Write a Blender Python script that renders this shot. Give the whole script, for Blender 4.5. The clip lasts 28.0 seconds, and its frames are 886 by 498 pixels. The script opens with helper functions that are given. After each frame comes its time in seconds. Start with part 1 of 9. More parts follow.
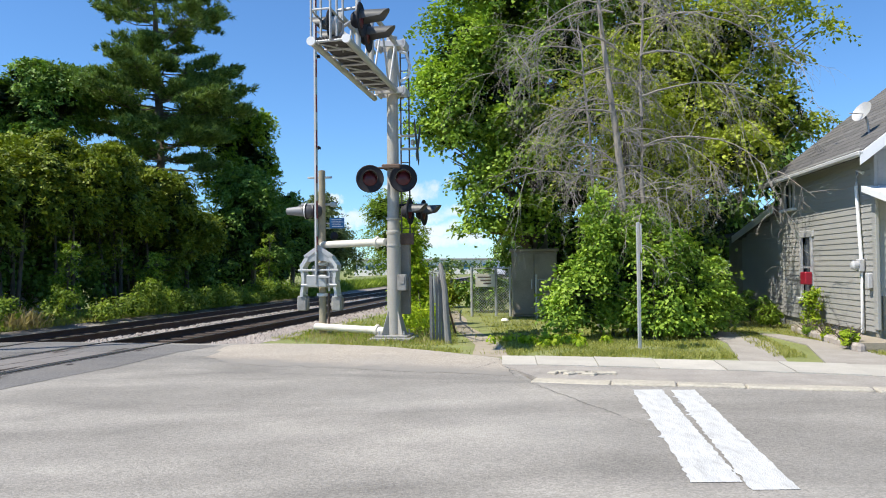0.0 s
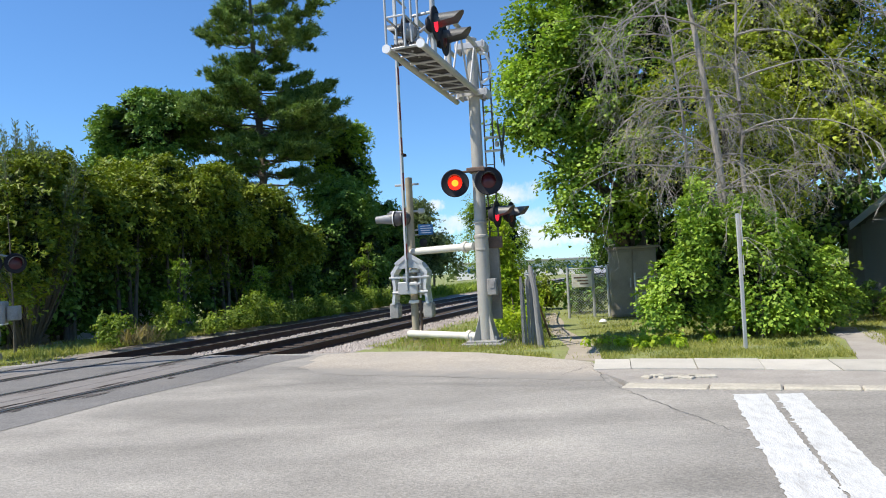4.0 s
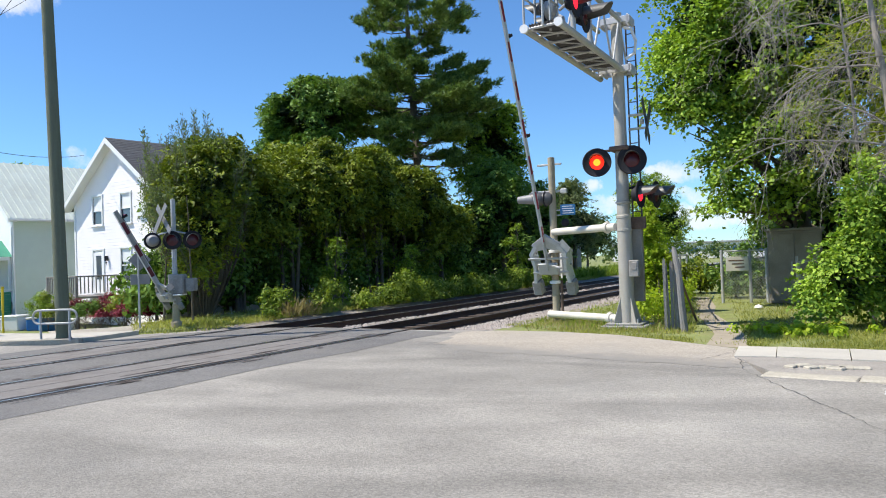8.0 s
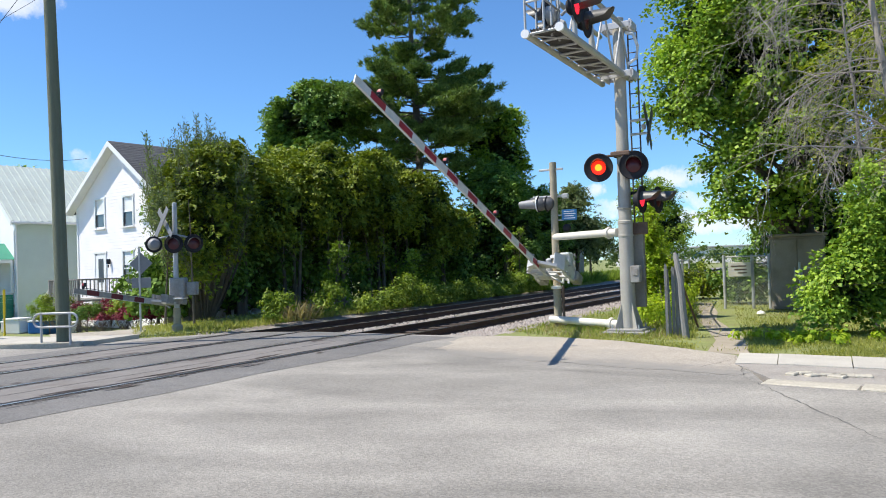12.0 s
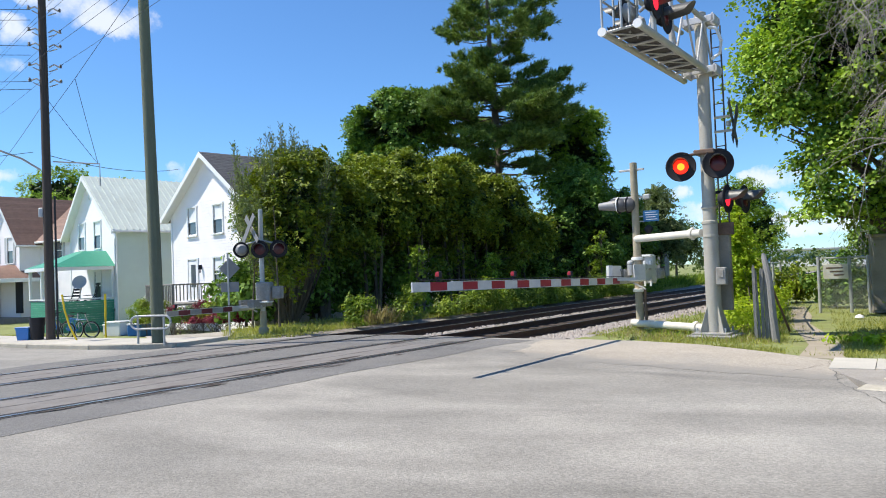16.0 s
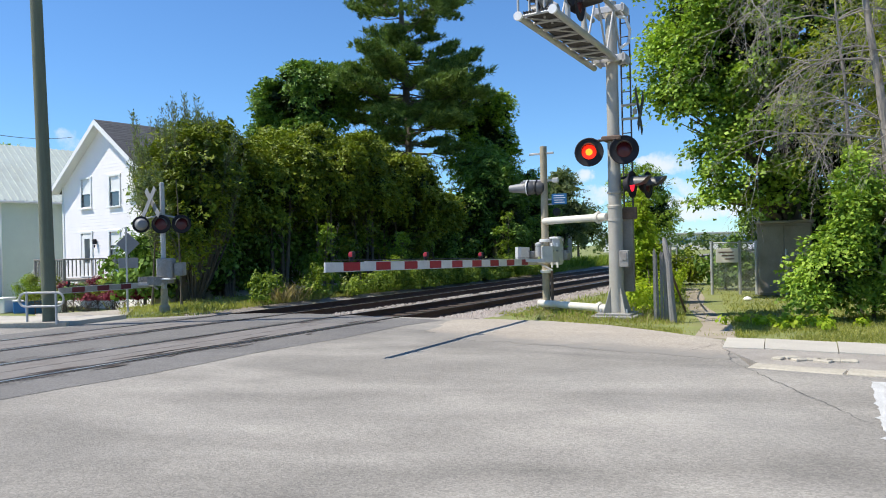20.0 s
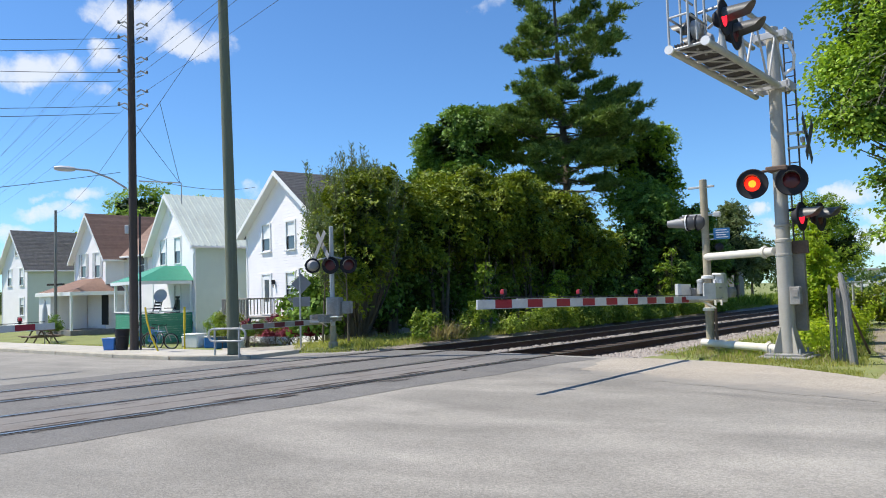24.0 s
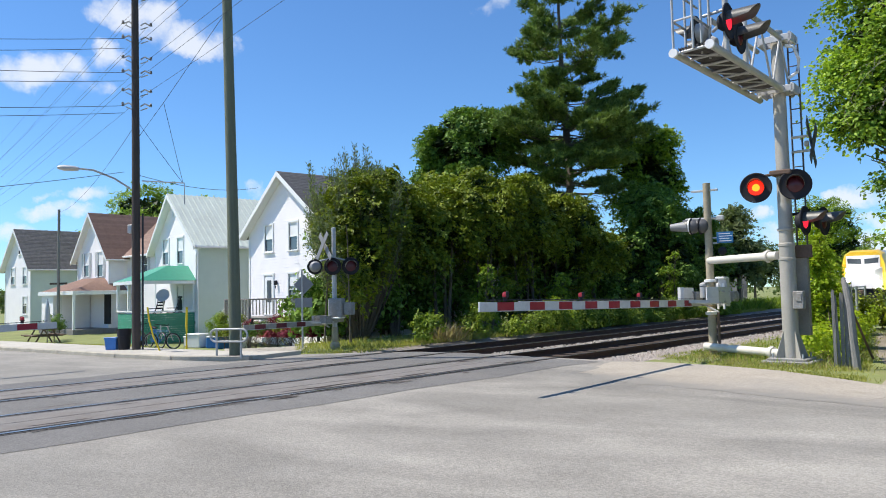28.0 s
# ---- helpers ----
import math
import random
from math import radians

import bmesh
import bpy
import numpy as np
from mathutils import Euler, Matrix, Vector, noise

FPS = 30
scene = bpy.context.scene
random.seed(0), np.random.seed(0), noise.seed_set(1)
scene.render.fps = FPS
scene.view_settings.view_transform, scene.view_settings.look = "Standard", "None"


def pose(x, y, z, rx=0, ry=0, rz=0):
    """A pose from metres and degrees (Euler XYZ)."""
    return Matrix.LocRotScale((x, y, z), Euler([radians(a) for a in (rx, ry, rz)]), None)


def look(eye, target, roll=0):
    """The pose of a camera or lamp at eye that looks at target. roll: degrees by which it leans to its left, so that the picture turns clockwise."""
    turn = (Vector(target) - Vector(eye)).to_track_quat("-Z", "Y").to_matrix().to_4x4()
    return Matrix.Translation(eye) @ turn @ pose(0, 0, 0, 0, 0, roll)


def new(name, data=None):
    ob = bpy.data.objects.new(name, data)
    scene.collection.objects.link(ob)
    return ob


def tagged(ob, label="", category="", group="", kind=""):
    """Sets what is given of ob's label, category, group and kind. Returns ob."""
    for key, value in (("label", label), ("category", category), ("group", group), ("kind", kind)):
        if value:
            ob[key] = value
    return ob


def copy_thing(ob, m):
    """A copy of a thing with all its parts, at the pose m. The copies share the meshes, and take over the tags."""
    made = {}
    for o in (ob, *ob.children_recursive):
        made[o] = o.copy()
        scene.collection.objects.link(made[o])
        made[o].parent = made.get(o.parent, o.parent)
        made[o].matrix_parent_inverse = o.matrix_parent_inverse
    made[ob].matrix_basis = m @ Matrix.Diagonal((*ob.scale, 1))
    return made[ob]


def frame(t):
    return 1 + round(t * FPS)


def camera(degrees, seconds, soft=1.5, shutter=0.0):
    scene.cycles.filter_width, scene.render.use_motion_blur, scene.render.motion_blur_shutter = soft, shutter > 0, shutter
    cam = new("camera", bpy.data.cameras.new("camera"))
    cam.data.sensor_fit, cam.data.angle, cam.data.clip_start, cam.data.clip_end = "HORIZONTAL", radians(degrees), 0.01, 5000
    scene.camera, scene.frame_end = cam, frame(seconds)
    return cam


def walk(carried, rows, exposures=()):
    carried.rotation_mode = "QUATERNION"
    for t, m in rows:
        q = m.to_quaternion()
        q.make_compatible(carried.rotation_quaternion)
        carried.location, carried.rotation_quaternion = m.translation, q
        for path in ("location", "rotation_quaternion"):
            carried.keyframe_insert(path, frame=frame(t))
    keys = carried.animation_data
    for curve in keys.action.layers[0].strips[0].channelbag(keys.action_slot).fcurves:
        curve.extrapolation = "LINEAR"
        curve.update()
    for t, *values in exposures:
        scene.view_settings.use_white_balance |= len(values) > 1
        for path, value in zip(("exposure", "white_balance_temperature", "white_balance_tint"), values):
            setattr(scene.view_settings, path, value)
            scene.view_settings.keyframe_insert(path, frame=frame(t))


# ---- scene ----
cam = camera(61.58, 28.0, soft=1.0)

# the standing camera: seconds, place, tilt, lean and turn
PATH = [
    (0.0, pose(-0.000, 0.000, 1.550, 91.41, 0.60, -0.00)),
    (0.5, pose(-0.005, -0.008, 1.566, 91.51, 0.53, 0.33)),
    (1.0, pose(-0.004, -0.004, 1.591, 91.50, 0.59, 0.37)),
    (1.5, pose(-0.019, 0.000, 1.573, 91.40, 1.09, 0.96)),
    (2.0, pose(0.008, 0.036, 1.561, 90.16, 2.45, -0.22)),
    (2.5, pose(0.060, 0.234, 1.577, 92.14, 0.17, 0.86)),
    (4.5, pose(0.430, 0.272, 1.565, 91.49, 3.19, 12.30)),
    (5.0, pose(0.574, 0.263, 1.536, 90.97, 1.09, 18.19)),
    (5.5, pose(0.647, 0.242, 1.563, 91.40, 1.84, 20.47)),
    (6.0, pose(0.683, 0.247, 1.567, 90.88, 1.96, 21.47)),
    (6.5, pose(0.691, 0.233, 1.559, 91.29, 2.48, 22.45)),
    (7.0, pose(0.710, 0.228, 1.546, 91.58, 2.70, 21.98)),
    (7.5, pose(0.720, 0.236, 1.550, 91.19, 2.48, 20.91)),
    (8.0, pose(0.668, 0.214, 1.544, 90.86, 2.08, 19.92)),
    (8.5, pose(0.674, 0.233, 1.544, 91.24, 1.63, 19.95)),
    (9.0, pose(0.705, 0.249, 1.567, 91.37, 1.46, 19.86)),
    (9.5, pose(0.710, 0.255, 1.564, 90.60, 0.92, 18.90)),
    (10.0, pose(0.706, 0.252, 1.570, 90.95, 0.79, 18.89)),
    (10.5, pose(0.704, 0.247, 1.561, 91.27, 1.04, 18.88)),
    (11.0, pose(0.728, 0.260, 1.556, 91.58, 1.25, 19.16)),
    (11.5, pose(0.706, 0.262, 1.551, 91.38, 1.41, 19.38)),
    (12.0, pose(0.703, 0.263, 1.565, 91.16, 1.87, 20.16)),
    (12.5, pose(0.709, 0.273, 1.554, 91.11, 2.26, 20.36)),
    (13.0, pose(0.714, 0.262, 1.560, 91.36, 1.96, 21.12)),
    (13.5, pose(0.712, 0.257, 1.560, 91.27, 2.15, 21.19)),
    (15.5, pose(0.771, 0.291, 1.526, 91.58, 2.29, 21.94)),
    (16.0, pose(0.772, 0.283, 1.509, 91.80, 2.16, 26.42)),
    (16.5, pose(0.772, 0.259, 1.494, 91.88, 1.69, 29.46)),
    (17.0, pose(0.769, 0.259, 1.492, 92.10, 1.43, 30.71)),
    (17.5, pose(0.766, 0.259, 1.487, 92.04, 1.27, 30.45)),
    (18.0, pose(0.755, 0.254, 1.493, 91.47, 0.77, 31.58)),
    (18.5, pose(0.757, 0.323, 1.514, 90.98, 0.64, 21.50)),
    (19.0, pose(0.762, 0.300, 1.533, 90.67, 0.28, 13.92)),
    (19.5, pose(0.698, 0.275, 1.548, 90.59, 0.42, 15.05)),
    (20.0, pose(0.663, 0.267, 1.540, 89.91, 1.30, 19.23)),
    (20.5, pose(0.696, 0.198, 1.495, 89.73, 1.09, 26.81)),
    (21.0, pose(0.822, 0.185, 1.497, 90.44, 1.57, 31.57)),
    (21.5, pose(0.890, 0.178, 1.491, 91.40, 2.09, 32.30)),
    (23.5, pose(0.887, 0.142, 1.519, 93.29, 1.79, 31.54)),
    (24.0, pose(0.900, 0.123, 1.512, 93.24, 1.65, 31.62)),
    (24.5, pose(0.893, 0.135, 1.513, 93.27, 1.61, 32.03)),
    (25.0, pose(0.890, 0.136, 1.515, 93.58, 1.42, 31.68)),
    (25.5, pose(0.889, 0.125, 1.516, 93.20, 1.30, 31.98)),
    (26.0, pose(0.893, 0.143, 1.514, 93.18, 1.25, 31.69)),
    (26.5, pose(0.888, 0.145, 1.508, 93.22, 1.10, 31.69)),
    (27.0, pose(0.879, 0.123, 1.513, 93.36, 1.33, 31.70)),
    (27.5, pose(0.893, 0.131, 1.521, 93.54, 1.31, 31.82)),
    (28.0, pose(0.895, 0.138, 1.522, 93.36, 1.26, 31.80)),
]
walk(cam, PATH, [(0.0, 0.12), (4.5, 0.10), (8.0, 0.10), (13.0, 0.13), (16.0, 0.12), (18.0, 0.03), (19.0, 0.08), (21.0, -0.03), (23.5, 0.01), (28.0, 0.01)])

# ---- light ----
SUN_TO = Vector((-0.59, -0.26, 1.0)).normalized()
sun = new("sun", bpy.data.lights.new("sun", "SUN"))
sun.data.energy, sun.data.angle, sun.data.color = 6.1, radians(0.55), (1.0, 0.94, 0.84)
sun.matrix_world = look((0, 0, 60), Vector((0, 0, 60)) - SUN_TO)

world = bpy.data.worlds.new("sky")
scene.world = world
world.use_nodes = True
wn, wl = world.node_tree.nodes, world.node_tree.links
sky = wn.new("ShaderNodeTexSky")
sky.sky_type, sky.sun_disc = "NISHITA", False
sky.sun_elevation = math.asin(SUN_TO.z)
sky.sun_rotation = math.atan2(SUN_TO.x, SUN_TO.y)
sky.altitude, sky.air_density, sky.dust_density, sky.ozone_density = 300, 1.0, 0.0, 2.0
# scattered cumulus clouds
co = wn.new("ShaderNodeTexCoord")
sep = wn.new("ShaderNodeSeparateXYZ")
wl.new(co.outputs["Generated"], sep.inputs[0])


def wmath(op, a, b=None, clamp=False):
    n = wn.new("ShaderNodeMath")
    n.operation, n.use_clamp = op, clamp
    for i, v in enumerate((a, b)):
        if v is None:
            continue
        if isinstance(v, (int, float)):
            n.inputs[i].default_value = v
        else:
            wl.new(v, n.inputs[i])
    return n.outputs[0]


fine = wn.new("ShaderNodeTexNoise")
fine.inputs["Scale"].default_value, fine.inputs["Detail"].default_value, fine.inputs["Roughness"].default_value = 17.0, 7.0, 0.62
wl.new(co.outputs["Generated"], fine.inputs["Vector"])
# single clouds: turn and height in degrees, half widths in degrees, strength
CLOUDS = [(53.5, 19.6, 3.6, 1.7, 1.0), (50.0, 18.4, 3.2, 1.5, 1.0), (56.4, 16.6, 1.9, 1.1, 0.9), (60.2, 15.2, 3.6, 1.5, 1.0), (57.0, 14.4, 1.8, 0.7, 0.8),
          (57.4, 7.5, 2.4, 0.8, 1.0), (59.4, 6.2, 2.8, 0.8, 1.0), (62.5, 4.7, 3.0, 0.8, 1.0), (45.4, 7.8, 1.9, 0.8, 0.9), (27.6, 21.2, 1.7, 0.8, 0.6),
          (2.4, 6.1, 2.2, 1.0, 1.1), (0.2, 4.3, 2.6, 0.8, 1.1), (1.5, 3.0, 4.0, 0.7, 1.1), (-0.8, 2.0, 4.5, 0.7, 1.0), (8.8, 4.9, 1.6, 0.8, 0.9), (7.6, 3.4, 2.6, 0.7, 0.9),
          (-1.5, 6.6, 1.6, 0.8, 0.9), (21.7, 5.0, 2.6, 0.8, 0.9), (15.0, 3.0, 5.0, 0.9, 0.8)]
ang = wmath("MULTIPLY", wmath("ARCTAN2", wmath("MULTIPLY", sep.outputs[0], -1.0), sep.outputs[1]), 57.2958)
ele = wmath("MULTIPLY", wmath("ARCSINE", sep.outputs[2]), 57.2958)
warp = wn.new("ShaderNodeTexNoise")
warp.inputs["Scale"].default_value, warp.inputs["Detail"].default_value, warp.inputs["Roughness"].default_value = 13.0, 8.0, 0.6
wl.new(co.outputs["Generated"], warp.inputs["Vector"])
wsep = wn.new("ShaderNodeSeparateColor")
wl.new(warp.outputs["Color"], wsep.inputs[0])
ang = wmath("ADD", ang, wmath("MULTIPLY", wmath("SUBTRACT", wsep.outputs[0], 0.5), 9.0))
ele = wmath("ADD", ele, wmath("MULTIPLY", wmath("SUBTRACT", wsep.outputs[1], 0.5), 4.5))
total = None
for cy, ce, wy, we, amount in CLOUDS:
    dx = wmath("DIVIDE", wmath("SUBTRACT", ang, cy), wy)
    dy = wmath("DIVIDE", wmath("SUBTRACT", ele, ce), we)
    d2 = wmath("ADD", wmath("MULTIPLY", dx, dx), wmath("MULTIPLY", dy, dy))
    blob = wmath("MULTIPLY", wmath("SUBTRACT", 1.0, d2, True), amount)
    total = blob if total is None else wmath("MAXIMUM", total, blob)
grain = wmath("ADD", wmath("MULTIPLY", fine.outputs[0], 2.4), -0.42)
mask = wmath("MULTIPLY", wmath("POWER", total, 0.55), grain)
ramp = wn.new("ShaderNodeMapRange")
ramp.interpolation_type = "SMOOTHSTEP"
ramp.inputs["From Min"].default_value, ramp.inputs["From Max"].default_value = 0.22, 1.0
wl.new(mask, ramp.inputs[0])
cloud_amount = wmath("MULTIPLY", ramp.outputs[0], 0.84, True)
mixed = wn.new("ShaderNodeMix")
mixed.data_type = "RGBA"
wl.new(cloud_amount, mixed.inputs["Factor"])
tint = wn.new("ShaderNodeMix")
tint.data_type, tint.blend_type = "RGBA", "MULTIPLY"
tint.inputs["Factor"].default_value = 1.0
tint.inputs["B"].default_value = (0.60, 0.90, 1.20, 1)
wl.new(sky.outputs[0], tint.inputs["A"])
wl.new(tint.outputs["Result"], mixed.inputs["A"])
mixed.inputs["B"].default_value = (6.6, 6.9, 7.4, 1)
bg = wn["Background"]
bg.inputs["Strength"].default_value = 0.138
wl.new(mixed.outputs["Result"], bg.inputs["Color"])


# ---- materials ----
def mat(name, color, rough=0.8, metal=0.0, var=0.15, scale=6.0, bump=0.2, bscale=40.0, stain=0.0, stain_color=(0.1, 0.08, 0.06), stain_scale=0.8, per=0.0, stretch=(1, 1, 1), speck=0.0, bands=0.0):
    """A surface with fine grain, broad variation, bump and, if wanted, stains of their own shape."""
    m = bpy.data.materials.new(name)
    m.use_nodes = True
    n, l = m.node_tree.nodes, m.node_tree.links
    b = n["Principled BSDF"]
    b.inputs["Roughness"].default_value, b.inputs["Metallic"].default_value = rough, metal
    tc = n.new("ShaderNodeTexCoord")
    mp = n.new("ShaderNodeMapping")
    mp.inputs["Scale"].default_value = stretch
    geo = n.new("ShaderNodeNewGeometry")
    l.new(geo.outputs["Position"] if per == 0 else tc.outputs["Object"], mp.inputs[0])
    a = n.new("ShaderNodeTexNoise")
    a.inputs["Scale"].default_value, a.inputs["Detail"].default_value = scale, 6
    l.new(mp.outputs[0], a.inputs["Vector"])
    f = n.new("ShaderNodeTexNoise")
    f.inputs["Scale"].default_value, f.inputs["Detail"].default_value = bscale, 4
    l.new(mp.outputs[0], f.inputs["Vector"])
    add = n.new("ShaderNodeMath")
    add.operation = "ADD"
    l.new(a.outputs[0], add.inputs[0])
    l.new(f.outputs[0], add.inputs[1])
    src = add.outputs[0]
    rm = n.new("ShaderNodeMapRange")
    rm.inputs["From Min"].default_value, rm.inputs["From Max"].default_value = 0.6, 1.4
    rm.inputs["To Min"].default_value, rm.inputs["To Max"].default_value = 1 - var, 1 + var
    l.new(src, rm.inputs[0])
    val = rm.outputs[0]
    if bands:
        # broad wheel-worn bands that run along the traffic's turn
        bm_ = n.new("ShaderNodeMapping")
        bm_.inputs["Rotation"].default_value = (0, 0, radians(14))
        bm_.inputs["Scale"].default_value = (0.13, 0.45, 1)
        l.new(geo.outputs["Position"], bm_.inputs[0])
        bn_ = n.new("ShaderNodeTexNoise")
        bn_.inputs["Scale"].default_value, bn_.inputs["Detail"].default_value, bn_.inputs["Roughness"].default_value = 1.0, 5.0, 0.55
        bn_.inputs["Distortion"].default_value = 1.1
        l.new(bm_.outputs[0], bn_.inputs["Vector"])
        br_ = n.new("ShaderNodeMapRange")
        br_.inputs["From Min"].default_value, br_.inputs["From Max"].default_value = 0.32, 0.68
        br_.inputs["To Min"].default_value, br_.inputs["To Max"].default_value = 1 - bands, 1 + bands
        l.new(bn_.outputs[0], br_.inputs[0])
        bq_ = n.new("ShaderNodeMath")
        bq_.operation = "MULTIPLY"
        l.new(val, bq_.inputs[0])
        l.new(br_.outputs[0], bq_.inputs[1])
        val = bq_.outputs[0]
    if speck:
        # loose pale and dark stones in the surface
        vo = n.new("ShaderNodeTexVoronoi")
        vo.inputs["Scale"].default_value = 62.0
        l.new(mp.outputs[0], vo.inputs["Vector"])
        vs_ = n.new("ShaderNodeSeparateColor")
        l.new(vo.outputs["Color"], vs_.inputs[0])
        vr = n.new("ShaderNodeMapRange")
        vr.inputs["To Min"].default_value, vr.inputs["To Max"].default_value = 1 - speck, 1 + speck
        l.new(vs_.outputs[0], vr.inputs[0])
        vm = n.new("ShaderNodeMath")
        vm.operation = "MULTIPLY"
        l.new(val, vm.inputs[0])
        l.new(vr.outputs[0], vm.inputs[1])
        val = vm.outputs[0]
    if per:
        info = n.new("ShaderNodeObjectInfo")
        pr = n.new("ShaderNodeMapRange")
        pr.inputs["To Min"].default_value, pr.inputs["To Max"].default_value = 1 - per, 1 + per
        l.new(info.outputs["Random"], pr.inputs[0])
        mm = n.new("ShaderNodeMath")
        mm.operation = "MULTIPLY"
        l.new(val, mm.inputs[0])
        l.new(pr.outputs[0], mm.inputs[1])
        val = mm.outputs[0]
    mul = n.new("ShaderNodeVectorMath")
    mul.operation = "SCALE"
    mul.inputs[0].default_value = color
    l.new(val, mul.inputs["Scale"])
    col = mul.outputs[0]
    if stain:
        s = n.new("ShaderNodeTexNoise")
        s.inputs["Scale"].default_value, s.inputs["Detail"].default_value, s.inputs["Roughness"].default_value = stain_scale, 8, 0.62
        l.new(mp.outputs[0], s.inputs["Vector"])
        sr = n.new("ShaderNodeMapRange")
        sr.inputs["From Min"].default_value, sr.inputs["From Max"].default_value, sr.inputs["To Max"].default_value = 0.5, 0.72, stain
        l.new(s.outputs[0], sr.inputs[0])
        mx = n.new("ShaderNodeMix")
        mx.data_type = "RGBA"
        mx.inputs["B"].default_value = (*stain_color, 1)
        l.new(sr.outputs[0], mx.inputs["Factor"])
        l.new(col, mx.inputs["A"])
        col = mx.outputs["Result"]
    l.new(col, b.inputs["Base Color"])
    if bump:
        bp = n.new("ShaderNodeBump")
        bp.inputs["Strength"].default_value, bp.inputs["Distance"].default_value = bump, 0.02
        l.new(f.outputs[0], bp.inputs["Height"])
        l.new(bp.outputs[0], b.inputs["Normal"])
    return m


def leaf_mat(name, dark, light, trans=0.35, rough=0.55):
    m = bpy.data.materials.new(name)
    m.use_nodes = True
    n, l = m.node_tree.nodes, m.node_tree.links
    b = n["Principled BSDF"]
    b.inputs["Roughness"].default_value = rough
    b.inputs["Specular IOR Level"].default_value = 0.22
    geo = n.new("ShaderNodeNewGeometry")
    big = n.new("ShaderNodeTexNoise")
    big.inputs["Scale"].default_value, big.inputs["Detail"].default_value = 0.7, 3
    l.new(geo.outputs["Position"], big.inputs["Vector"])
    ad = n.new("ShaderNodeMath")
    ad.operation = "MULTIPLY_ADD"
    ad.inputs[1].default_value, ad.inputs[2].default_value = 0.55, 0.0
    l.new(geo.outputs["Random Per Island"], ad.inputs[0])
    ad2 = n.new("ShaderNodeMath")
    ad2.operation = "MULTIPLY_ADD"
    ad2.inputs[1].default_value = 0.9
    l.new(big.outputs[0], ad2.inputs[0])
    l.new(ad.outputs[0], ad2.inputs[2])
    sh = n.new("ShaderNodeMapRange")
    sh.inputs["From Min"].default_value, sh.inputs["From Max"].default_value = 0.38, 1.08
    l.new(ad2.outputs[0], sh.inputs[0])
    mx = n.new("ShaderNodeMix")
    mx.data_type = "RGBA"
    mx.inputs["A"].default_value, mx.inputs["B"].default_value = (*dark, 1), (*light, 1)
    l.new(sh.outputs[0], mx.inputs["Factor"])
    l.new(mx.outputs["Result"], b.inputs["Base Color"])
    tr = n.new("ShaderNodeBsdfTranslucent")
    warm = n.new("ShaderNodeMix")
    warm.data_type, warm.blend_type = "RGBA", "MULTIPLY"
    warm.inputs["Factor"].default_value = 1.0
    warm.inputs["B"].default_value = (1.25, 1.3, 0.55, 1)
    l.new(mx.outputs["Result"], warm.inputs["A"])
    l.new(warm.outputs["Result"], tr.inputs["Color"])
    ms = n.new("ShaderNodeMixShader")
    ms.inputs[0].default_value = trans
    l.new(b.outputs[0], ms.inputs[1])
    l.new(tr.outputs[0], ms.inputs[2])
    l.new(ms.outputs[0], n["Material Output"].inputs["Surface"])
    return m


def glow_mat(name, color, strength, base=(0.2, 0.01, 0.01)):
    m = bpy.data.materials.new(name)
    m.use_nodes = True
    b = m.node_tree.nodes["Principled BSDF"]
    b.inputs["Base Color"].default_value = (*base, 1)
    b.inputs["Emission Color"].default_value = (*color, 1)
    b.inputs["Emission Strength"].default_value = strength
    return m


def glass_mat(name, color=(0.03, 0.04, 0.05), rough=0.04):
    m = bpy.data.materials.new(name)
    m.use_nodes = True
    b = m.node_tree.nodes["Principled BSDF"]
    b.inputs["Base Color"].default_value = (*color, 1)
    b.inputs["Roughness"].default_value = rough
    b.inputs["Specular IOR Level"].default_value = 0.9
    return m


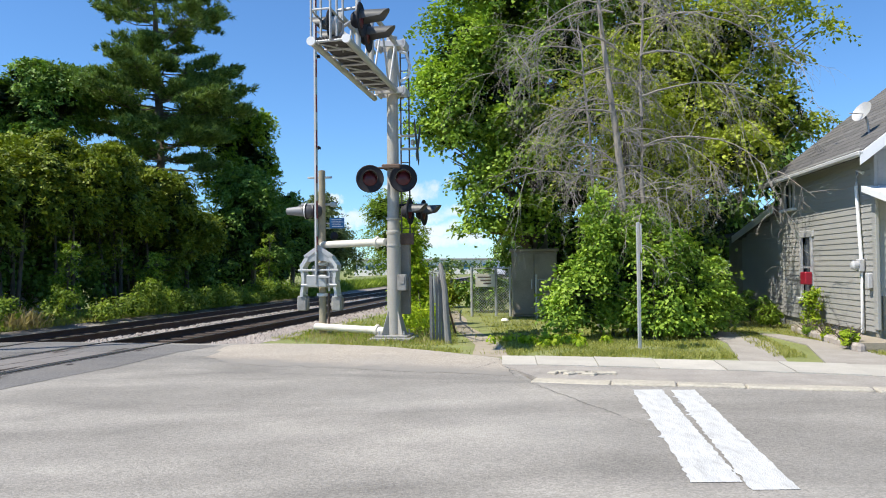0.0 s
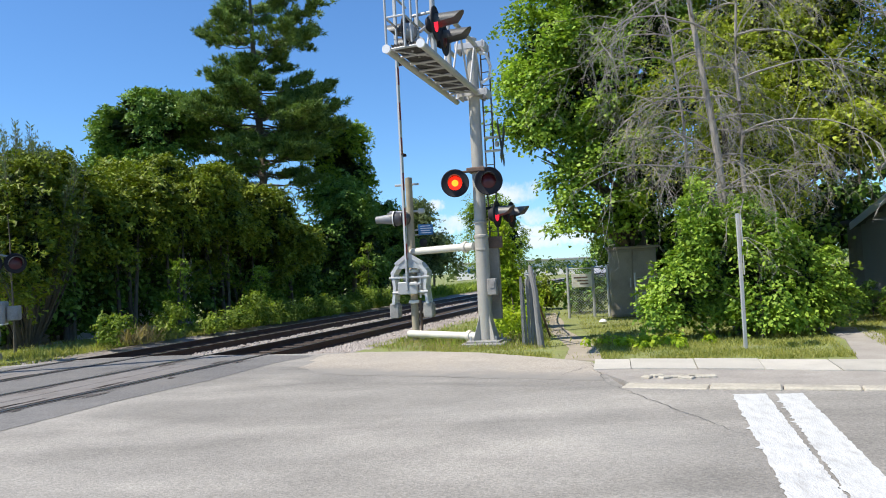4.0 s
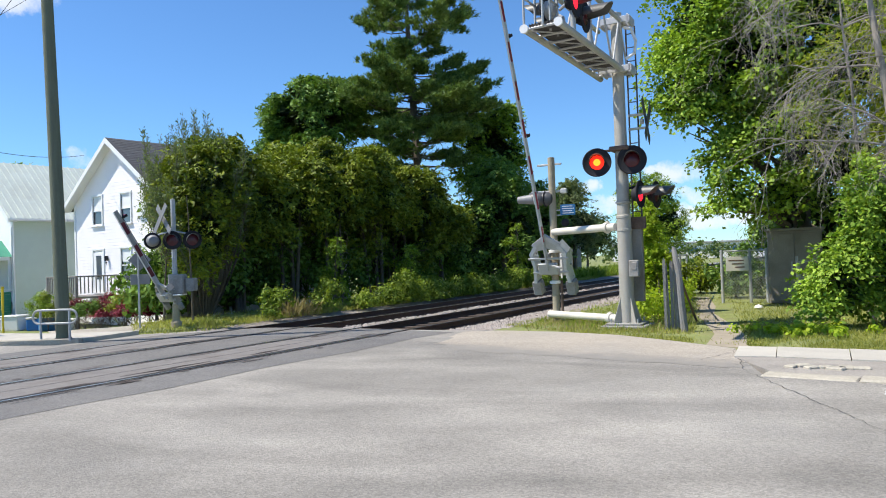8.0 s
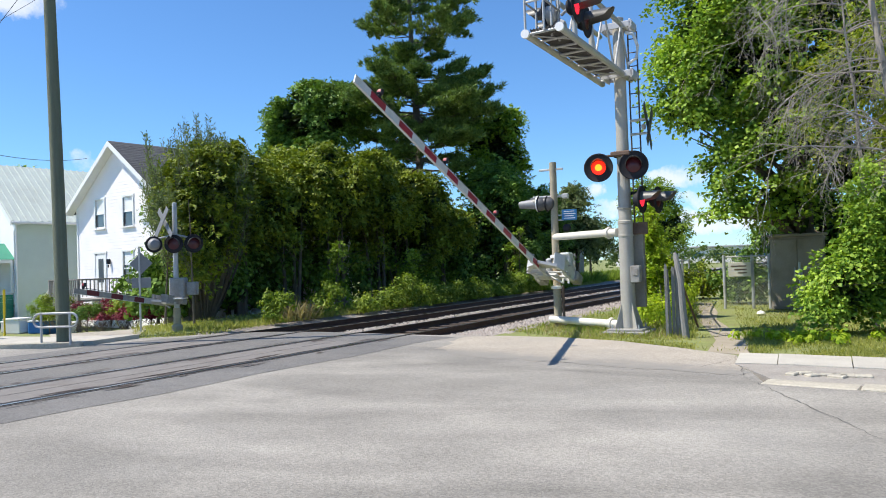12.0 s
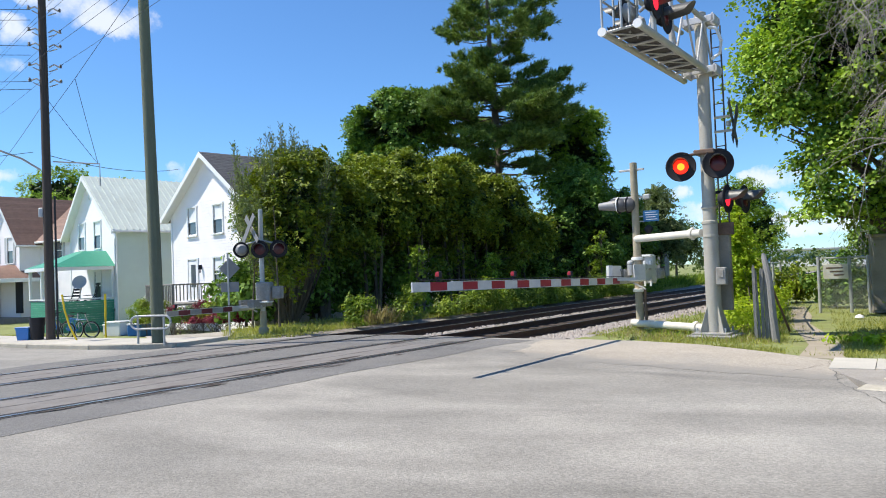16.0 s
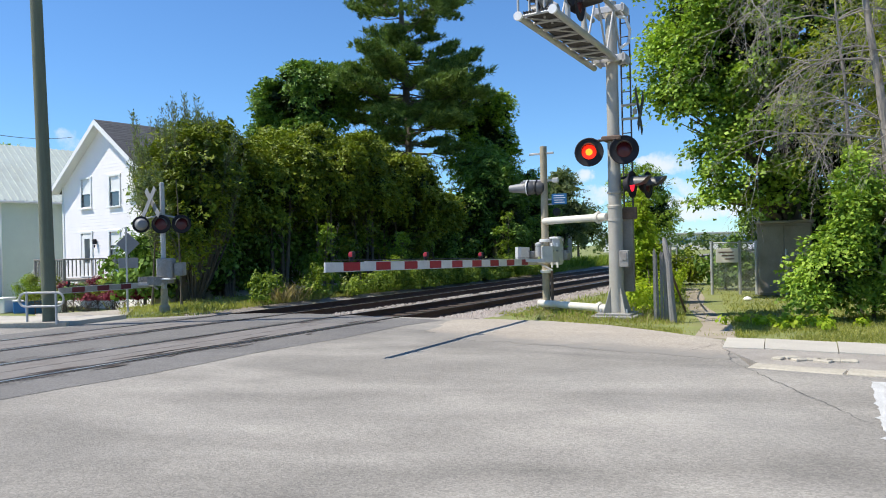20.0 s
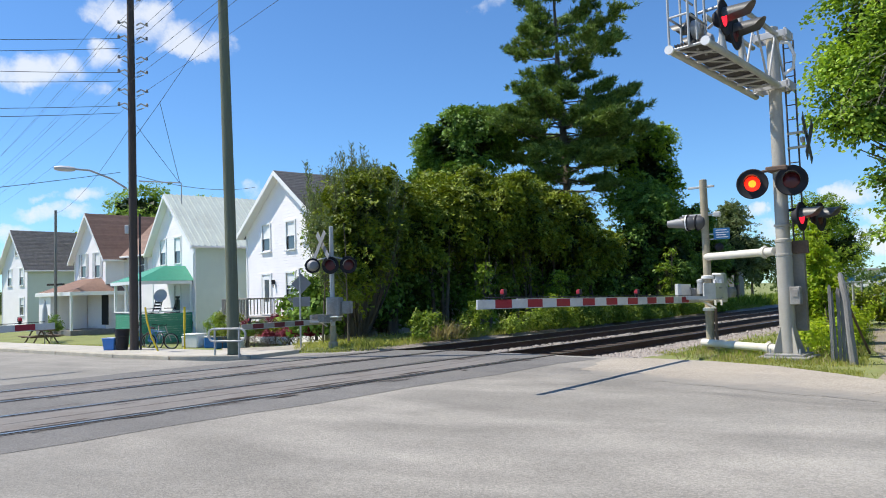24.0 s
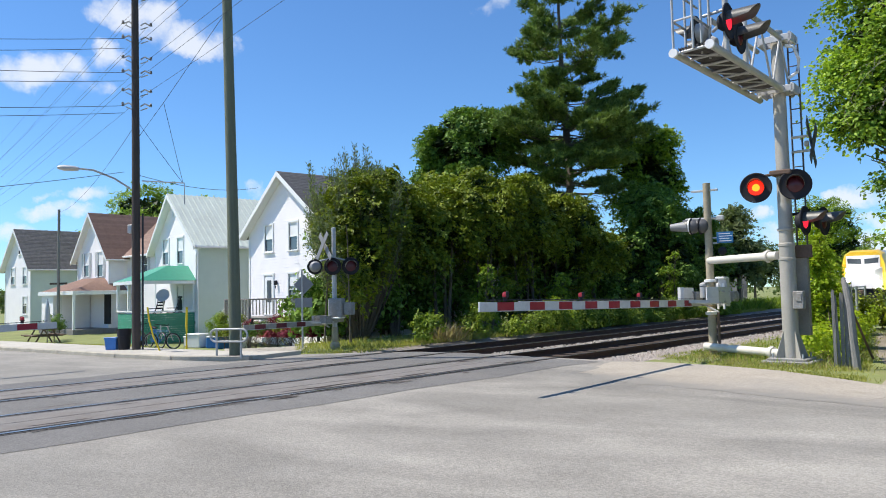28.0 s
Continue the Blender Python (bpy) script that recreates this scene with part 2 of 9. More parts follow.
M = {
    "road": mat("sun_bleached_asphalt", (0.268, 0.249, 0.217), 0.9, var=0.26, scale=1.1, bump=0.45, bscale=62, stain=0.5, stain_color=(0.205, 0.2, 0.185), stain_scale=0.2, stretch=(0.8, 1, 1), speck=0.2, bands=0.25),
    "dark_road": mat("newer_dark_asphalt", (0.155, 0.148, 0.138), 0.88, var=0.16, scale=1.6, bump=0.5, bscale=60, stain=0.5, stain_color=(0.20, 0.185, 0.165), stain_scale=0.7, speck=0.25, bands=0.12),
    "apron": mat("sandy_worn_asphalt", (0.378, 0.333, 0.272), 0.92, var=0.14, scale=1.1, bump=0.5, bscale=45, stain=0.55, stain_color=(0.28, 0.265, 0.24), stain_scale=0.55, speck=0.25, bands=0.1),
    "drive": mat("pale_drive_gravel", (0.375, 0.335, 0.27), 0.92, var=0.14, scale=1.1, bump=0.5, bscale=45, stain=0.55, stain_color=(0.28, 0.265, 0.24), stain_scale=0.55, speck=0.25, bands=0.1),
    "concrete": mat("pale_concrete", (0.46, 0.43, 0.37), 0.9, var=0.14, scale=2.5, bump=0.25, bscale=50, stain=0.3, stain_color=(0.36, 0.33, 0.28), stain_scale=1.3, per=0.08),
    "kerb": mat("chipped_concrete_kerb", (0.44, 0.40, 0.32), 0.92, var=0.25, scale=3, bump=0.6, bscale=26, stain=0.5, stain_color=(0.3, 0.27, 0.23), stain_scale=2.2),
    "strip": mat("patched_grey_asphalt", (0.33, 0.30, 0.26), 0.92, var=0.25, scale=2, bump=0.5, bscale=40, stain=0.4, stain_color=(0.36, 0.32, 0.27), stain_scale=1.5),
    "ground": mat("dry_grassy_soil", (0.20, 0.225, 0.07), 0.95, var=0.35, scale=1.2, bump=0.8, bscale=16, stain=0.5, stain_color=(0.24, 0.2, 0.11), stain_scale=0.9),
    "dirt": mat("trodden_dirt", (0.34, 0.29, 0.22), 0.95, var=0.2, scale=2, bump=0.6, bscale=30, stain=0.4, stain_color=(0.2, 0.19, 0.1), stain_scale=1.6),
    "ballast": mat("grey_ballast_bed", (0.27, 0.235, 0.21), 0.95, var=0.5, scale=9, bump=1.0, bscale=22, stain=0.3, stain_color=(0.16, 0.13, 0.11), stain_scale=1.2),
    "ballast_oily": mat("oil_and_rust_stained_ballast", (0.075, 0.055, 0.045), 0.95, var=0.5, scale=9, bump=1.0, bscale=22),
    "stone": mat("ballast_stone", (0.37, 0.325, 0.285), 0.9, var=0.35, scale=5, bump=0.3, bscale=30),
    "tie": mat("creosoted_timber", (0.075, 0.055, 0.042), 0.9, var=0.3, scale=4, bump=0.6, bscale=30, per=0.2, stretch=(3, 3, 3)),
    "rail": mat("rusty_rail_steel", (0.07, 0.038, 0.026), 0.75, 0.1, var=0.3, scale=6, bump=0.3),
    "rail_top": mat("polished_rail_steel", (0.50, 0.49, 0.48), 0.28, 1.0, var=0.1, bump=0.05),
    "groove": mat("black_flangeway_rubber", (0.05, 0.045, 0.042), 0.9, var=0.3, scale=5, bump=0.4),
    "plank": mat("crossing_panel", (0.19, 0.175, 0.16), 0.9, var=0.2, scale=3, bump=0.4, stain=0.5, stain_color=(0.12, 0.09, 0.07), stain_scale=1.4),
    "crumble": mat("crumbled_dark_asphalt", (0.075, 0.058, 0.048), 0.95, var=0.4, scale=6, bump=0.8, bscale=30),
    "paint": mat("worn_white_road_paint", (0.54, 0.54, 0.52), 0.8, var=0.2, scale=5, bump=0.4, bscale=60, stain=0.75, stain_color=(0.36, 0.345, 0.32), stain_scale=9.0, stretch=(1.6, 0.5, 1)),
    "galv": mat("weathered_galvanised_steel", (0.46, 0.46, 0.45), 0.55, 0.3, var=0.18, scale=4, bump=0.1, stain=0.3, stain_color=(0.36, 0.34, 0.3), stain_scale=2.0),
    "mast": mat("dull_silver_painted_steel", (0.405, 0.38, 0.33), 0.6, 0.1, var=0.12, scale=3, bump=0.12, stain=0.45, stain_color=(0.33, 0.29, 0.23), stain_scale=1.8),
    "post": mat("weathered_buff_post", (0.36, 0.31, 0.22), 0.75, var=0.2, scale=4, bump=0.3, stain=0.5, stain_color=(0.42, 0.27, 0.08), stain_scale=1.5),
    "cream": mat("cream_painted_pipe", (0.68, 0.64, 0.55), 0.5, var=0.1, scale=3, bump=0.1, stain=0.3, stain_color=(0.45, 0.36, 0.24), stain_scale=2.5),
    "dark_grey": mat("dark_grey_enamel", (0.075, 0.075, 0.08), 0.5, var=0.15, bump=0.08),
    # darker than galv: shade under the walkway is put into the colour
    "grate": mat("shade_dark_steel_grating", (0.10, 0.092, 0.085), 0.8, 0.1, var=0.2, bump=0.1),
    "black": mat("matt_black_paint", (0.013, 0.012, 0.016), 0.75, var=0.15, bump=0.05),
    # paler than black: sun glare on the hood tops is in the colour
    "hood": mat("sun_glare_black_hood", (0.085, 0.085, 0.08), 0.42, var=0.2, bump=0.05),
    "lens": mat("unlit_red_lens", (0.075, 0.007, 0.014), 0.3, var=0.1, bump=0.0),
    "grey_box": mat("grey_enamel_casing", (0.50, 0.50, 0.50), 0.5, 0.1, var=0.1, bump=0.08, stain=0.25, stain_color=(0.3, 0.28, 0.25), stain_scale=3),
    "white_paint": mat("white_enamel", (0.80, 0.79, 0.77), 0.45, var=0.06, bump=0.05, stain=0.2, stain_color=(0.55, 0.52, 0.46), stain_scale=4),
    # white greyed by the arm side's shade, put into the colour; stains on top
    "arm_white": mat("shade_dulled_white_arm_sheeting", (0.56, 0.565, 0.56), 0.5, var=0.1, bump=0.05, stain=0.35, stain_color=(0.36, 0.35, 0.32), stain_scale=4),
    "sign_back": mat("dull_aluminium_sign_back", (0.24, 0.24, 0.245), 0.6, 0.2, var=0.1, bump=0.05),
    "weight": mat("weathered_grey_counterweight", (0.30, 0.29, 0.27), 0.75, var=0.25, scale=5, bump=0.3, stain=0.5, stain_color=(0.17, 0.13, 0.1), stain_scale=4),
    "red_paint": mat("signal_red_enamel", (0.30, 0.012, 0.03), 0.45, var=0.1, bump=0.05),
    # darker copy of the signal red, with a backlit arm's shade in it
    "red_shade": mat("shade_dark_red_paint", (0.13, 0.02, 0.025), 0.7, var=0.2, bump=0.1),
    "rust": mat("rust_brown_steel", (0.14, 0.09, 0.065), 0.85, var=0.25, bump=0.3),
    "bark": mat("grey_brown_bark", (0.13, 0.105, 0.08), 0.95, var=0.35, scale=5, bump=1.0, bscale=22, stretch=(1, 1, 0.3)),
    "dead": mat("bare_grey_twigs", (0.31, 0.275, 0.235), 0.9, var=0.25, scale=5, bump=0.7, bscale=26, stretch=(1, 1, 0.3)),
    "pole": mat("green_treated_timber", (0.165, 0.18, 0.12), 0.9, var=0.2, scale=3, bump=0.7, bscale=30, stretch=(6, 6, 0.4)),
    "pole_dark": mat("dark_creosoted_pole", (0.075, 0.06, 0.052), 0.9, var=0.25, scale=3, bump=0.7, bscale=30, stretch=(6, 6, 0.4)),
    "siding_white": mat("white_vinyl_siding", (0.92, 0.88, 0.885), 0.6, var=0.04, scale=2, bump=0.05),
    "siding_green": mat("pale_green_siding", (0.60, 0.69, 0.63), 0.65, var=0.06, scale=2, bump=0.05),
    "siding_grey": mat("weathered_grey_siding", (0.33, 0.325, 0.305), 0.7, var=0.08, scale=2, bump=0.1, stain=0.2, stain_color=(0.34, 0.31, 0.26), stain_scale=1.5),
    "trim": mat("white_trim_paint", (0.82, 0.82, 0.81), 0.5, var=0.04, bump=0.04),
    "shingle_dark": mat("charcoal_shingles", (0.085, 0.085, 0.09), 0.9, var=0.3, scale=5, bump=0.6, bscale=20, per=0.14),
    "shingle_brown": mat("brown_shingles", (0.20, 0.12, 0.09), 0.9, var=0.2, scale=4, bump=0.6, bscale=20, per=0.14),
    "shingle_tan": mat("lighter_brown_shingles", (0.25, 0.165, 0.13), 0.9, var=0.25, scale=4, bump=0.6, bscale=20, per=0.12),
    "shingle_grey": mat("grey_shingles", (0.125, 0.12, 0.115), 0.9, var=0.4, scale=4, bump=0.6, bscale=20, per=0.14),
    "tin": mat("pale_ribbed_tin_roof", (0.60, 0.645, 0.575), 0.55, 0.0, var=0.1, scale=2, bump=0.1, stain=0.3, stain_color=(0.4, 0.4, 0.34), stain_scale=0.8),
    "green_roof": mat("green_tin_porch_roof", (0.045, 0.29, 0.185), 0.5, var=0.1, bump=0.1),
    "green_wall": mat("green_painted_boards", (0.05, 0.27, 0.17), 0.6, var=0.15, bump=0.15),
    # glass colour lifted: part of the sky's reflection is painted in
    "pane": glass_mat("window_glass", (0.075, 0.09, 0.105)),
    "blue": mat("blue_enamel_sign", (0.03, 0.16, 0.36), 0.4, var=0.08, bump=0.02),
    "blue_plastic": mat("blue_plastic", (0.03, 0.17, 0.5), 0.4, var=0.08, bump=0.02),
    "yellow": mat("yellow_plastic", (0.80, 0.58, 0.02), 0.5, var=0.08, bump=0.04),
    "wood_grey": mat("silvered_fence_timber", (0.23, 0.22, 0.205), 0.9, var=0.25, scale=5, bump=0.7, bscale=28, stretch=(4, 4, 0.5)),
    "brown_metal": mat("dull_brown_steel_door", (0.27, 0.24, 0.2), 0.7, var=0.18, scale=2.5, bump=0.1, stain=0.4, stain_color=(0.11, 0.085, 0.065), stain_scale=1.6),
    "wire": mat("dark_cable", (0.035, 0.035, 0.04), 0.7, var=0.1, bump=0.0),
    "train_yellow": mat("yellow_locomotive_paint", (0.80, 0.50, 0.03), 0.35, var=0.05, bump=0.02),
    "train_grey": mat("silver_grey_locomotive_paint", (0.45, 0.46, 0.47), 0.4, 0.3, var=0.08, bump=0.02),
    "leaf_hedge": leaf_mat("hedge_leaves", (0.06, 0.10, 0.008), (0.31, 0.36, 0.032), 0.16),
    # near-black green: the shade inside the crowns is put into this colour
    "leaf_inner": leaf_mat("shade_dark_inner_leaves", (0.012, 0.025, 0.006), (0.04, 0.07, 0.015), 0.1),
    "leaf_willow": leaf_mat("grey_green_leaves", (0.09, 0.125, 0.05), (0.22, 0.27, 0.12), 0.3),
    "leaf_maple": leaf_mat("maple_leaves", (0.08, 0.17, 0.016), (0.43, 0.58, 0.08), 0.27),
    "leaf_yellow": leaf_mat("yellow_green_leaves", (0.13, 0.175, 0.014), (0.48, 0.54, 0.07), 0.30),
    "leaf_dark": leaf_mat("dark_tree_leaves", (0.045, 0.11, 0.02), (0.26, 0.40, 0.065), 0.16),
    "leaf_bush": leaf_mat("bright_bush_leaves", (0.09, 0.17, 0.012), (0.36, 0.48, 0.05), 0.26),
    "leaf_lime": leaf_mat("lime_vine_leaves", (0.20, 0.32, 0.018), (0.52, 0.60, 0.055), 0.42),
    "leaf_far": leaf_mat("distant_leaves", (0.05, 0.085, 0.03), (0.13, 0.18, 0.06)),
    "needle": leaf_mat("pine_needles", (0.04, 0.09, 0.026), (0.28, 0.38, 0.085), 0.12),
    "weed": leaf_mat("trackside_weeds", (0.10, 0.17, 0.02), (0.34, 0.42, 0.07), 0.4),
    "straw": leaf_mat("dry_grass_blades", (0.25, 0.2, 0.1), (0.42, 0.36, 0.2), 0.3),
    "grass": leaf_mat("lawn_grass_blades", (0.19, 0.23, 0.045), (0.49, 0.46, 0.16), 0.42),
    "flower": leaf_mat("dark_red_flowers", (0.09, 0.01, 0.025), (0.32, 0.05, 0.09), 0.3),
}
LIT = glow_mat("lit_red_lamp", (1.0, 0.02, 0.006), 1.5, (0.4, 0.02, 0.01))
LIT_CORE = glow_mat("lit_amber_core", (1.0, 0.24, 0.012), 2.8, (0.5, 0.05, 0.01))
HEADLIGHT = glow_mat("white_headlight", (1.0, 0.93, 0.85), 160.0, (0.8, 0.8, 0.8))


# ---- mesh helpers ----
class Geo:
    """Collects simple solids and becomes one mesh."""

    def __init__(self):
        self.v, self.f, self.m = [], [], []

    def add(self, verts, faces, mi=0):
        k = len(self.v)
        self.v += [tuple(p) for p in verts]
        self.f += [tuple(i + k for i in f) for f in faces]
        self.m += [mi] * len(faces)
        return self

    def box(self, c, s, rz=0.0, bevel=0.0, mi=0, m=None):
        hx, hy, hz = s[0] / 2, s[1] / 2, s[2] / 2
        tr = Matrix.Translation(c) @ (m if m else Matrix.Rotation(radians(rz), 4, "Z"))
        if bevel <= 0:
            vs = [Vector((x, y, z)) for x in (-hx, hx) for y in (-hy, hy) for z in (-hz, hz)]
            fs = [(0, 1, 3, 2), (4, 6, 7, 5), (0, 4, 5, 1), (2, 3, 7, 6), (0, 2, 6, 4), (1, 5, 7, 3)]
        else:
            b = min(bevel, hx * 0.9, hy * 0.9, hz * 0.9)
            vs, idx = [], {}
            for sx in (-1, 1):
                for sy in (-1, 1):
                    for sz in (-1, 1):
                        for ax in range(3):
                            q = [sx * hx, sy * hy, sz * hz]
                            for o in range(3):
                                if o != ax:
                                    q[o] -= (sx, sy, sz)[o] * b
                            idx[(sx, sy, sz, ax)] = len(vs)
                            vs.append(Vector(q))
            fs = []
            for ax in range(3):
                o1, o2 = (ax + 1) % 3, (ax + 2) % 3
                for sg in (-1, 1):
                    loop = []
                    for a, c2 in ((-1, -1), (1, -1), (1, 1), (-1, 1)):
                        sgn = [0, 0, 0]
                        sgn[ax], sgn[o1], sgn[o2] = sg, a, c2
                        loop.append(idx[(*sgn, ax)])
                    fs.append(tuple(loop if sg > 0 else loop[::-1]))
                for a in (-1, 1):
                    for c2 in (-1, 1):
                        lo, hi = [0, 0, 0], [0, 0, 0]
                        lo[ax], hi[ax] = -1, 1
                        for q in (lo, hi):
                            q[o1], q[o2] = a, c2
                        quad = [idx[(*lo, o1)], idx[(*hi, o1)], idx[(*hi, o2)], idx[(*lo, o2)]]
                        fs.append(tuple(quad if a * c2 > 0 else quad[::-1]))
            for sx in (-1, 1):
                for sy in (-1, 1):
                    for sz in (-1, 1):
                        tri = [idx[(sx, sy, sz, a)] for a in range(3)]
                        fs.append(tuple(tri if sx * sy * sz > 0 else tri[::-1]))
        return self.add([tr @ p for p in vs], fs, mi)

    def cyl(self, p0, p1, r0, r1=None, n=12, caps=True, mi=0):
        p0, p1 = Vector(p0), Vector(p1)
        r1 = r0 if r1 is None else r1
        d = (p1 - p0)
        q = d.to_track_quat("Z", "Y")
        a = [p0 + q @ Vector((math.cos(2 * math.pi * i / n) * r0, math.sin(2 * math.pi * i / n) * r0, 0)) for i in range(n)]
        b = [p1 + q @ Vector((math.cos(2 * math.pi * i / n) * r1, math.sin(2 * math.pi * i / n) * r1, 0)) for i in range(n)]
        fs = [(i, (i + 1) % n, n + (i + 1) % n, n + i) for i in range(n)]
        if caps:
            fs += [tuple(range(n - 1, -1, -1)), tuple(range(n, 2 * n))]
        return self.add(a + b, fs, mi)

    def tube(self, pts, r, n=8, mi=0):
        pts = [Vector(p) for p in pts]
        rs = r if isinstance(r, (list, tuple)) else [r] * len(pts)
        vs, fs = [], []
        for i, p in enumerate(pts):
            d = (pts[min(i + 1, len(pts) - 1)] - pts[max(i - 1, 0)])
            q = d.to_track_quat("Z", "Y")
            vs += [p + q @ Vector((math.cos(2 * math.pi * k / n) * rs[i], math.sin(2 * math.pi * k / n) * rs[i], 0)) for k in range(n)]
        for i in range(len(pts) - 1):
            for k in range(n):
                fs.append((i * n + k, i * n + (k + 1) % n, (i + 1) * n + (k + 1) % n, (i + 1) * n + k))
        fs += [tuple(range(n - 1, -1, -1)), tuple(range((len(pts) - 1) * n, len(pts) * n))]
        return self.add(vs, fs, mi)

    def lathe(self, prof, n=20, m=None, mi=0):
        """Turned about z: prof holds (radius, z)."""
        vs, fs = [], []
        for r, z in prof:
            vs += [Vector((math.cos(2 * math.pi * k / n) * r, math.sin(2 * math.pi * k / n) * r, z)) for k in range(n)]
        for i in range(len(prof) - 1):
            for k in range(n):
                fs.append((i * n + k, i * n + (k + 1) % n, (i + 1) * n + (k + 1) % n, (i + 1) * n + k))
        if prof[0][0] > 1e-4:
            fs.append(tuple(range(n - 1, -1, -1)))
        if prof[-1][0] > 1e-4:
            fs.append(tuple(range((len(prof) - 1) * n, len(prof) * n)))
        if m:
            vs = [m @ p for p in vs]
        return self.add(vs, fs, mi)

    def prism(self, poly, axis, mi=0):
        """A flat outline pushed along the vector axis."""
        n, ax = len(poly), Vector(axis)
        a = [Vector(p) for p in poly]
        return self.add(a + [p + ax for p in a], [tuple(range(n - 1, -1, -1)), tuple(range(n, 2 * n))] + [(i, (i + 1) % n, n + (i + 1) % n, n + i) for i in range(n)], mi)

    def mesh(self, name, mats, smooth=True):
        me = bpy.data.meshes.new(name)
        me.from_pydata(self.v, [], self.f)
        for q in (mats if isinstance(mats, (list, tuple)) else [mats]):
            me.materials.append(q)
        me.polygons.foreach_set("material_index", self.m)
        if smooth:
            me.polygons.foreach_set("use_smooth", [True] * len(self.f))
            me.set_sharp_from_angle(angle=radians(34))
        me.update()
        return me


def part(name, geo, material, parent, label="", m=None, kind=""):
    """Links geo as one mesh object under parent; m is its pose in the parent's space."""
    ob = new(name, geo.mesh(name, material) if isinstance(geo, Geo) else geo)
    ob.parent = parent
    if m is not None:
        ob.matrix_basis = m
    return tagged(ob, label, kind=kind)


def thing(name, label, category, m=None, group="", kind=""):
    """An empty at a thing's base, which carries its parts."""
    ob = new(name)
    ob.empty_display_size = 0.2
    if m is not None:
        ob.matrix_basis = m
    return tagged(ob, label, category, group, kind)


def single(name, geo, material, label, category, m=None, group="", kind=""):
    ob = new(name, geo.mesh(name, material) if isinstance(geo, Geo) else geo)
    if m is not None:
        ob.matrix_basis = m
    return tagged(ob, label, category, group, kind)


def fast_mesh(name, verts, faces_per, material, smooth=False):
    """verts: array (n, 4, 3) of separate quads."""
    n = len(verts)
    me = bpy.data.meshes.new(name)
    me.vertices.add(n * 4)
    me.vertices.foreach_set("co", verts.reshape(-1).astype(np.float32))
    me.loops.add(n * 4)
    me.loops.foreach_set("vertex_index", np.arange(n * 4, dtype=np.int32))
    me.polygons.add(n)
    me.polygons.foreach_set("loop_start", np.arange(0, n * 4, 4, dtype=np.int32))
    me.materials.append(material)
    me.update(calc_edges=True)
    return me


RNG = np.random.default_rng(7)


def unit(v):
    return v / np.maximum(np.linalg.norm(v, axis=1, keepdims=True), 1e-6)


def leaves(centres, normals, length, width, droop=0.0):
    """Folded diamond leaves; centres (n, 3)."""
    n = len(centres)
    nor = unit(normals + RNG.normal(0, 0.34, (n, 3)))
    a = unit(np.cross(nor, RNG.normal(0, 1, (n, 3))))
    a[:, 2] -= droop
    a = unit(a)
    b = unit(np.cross(nor, a))
    s = RNG.uniform(0.65, 1.3, (n, 1))
    L, Wd = length * s * 0.5, width * s * 0.5
    up_ = nor * Wd * 0.35
    q = np.stack([centres - a * L, centres + b * Wd + up_ - a * L * 0.15, centres + a * L, centres - b * Wd + up_ - a * L * 0.15], 1)
    return q


def blob_leaves(blobs, total, length, width, shell=0.35, droop=0.2):
    """Leaves on and just inside ellipsoid clumps: (centre, radii)."""
    c = np.array([b[0] for b in blobs], float)
    r = np.array([b[1] for b in blobs], float)
    w = (r[:, 0] * r[:, 1] + r[:, 0] * r[:, 2] + r[:, 1] * r[:, 2])
    pick = RNG.choice(len(blobs), total, p=w / w.sum())
    d = RNG.normal(0, 1, (total, 3))
    d[:, 2] += 0.35
    d = unit(d)
    # a leafy skin, a loose inner fill and a few straggling sprays
    kind = RNG.random((total, 1))
    rad = np.where(kind < 0.72, RNG.normal(0.82, 0.24, (total, 1)), np.where(kind < 0.92, RNG.uniform(0.05, 0.8, (total, 1)), RNG.uniform(0.95, 1.45, (total, 1))))
    pts = c[pick] + d * r[pick] * rad
    wob = np.sin(pts[:, [1, 2, 0]] * 5.3 + c[pick]) * 0.16 * r[pick]
    return leaves(pts + wob, d + np.array([0, 0, 0.35]), length, width, droop)


def clumps(centre, radii, count, size, seed, flat=0.7, inner=0.75, lo=-0.6):
    """Small clumps set over an ellipsoid, for an uneven crown."""
    g = np.random.default_rng(seed)
    out = []
    count, size = int(count * 2.3), size * 0.71
    while len(out) < count:
        d = unit(g.normal(0, 1, (1, 3)))[0]
        if d[2] < lo:
            continue
        k = g.uniform(inner, 1.05)
        p = np.array(centre) + d * np.array(radii) * k
        s = size * g.uniform(0.6, 1.35)
        out.append((p, (s, s, s * flat)))
    return out


def tri_mesh(name, verts, material):
    """verts: array (n, 3, 3) of separate triangles."""
    n = len(verts)
    me = bpy.data.meshes.new(name)
    me.vertices.add(n * 3)
    me.vertices.foreach_set("co", verts.reshape(-1).astype(np.float32))
    me.loops.add(n * 3)
    me.loops.foreach_set("vertex_index", np.arange(n * 3, dtype=np.int32))
    me.polygons.add(n)
    me.polygons.foreach_set("loop_start", np.arange(0, n * 3, 3, dtype=np.int32))
    me.materials.append(material)
    me.update(calc_edges=True)
    return me


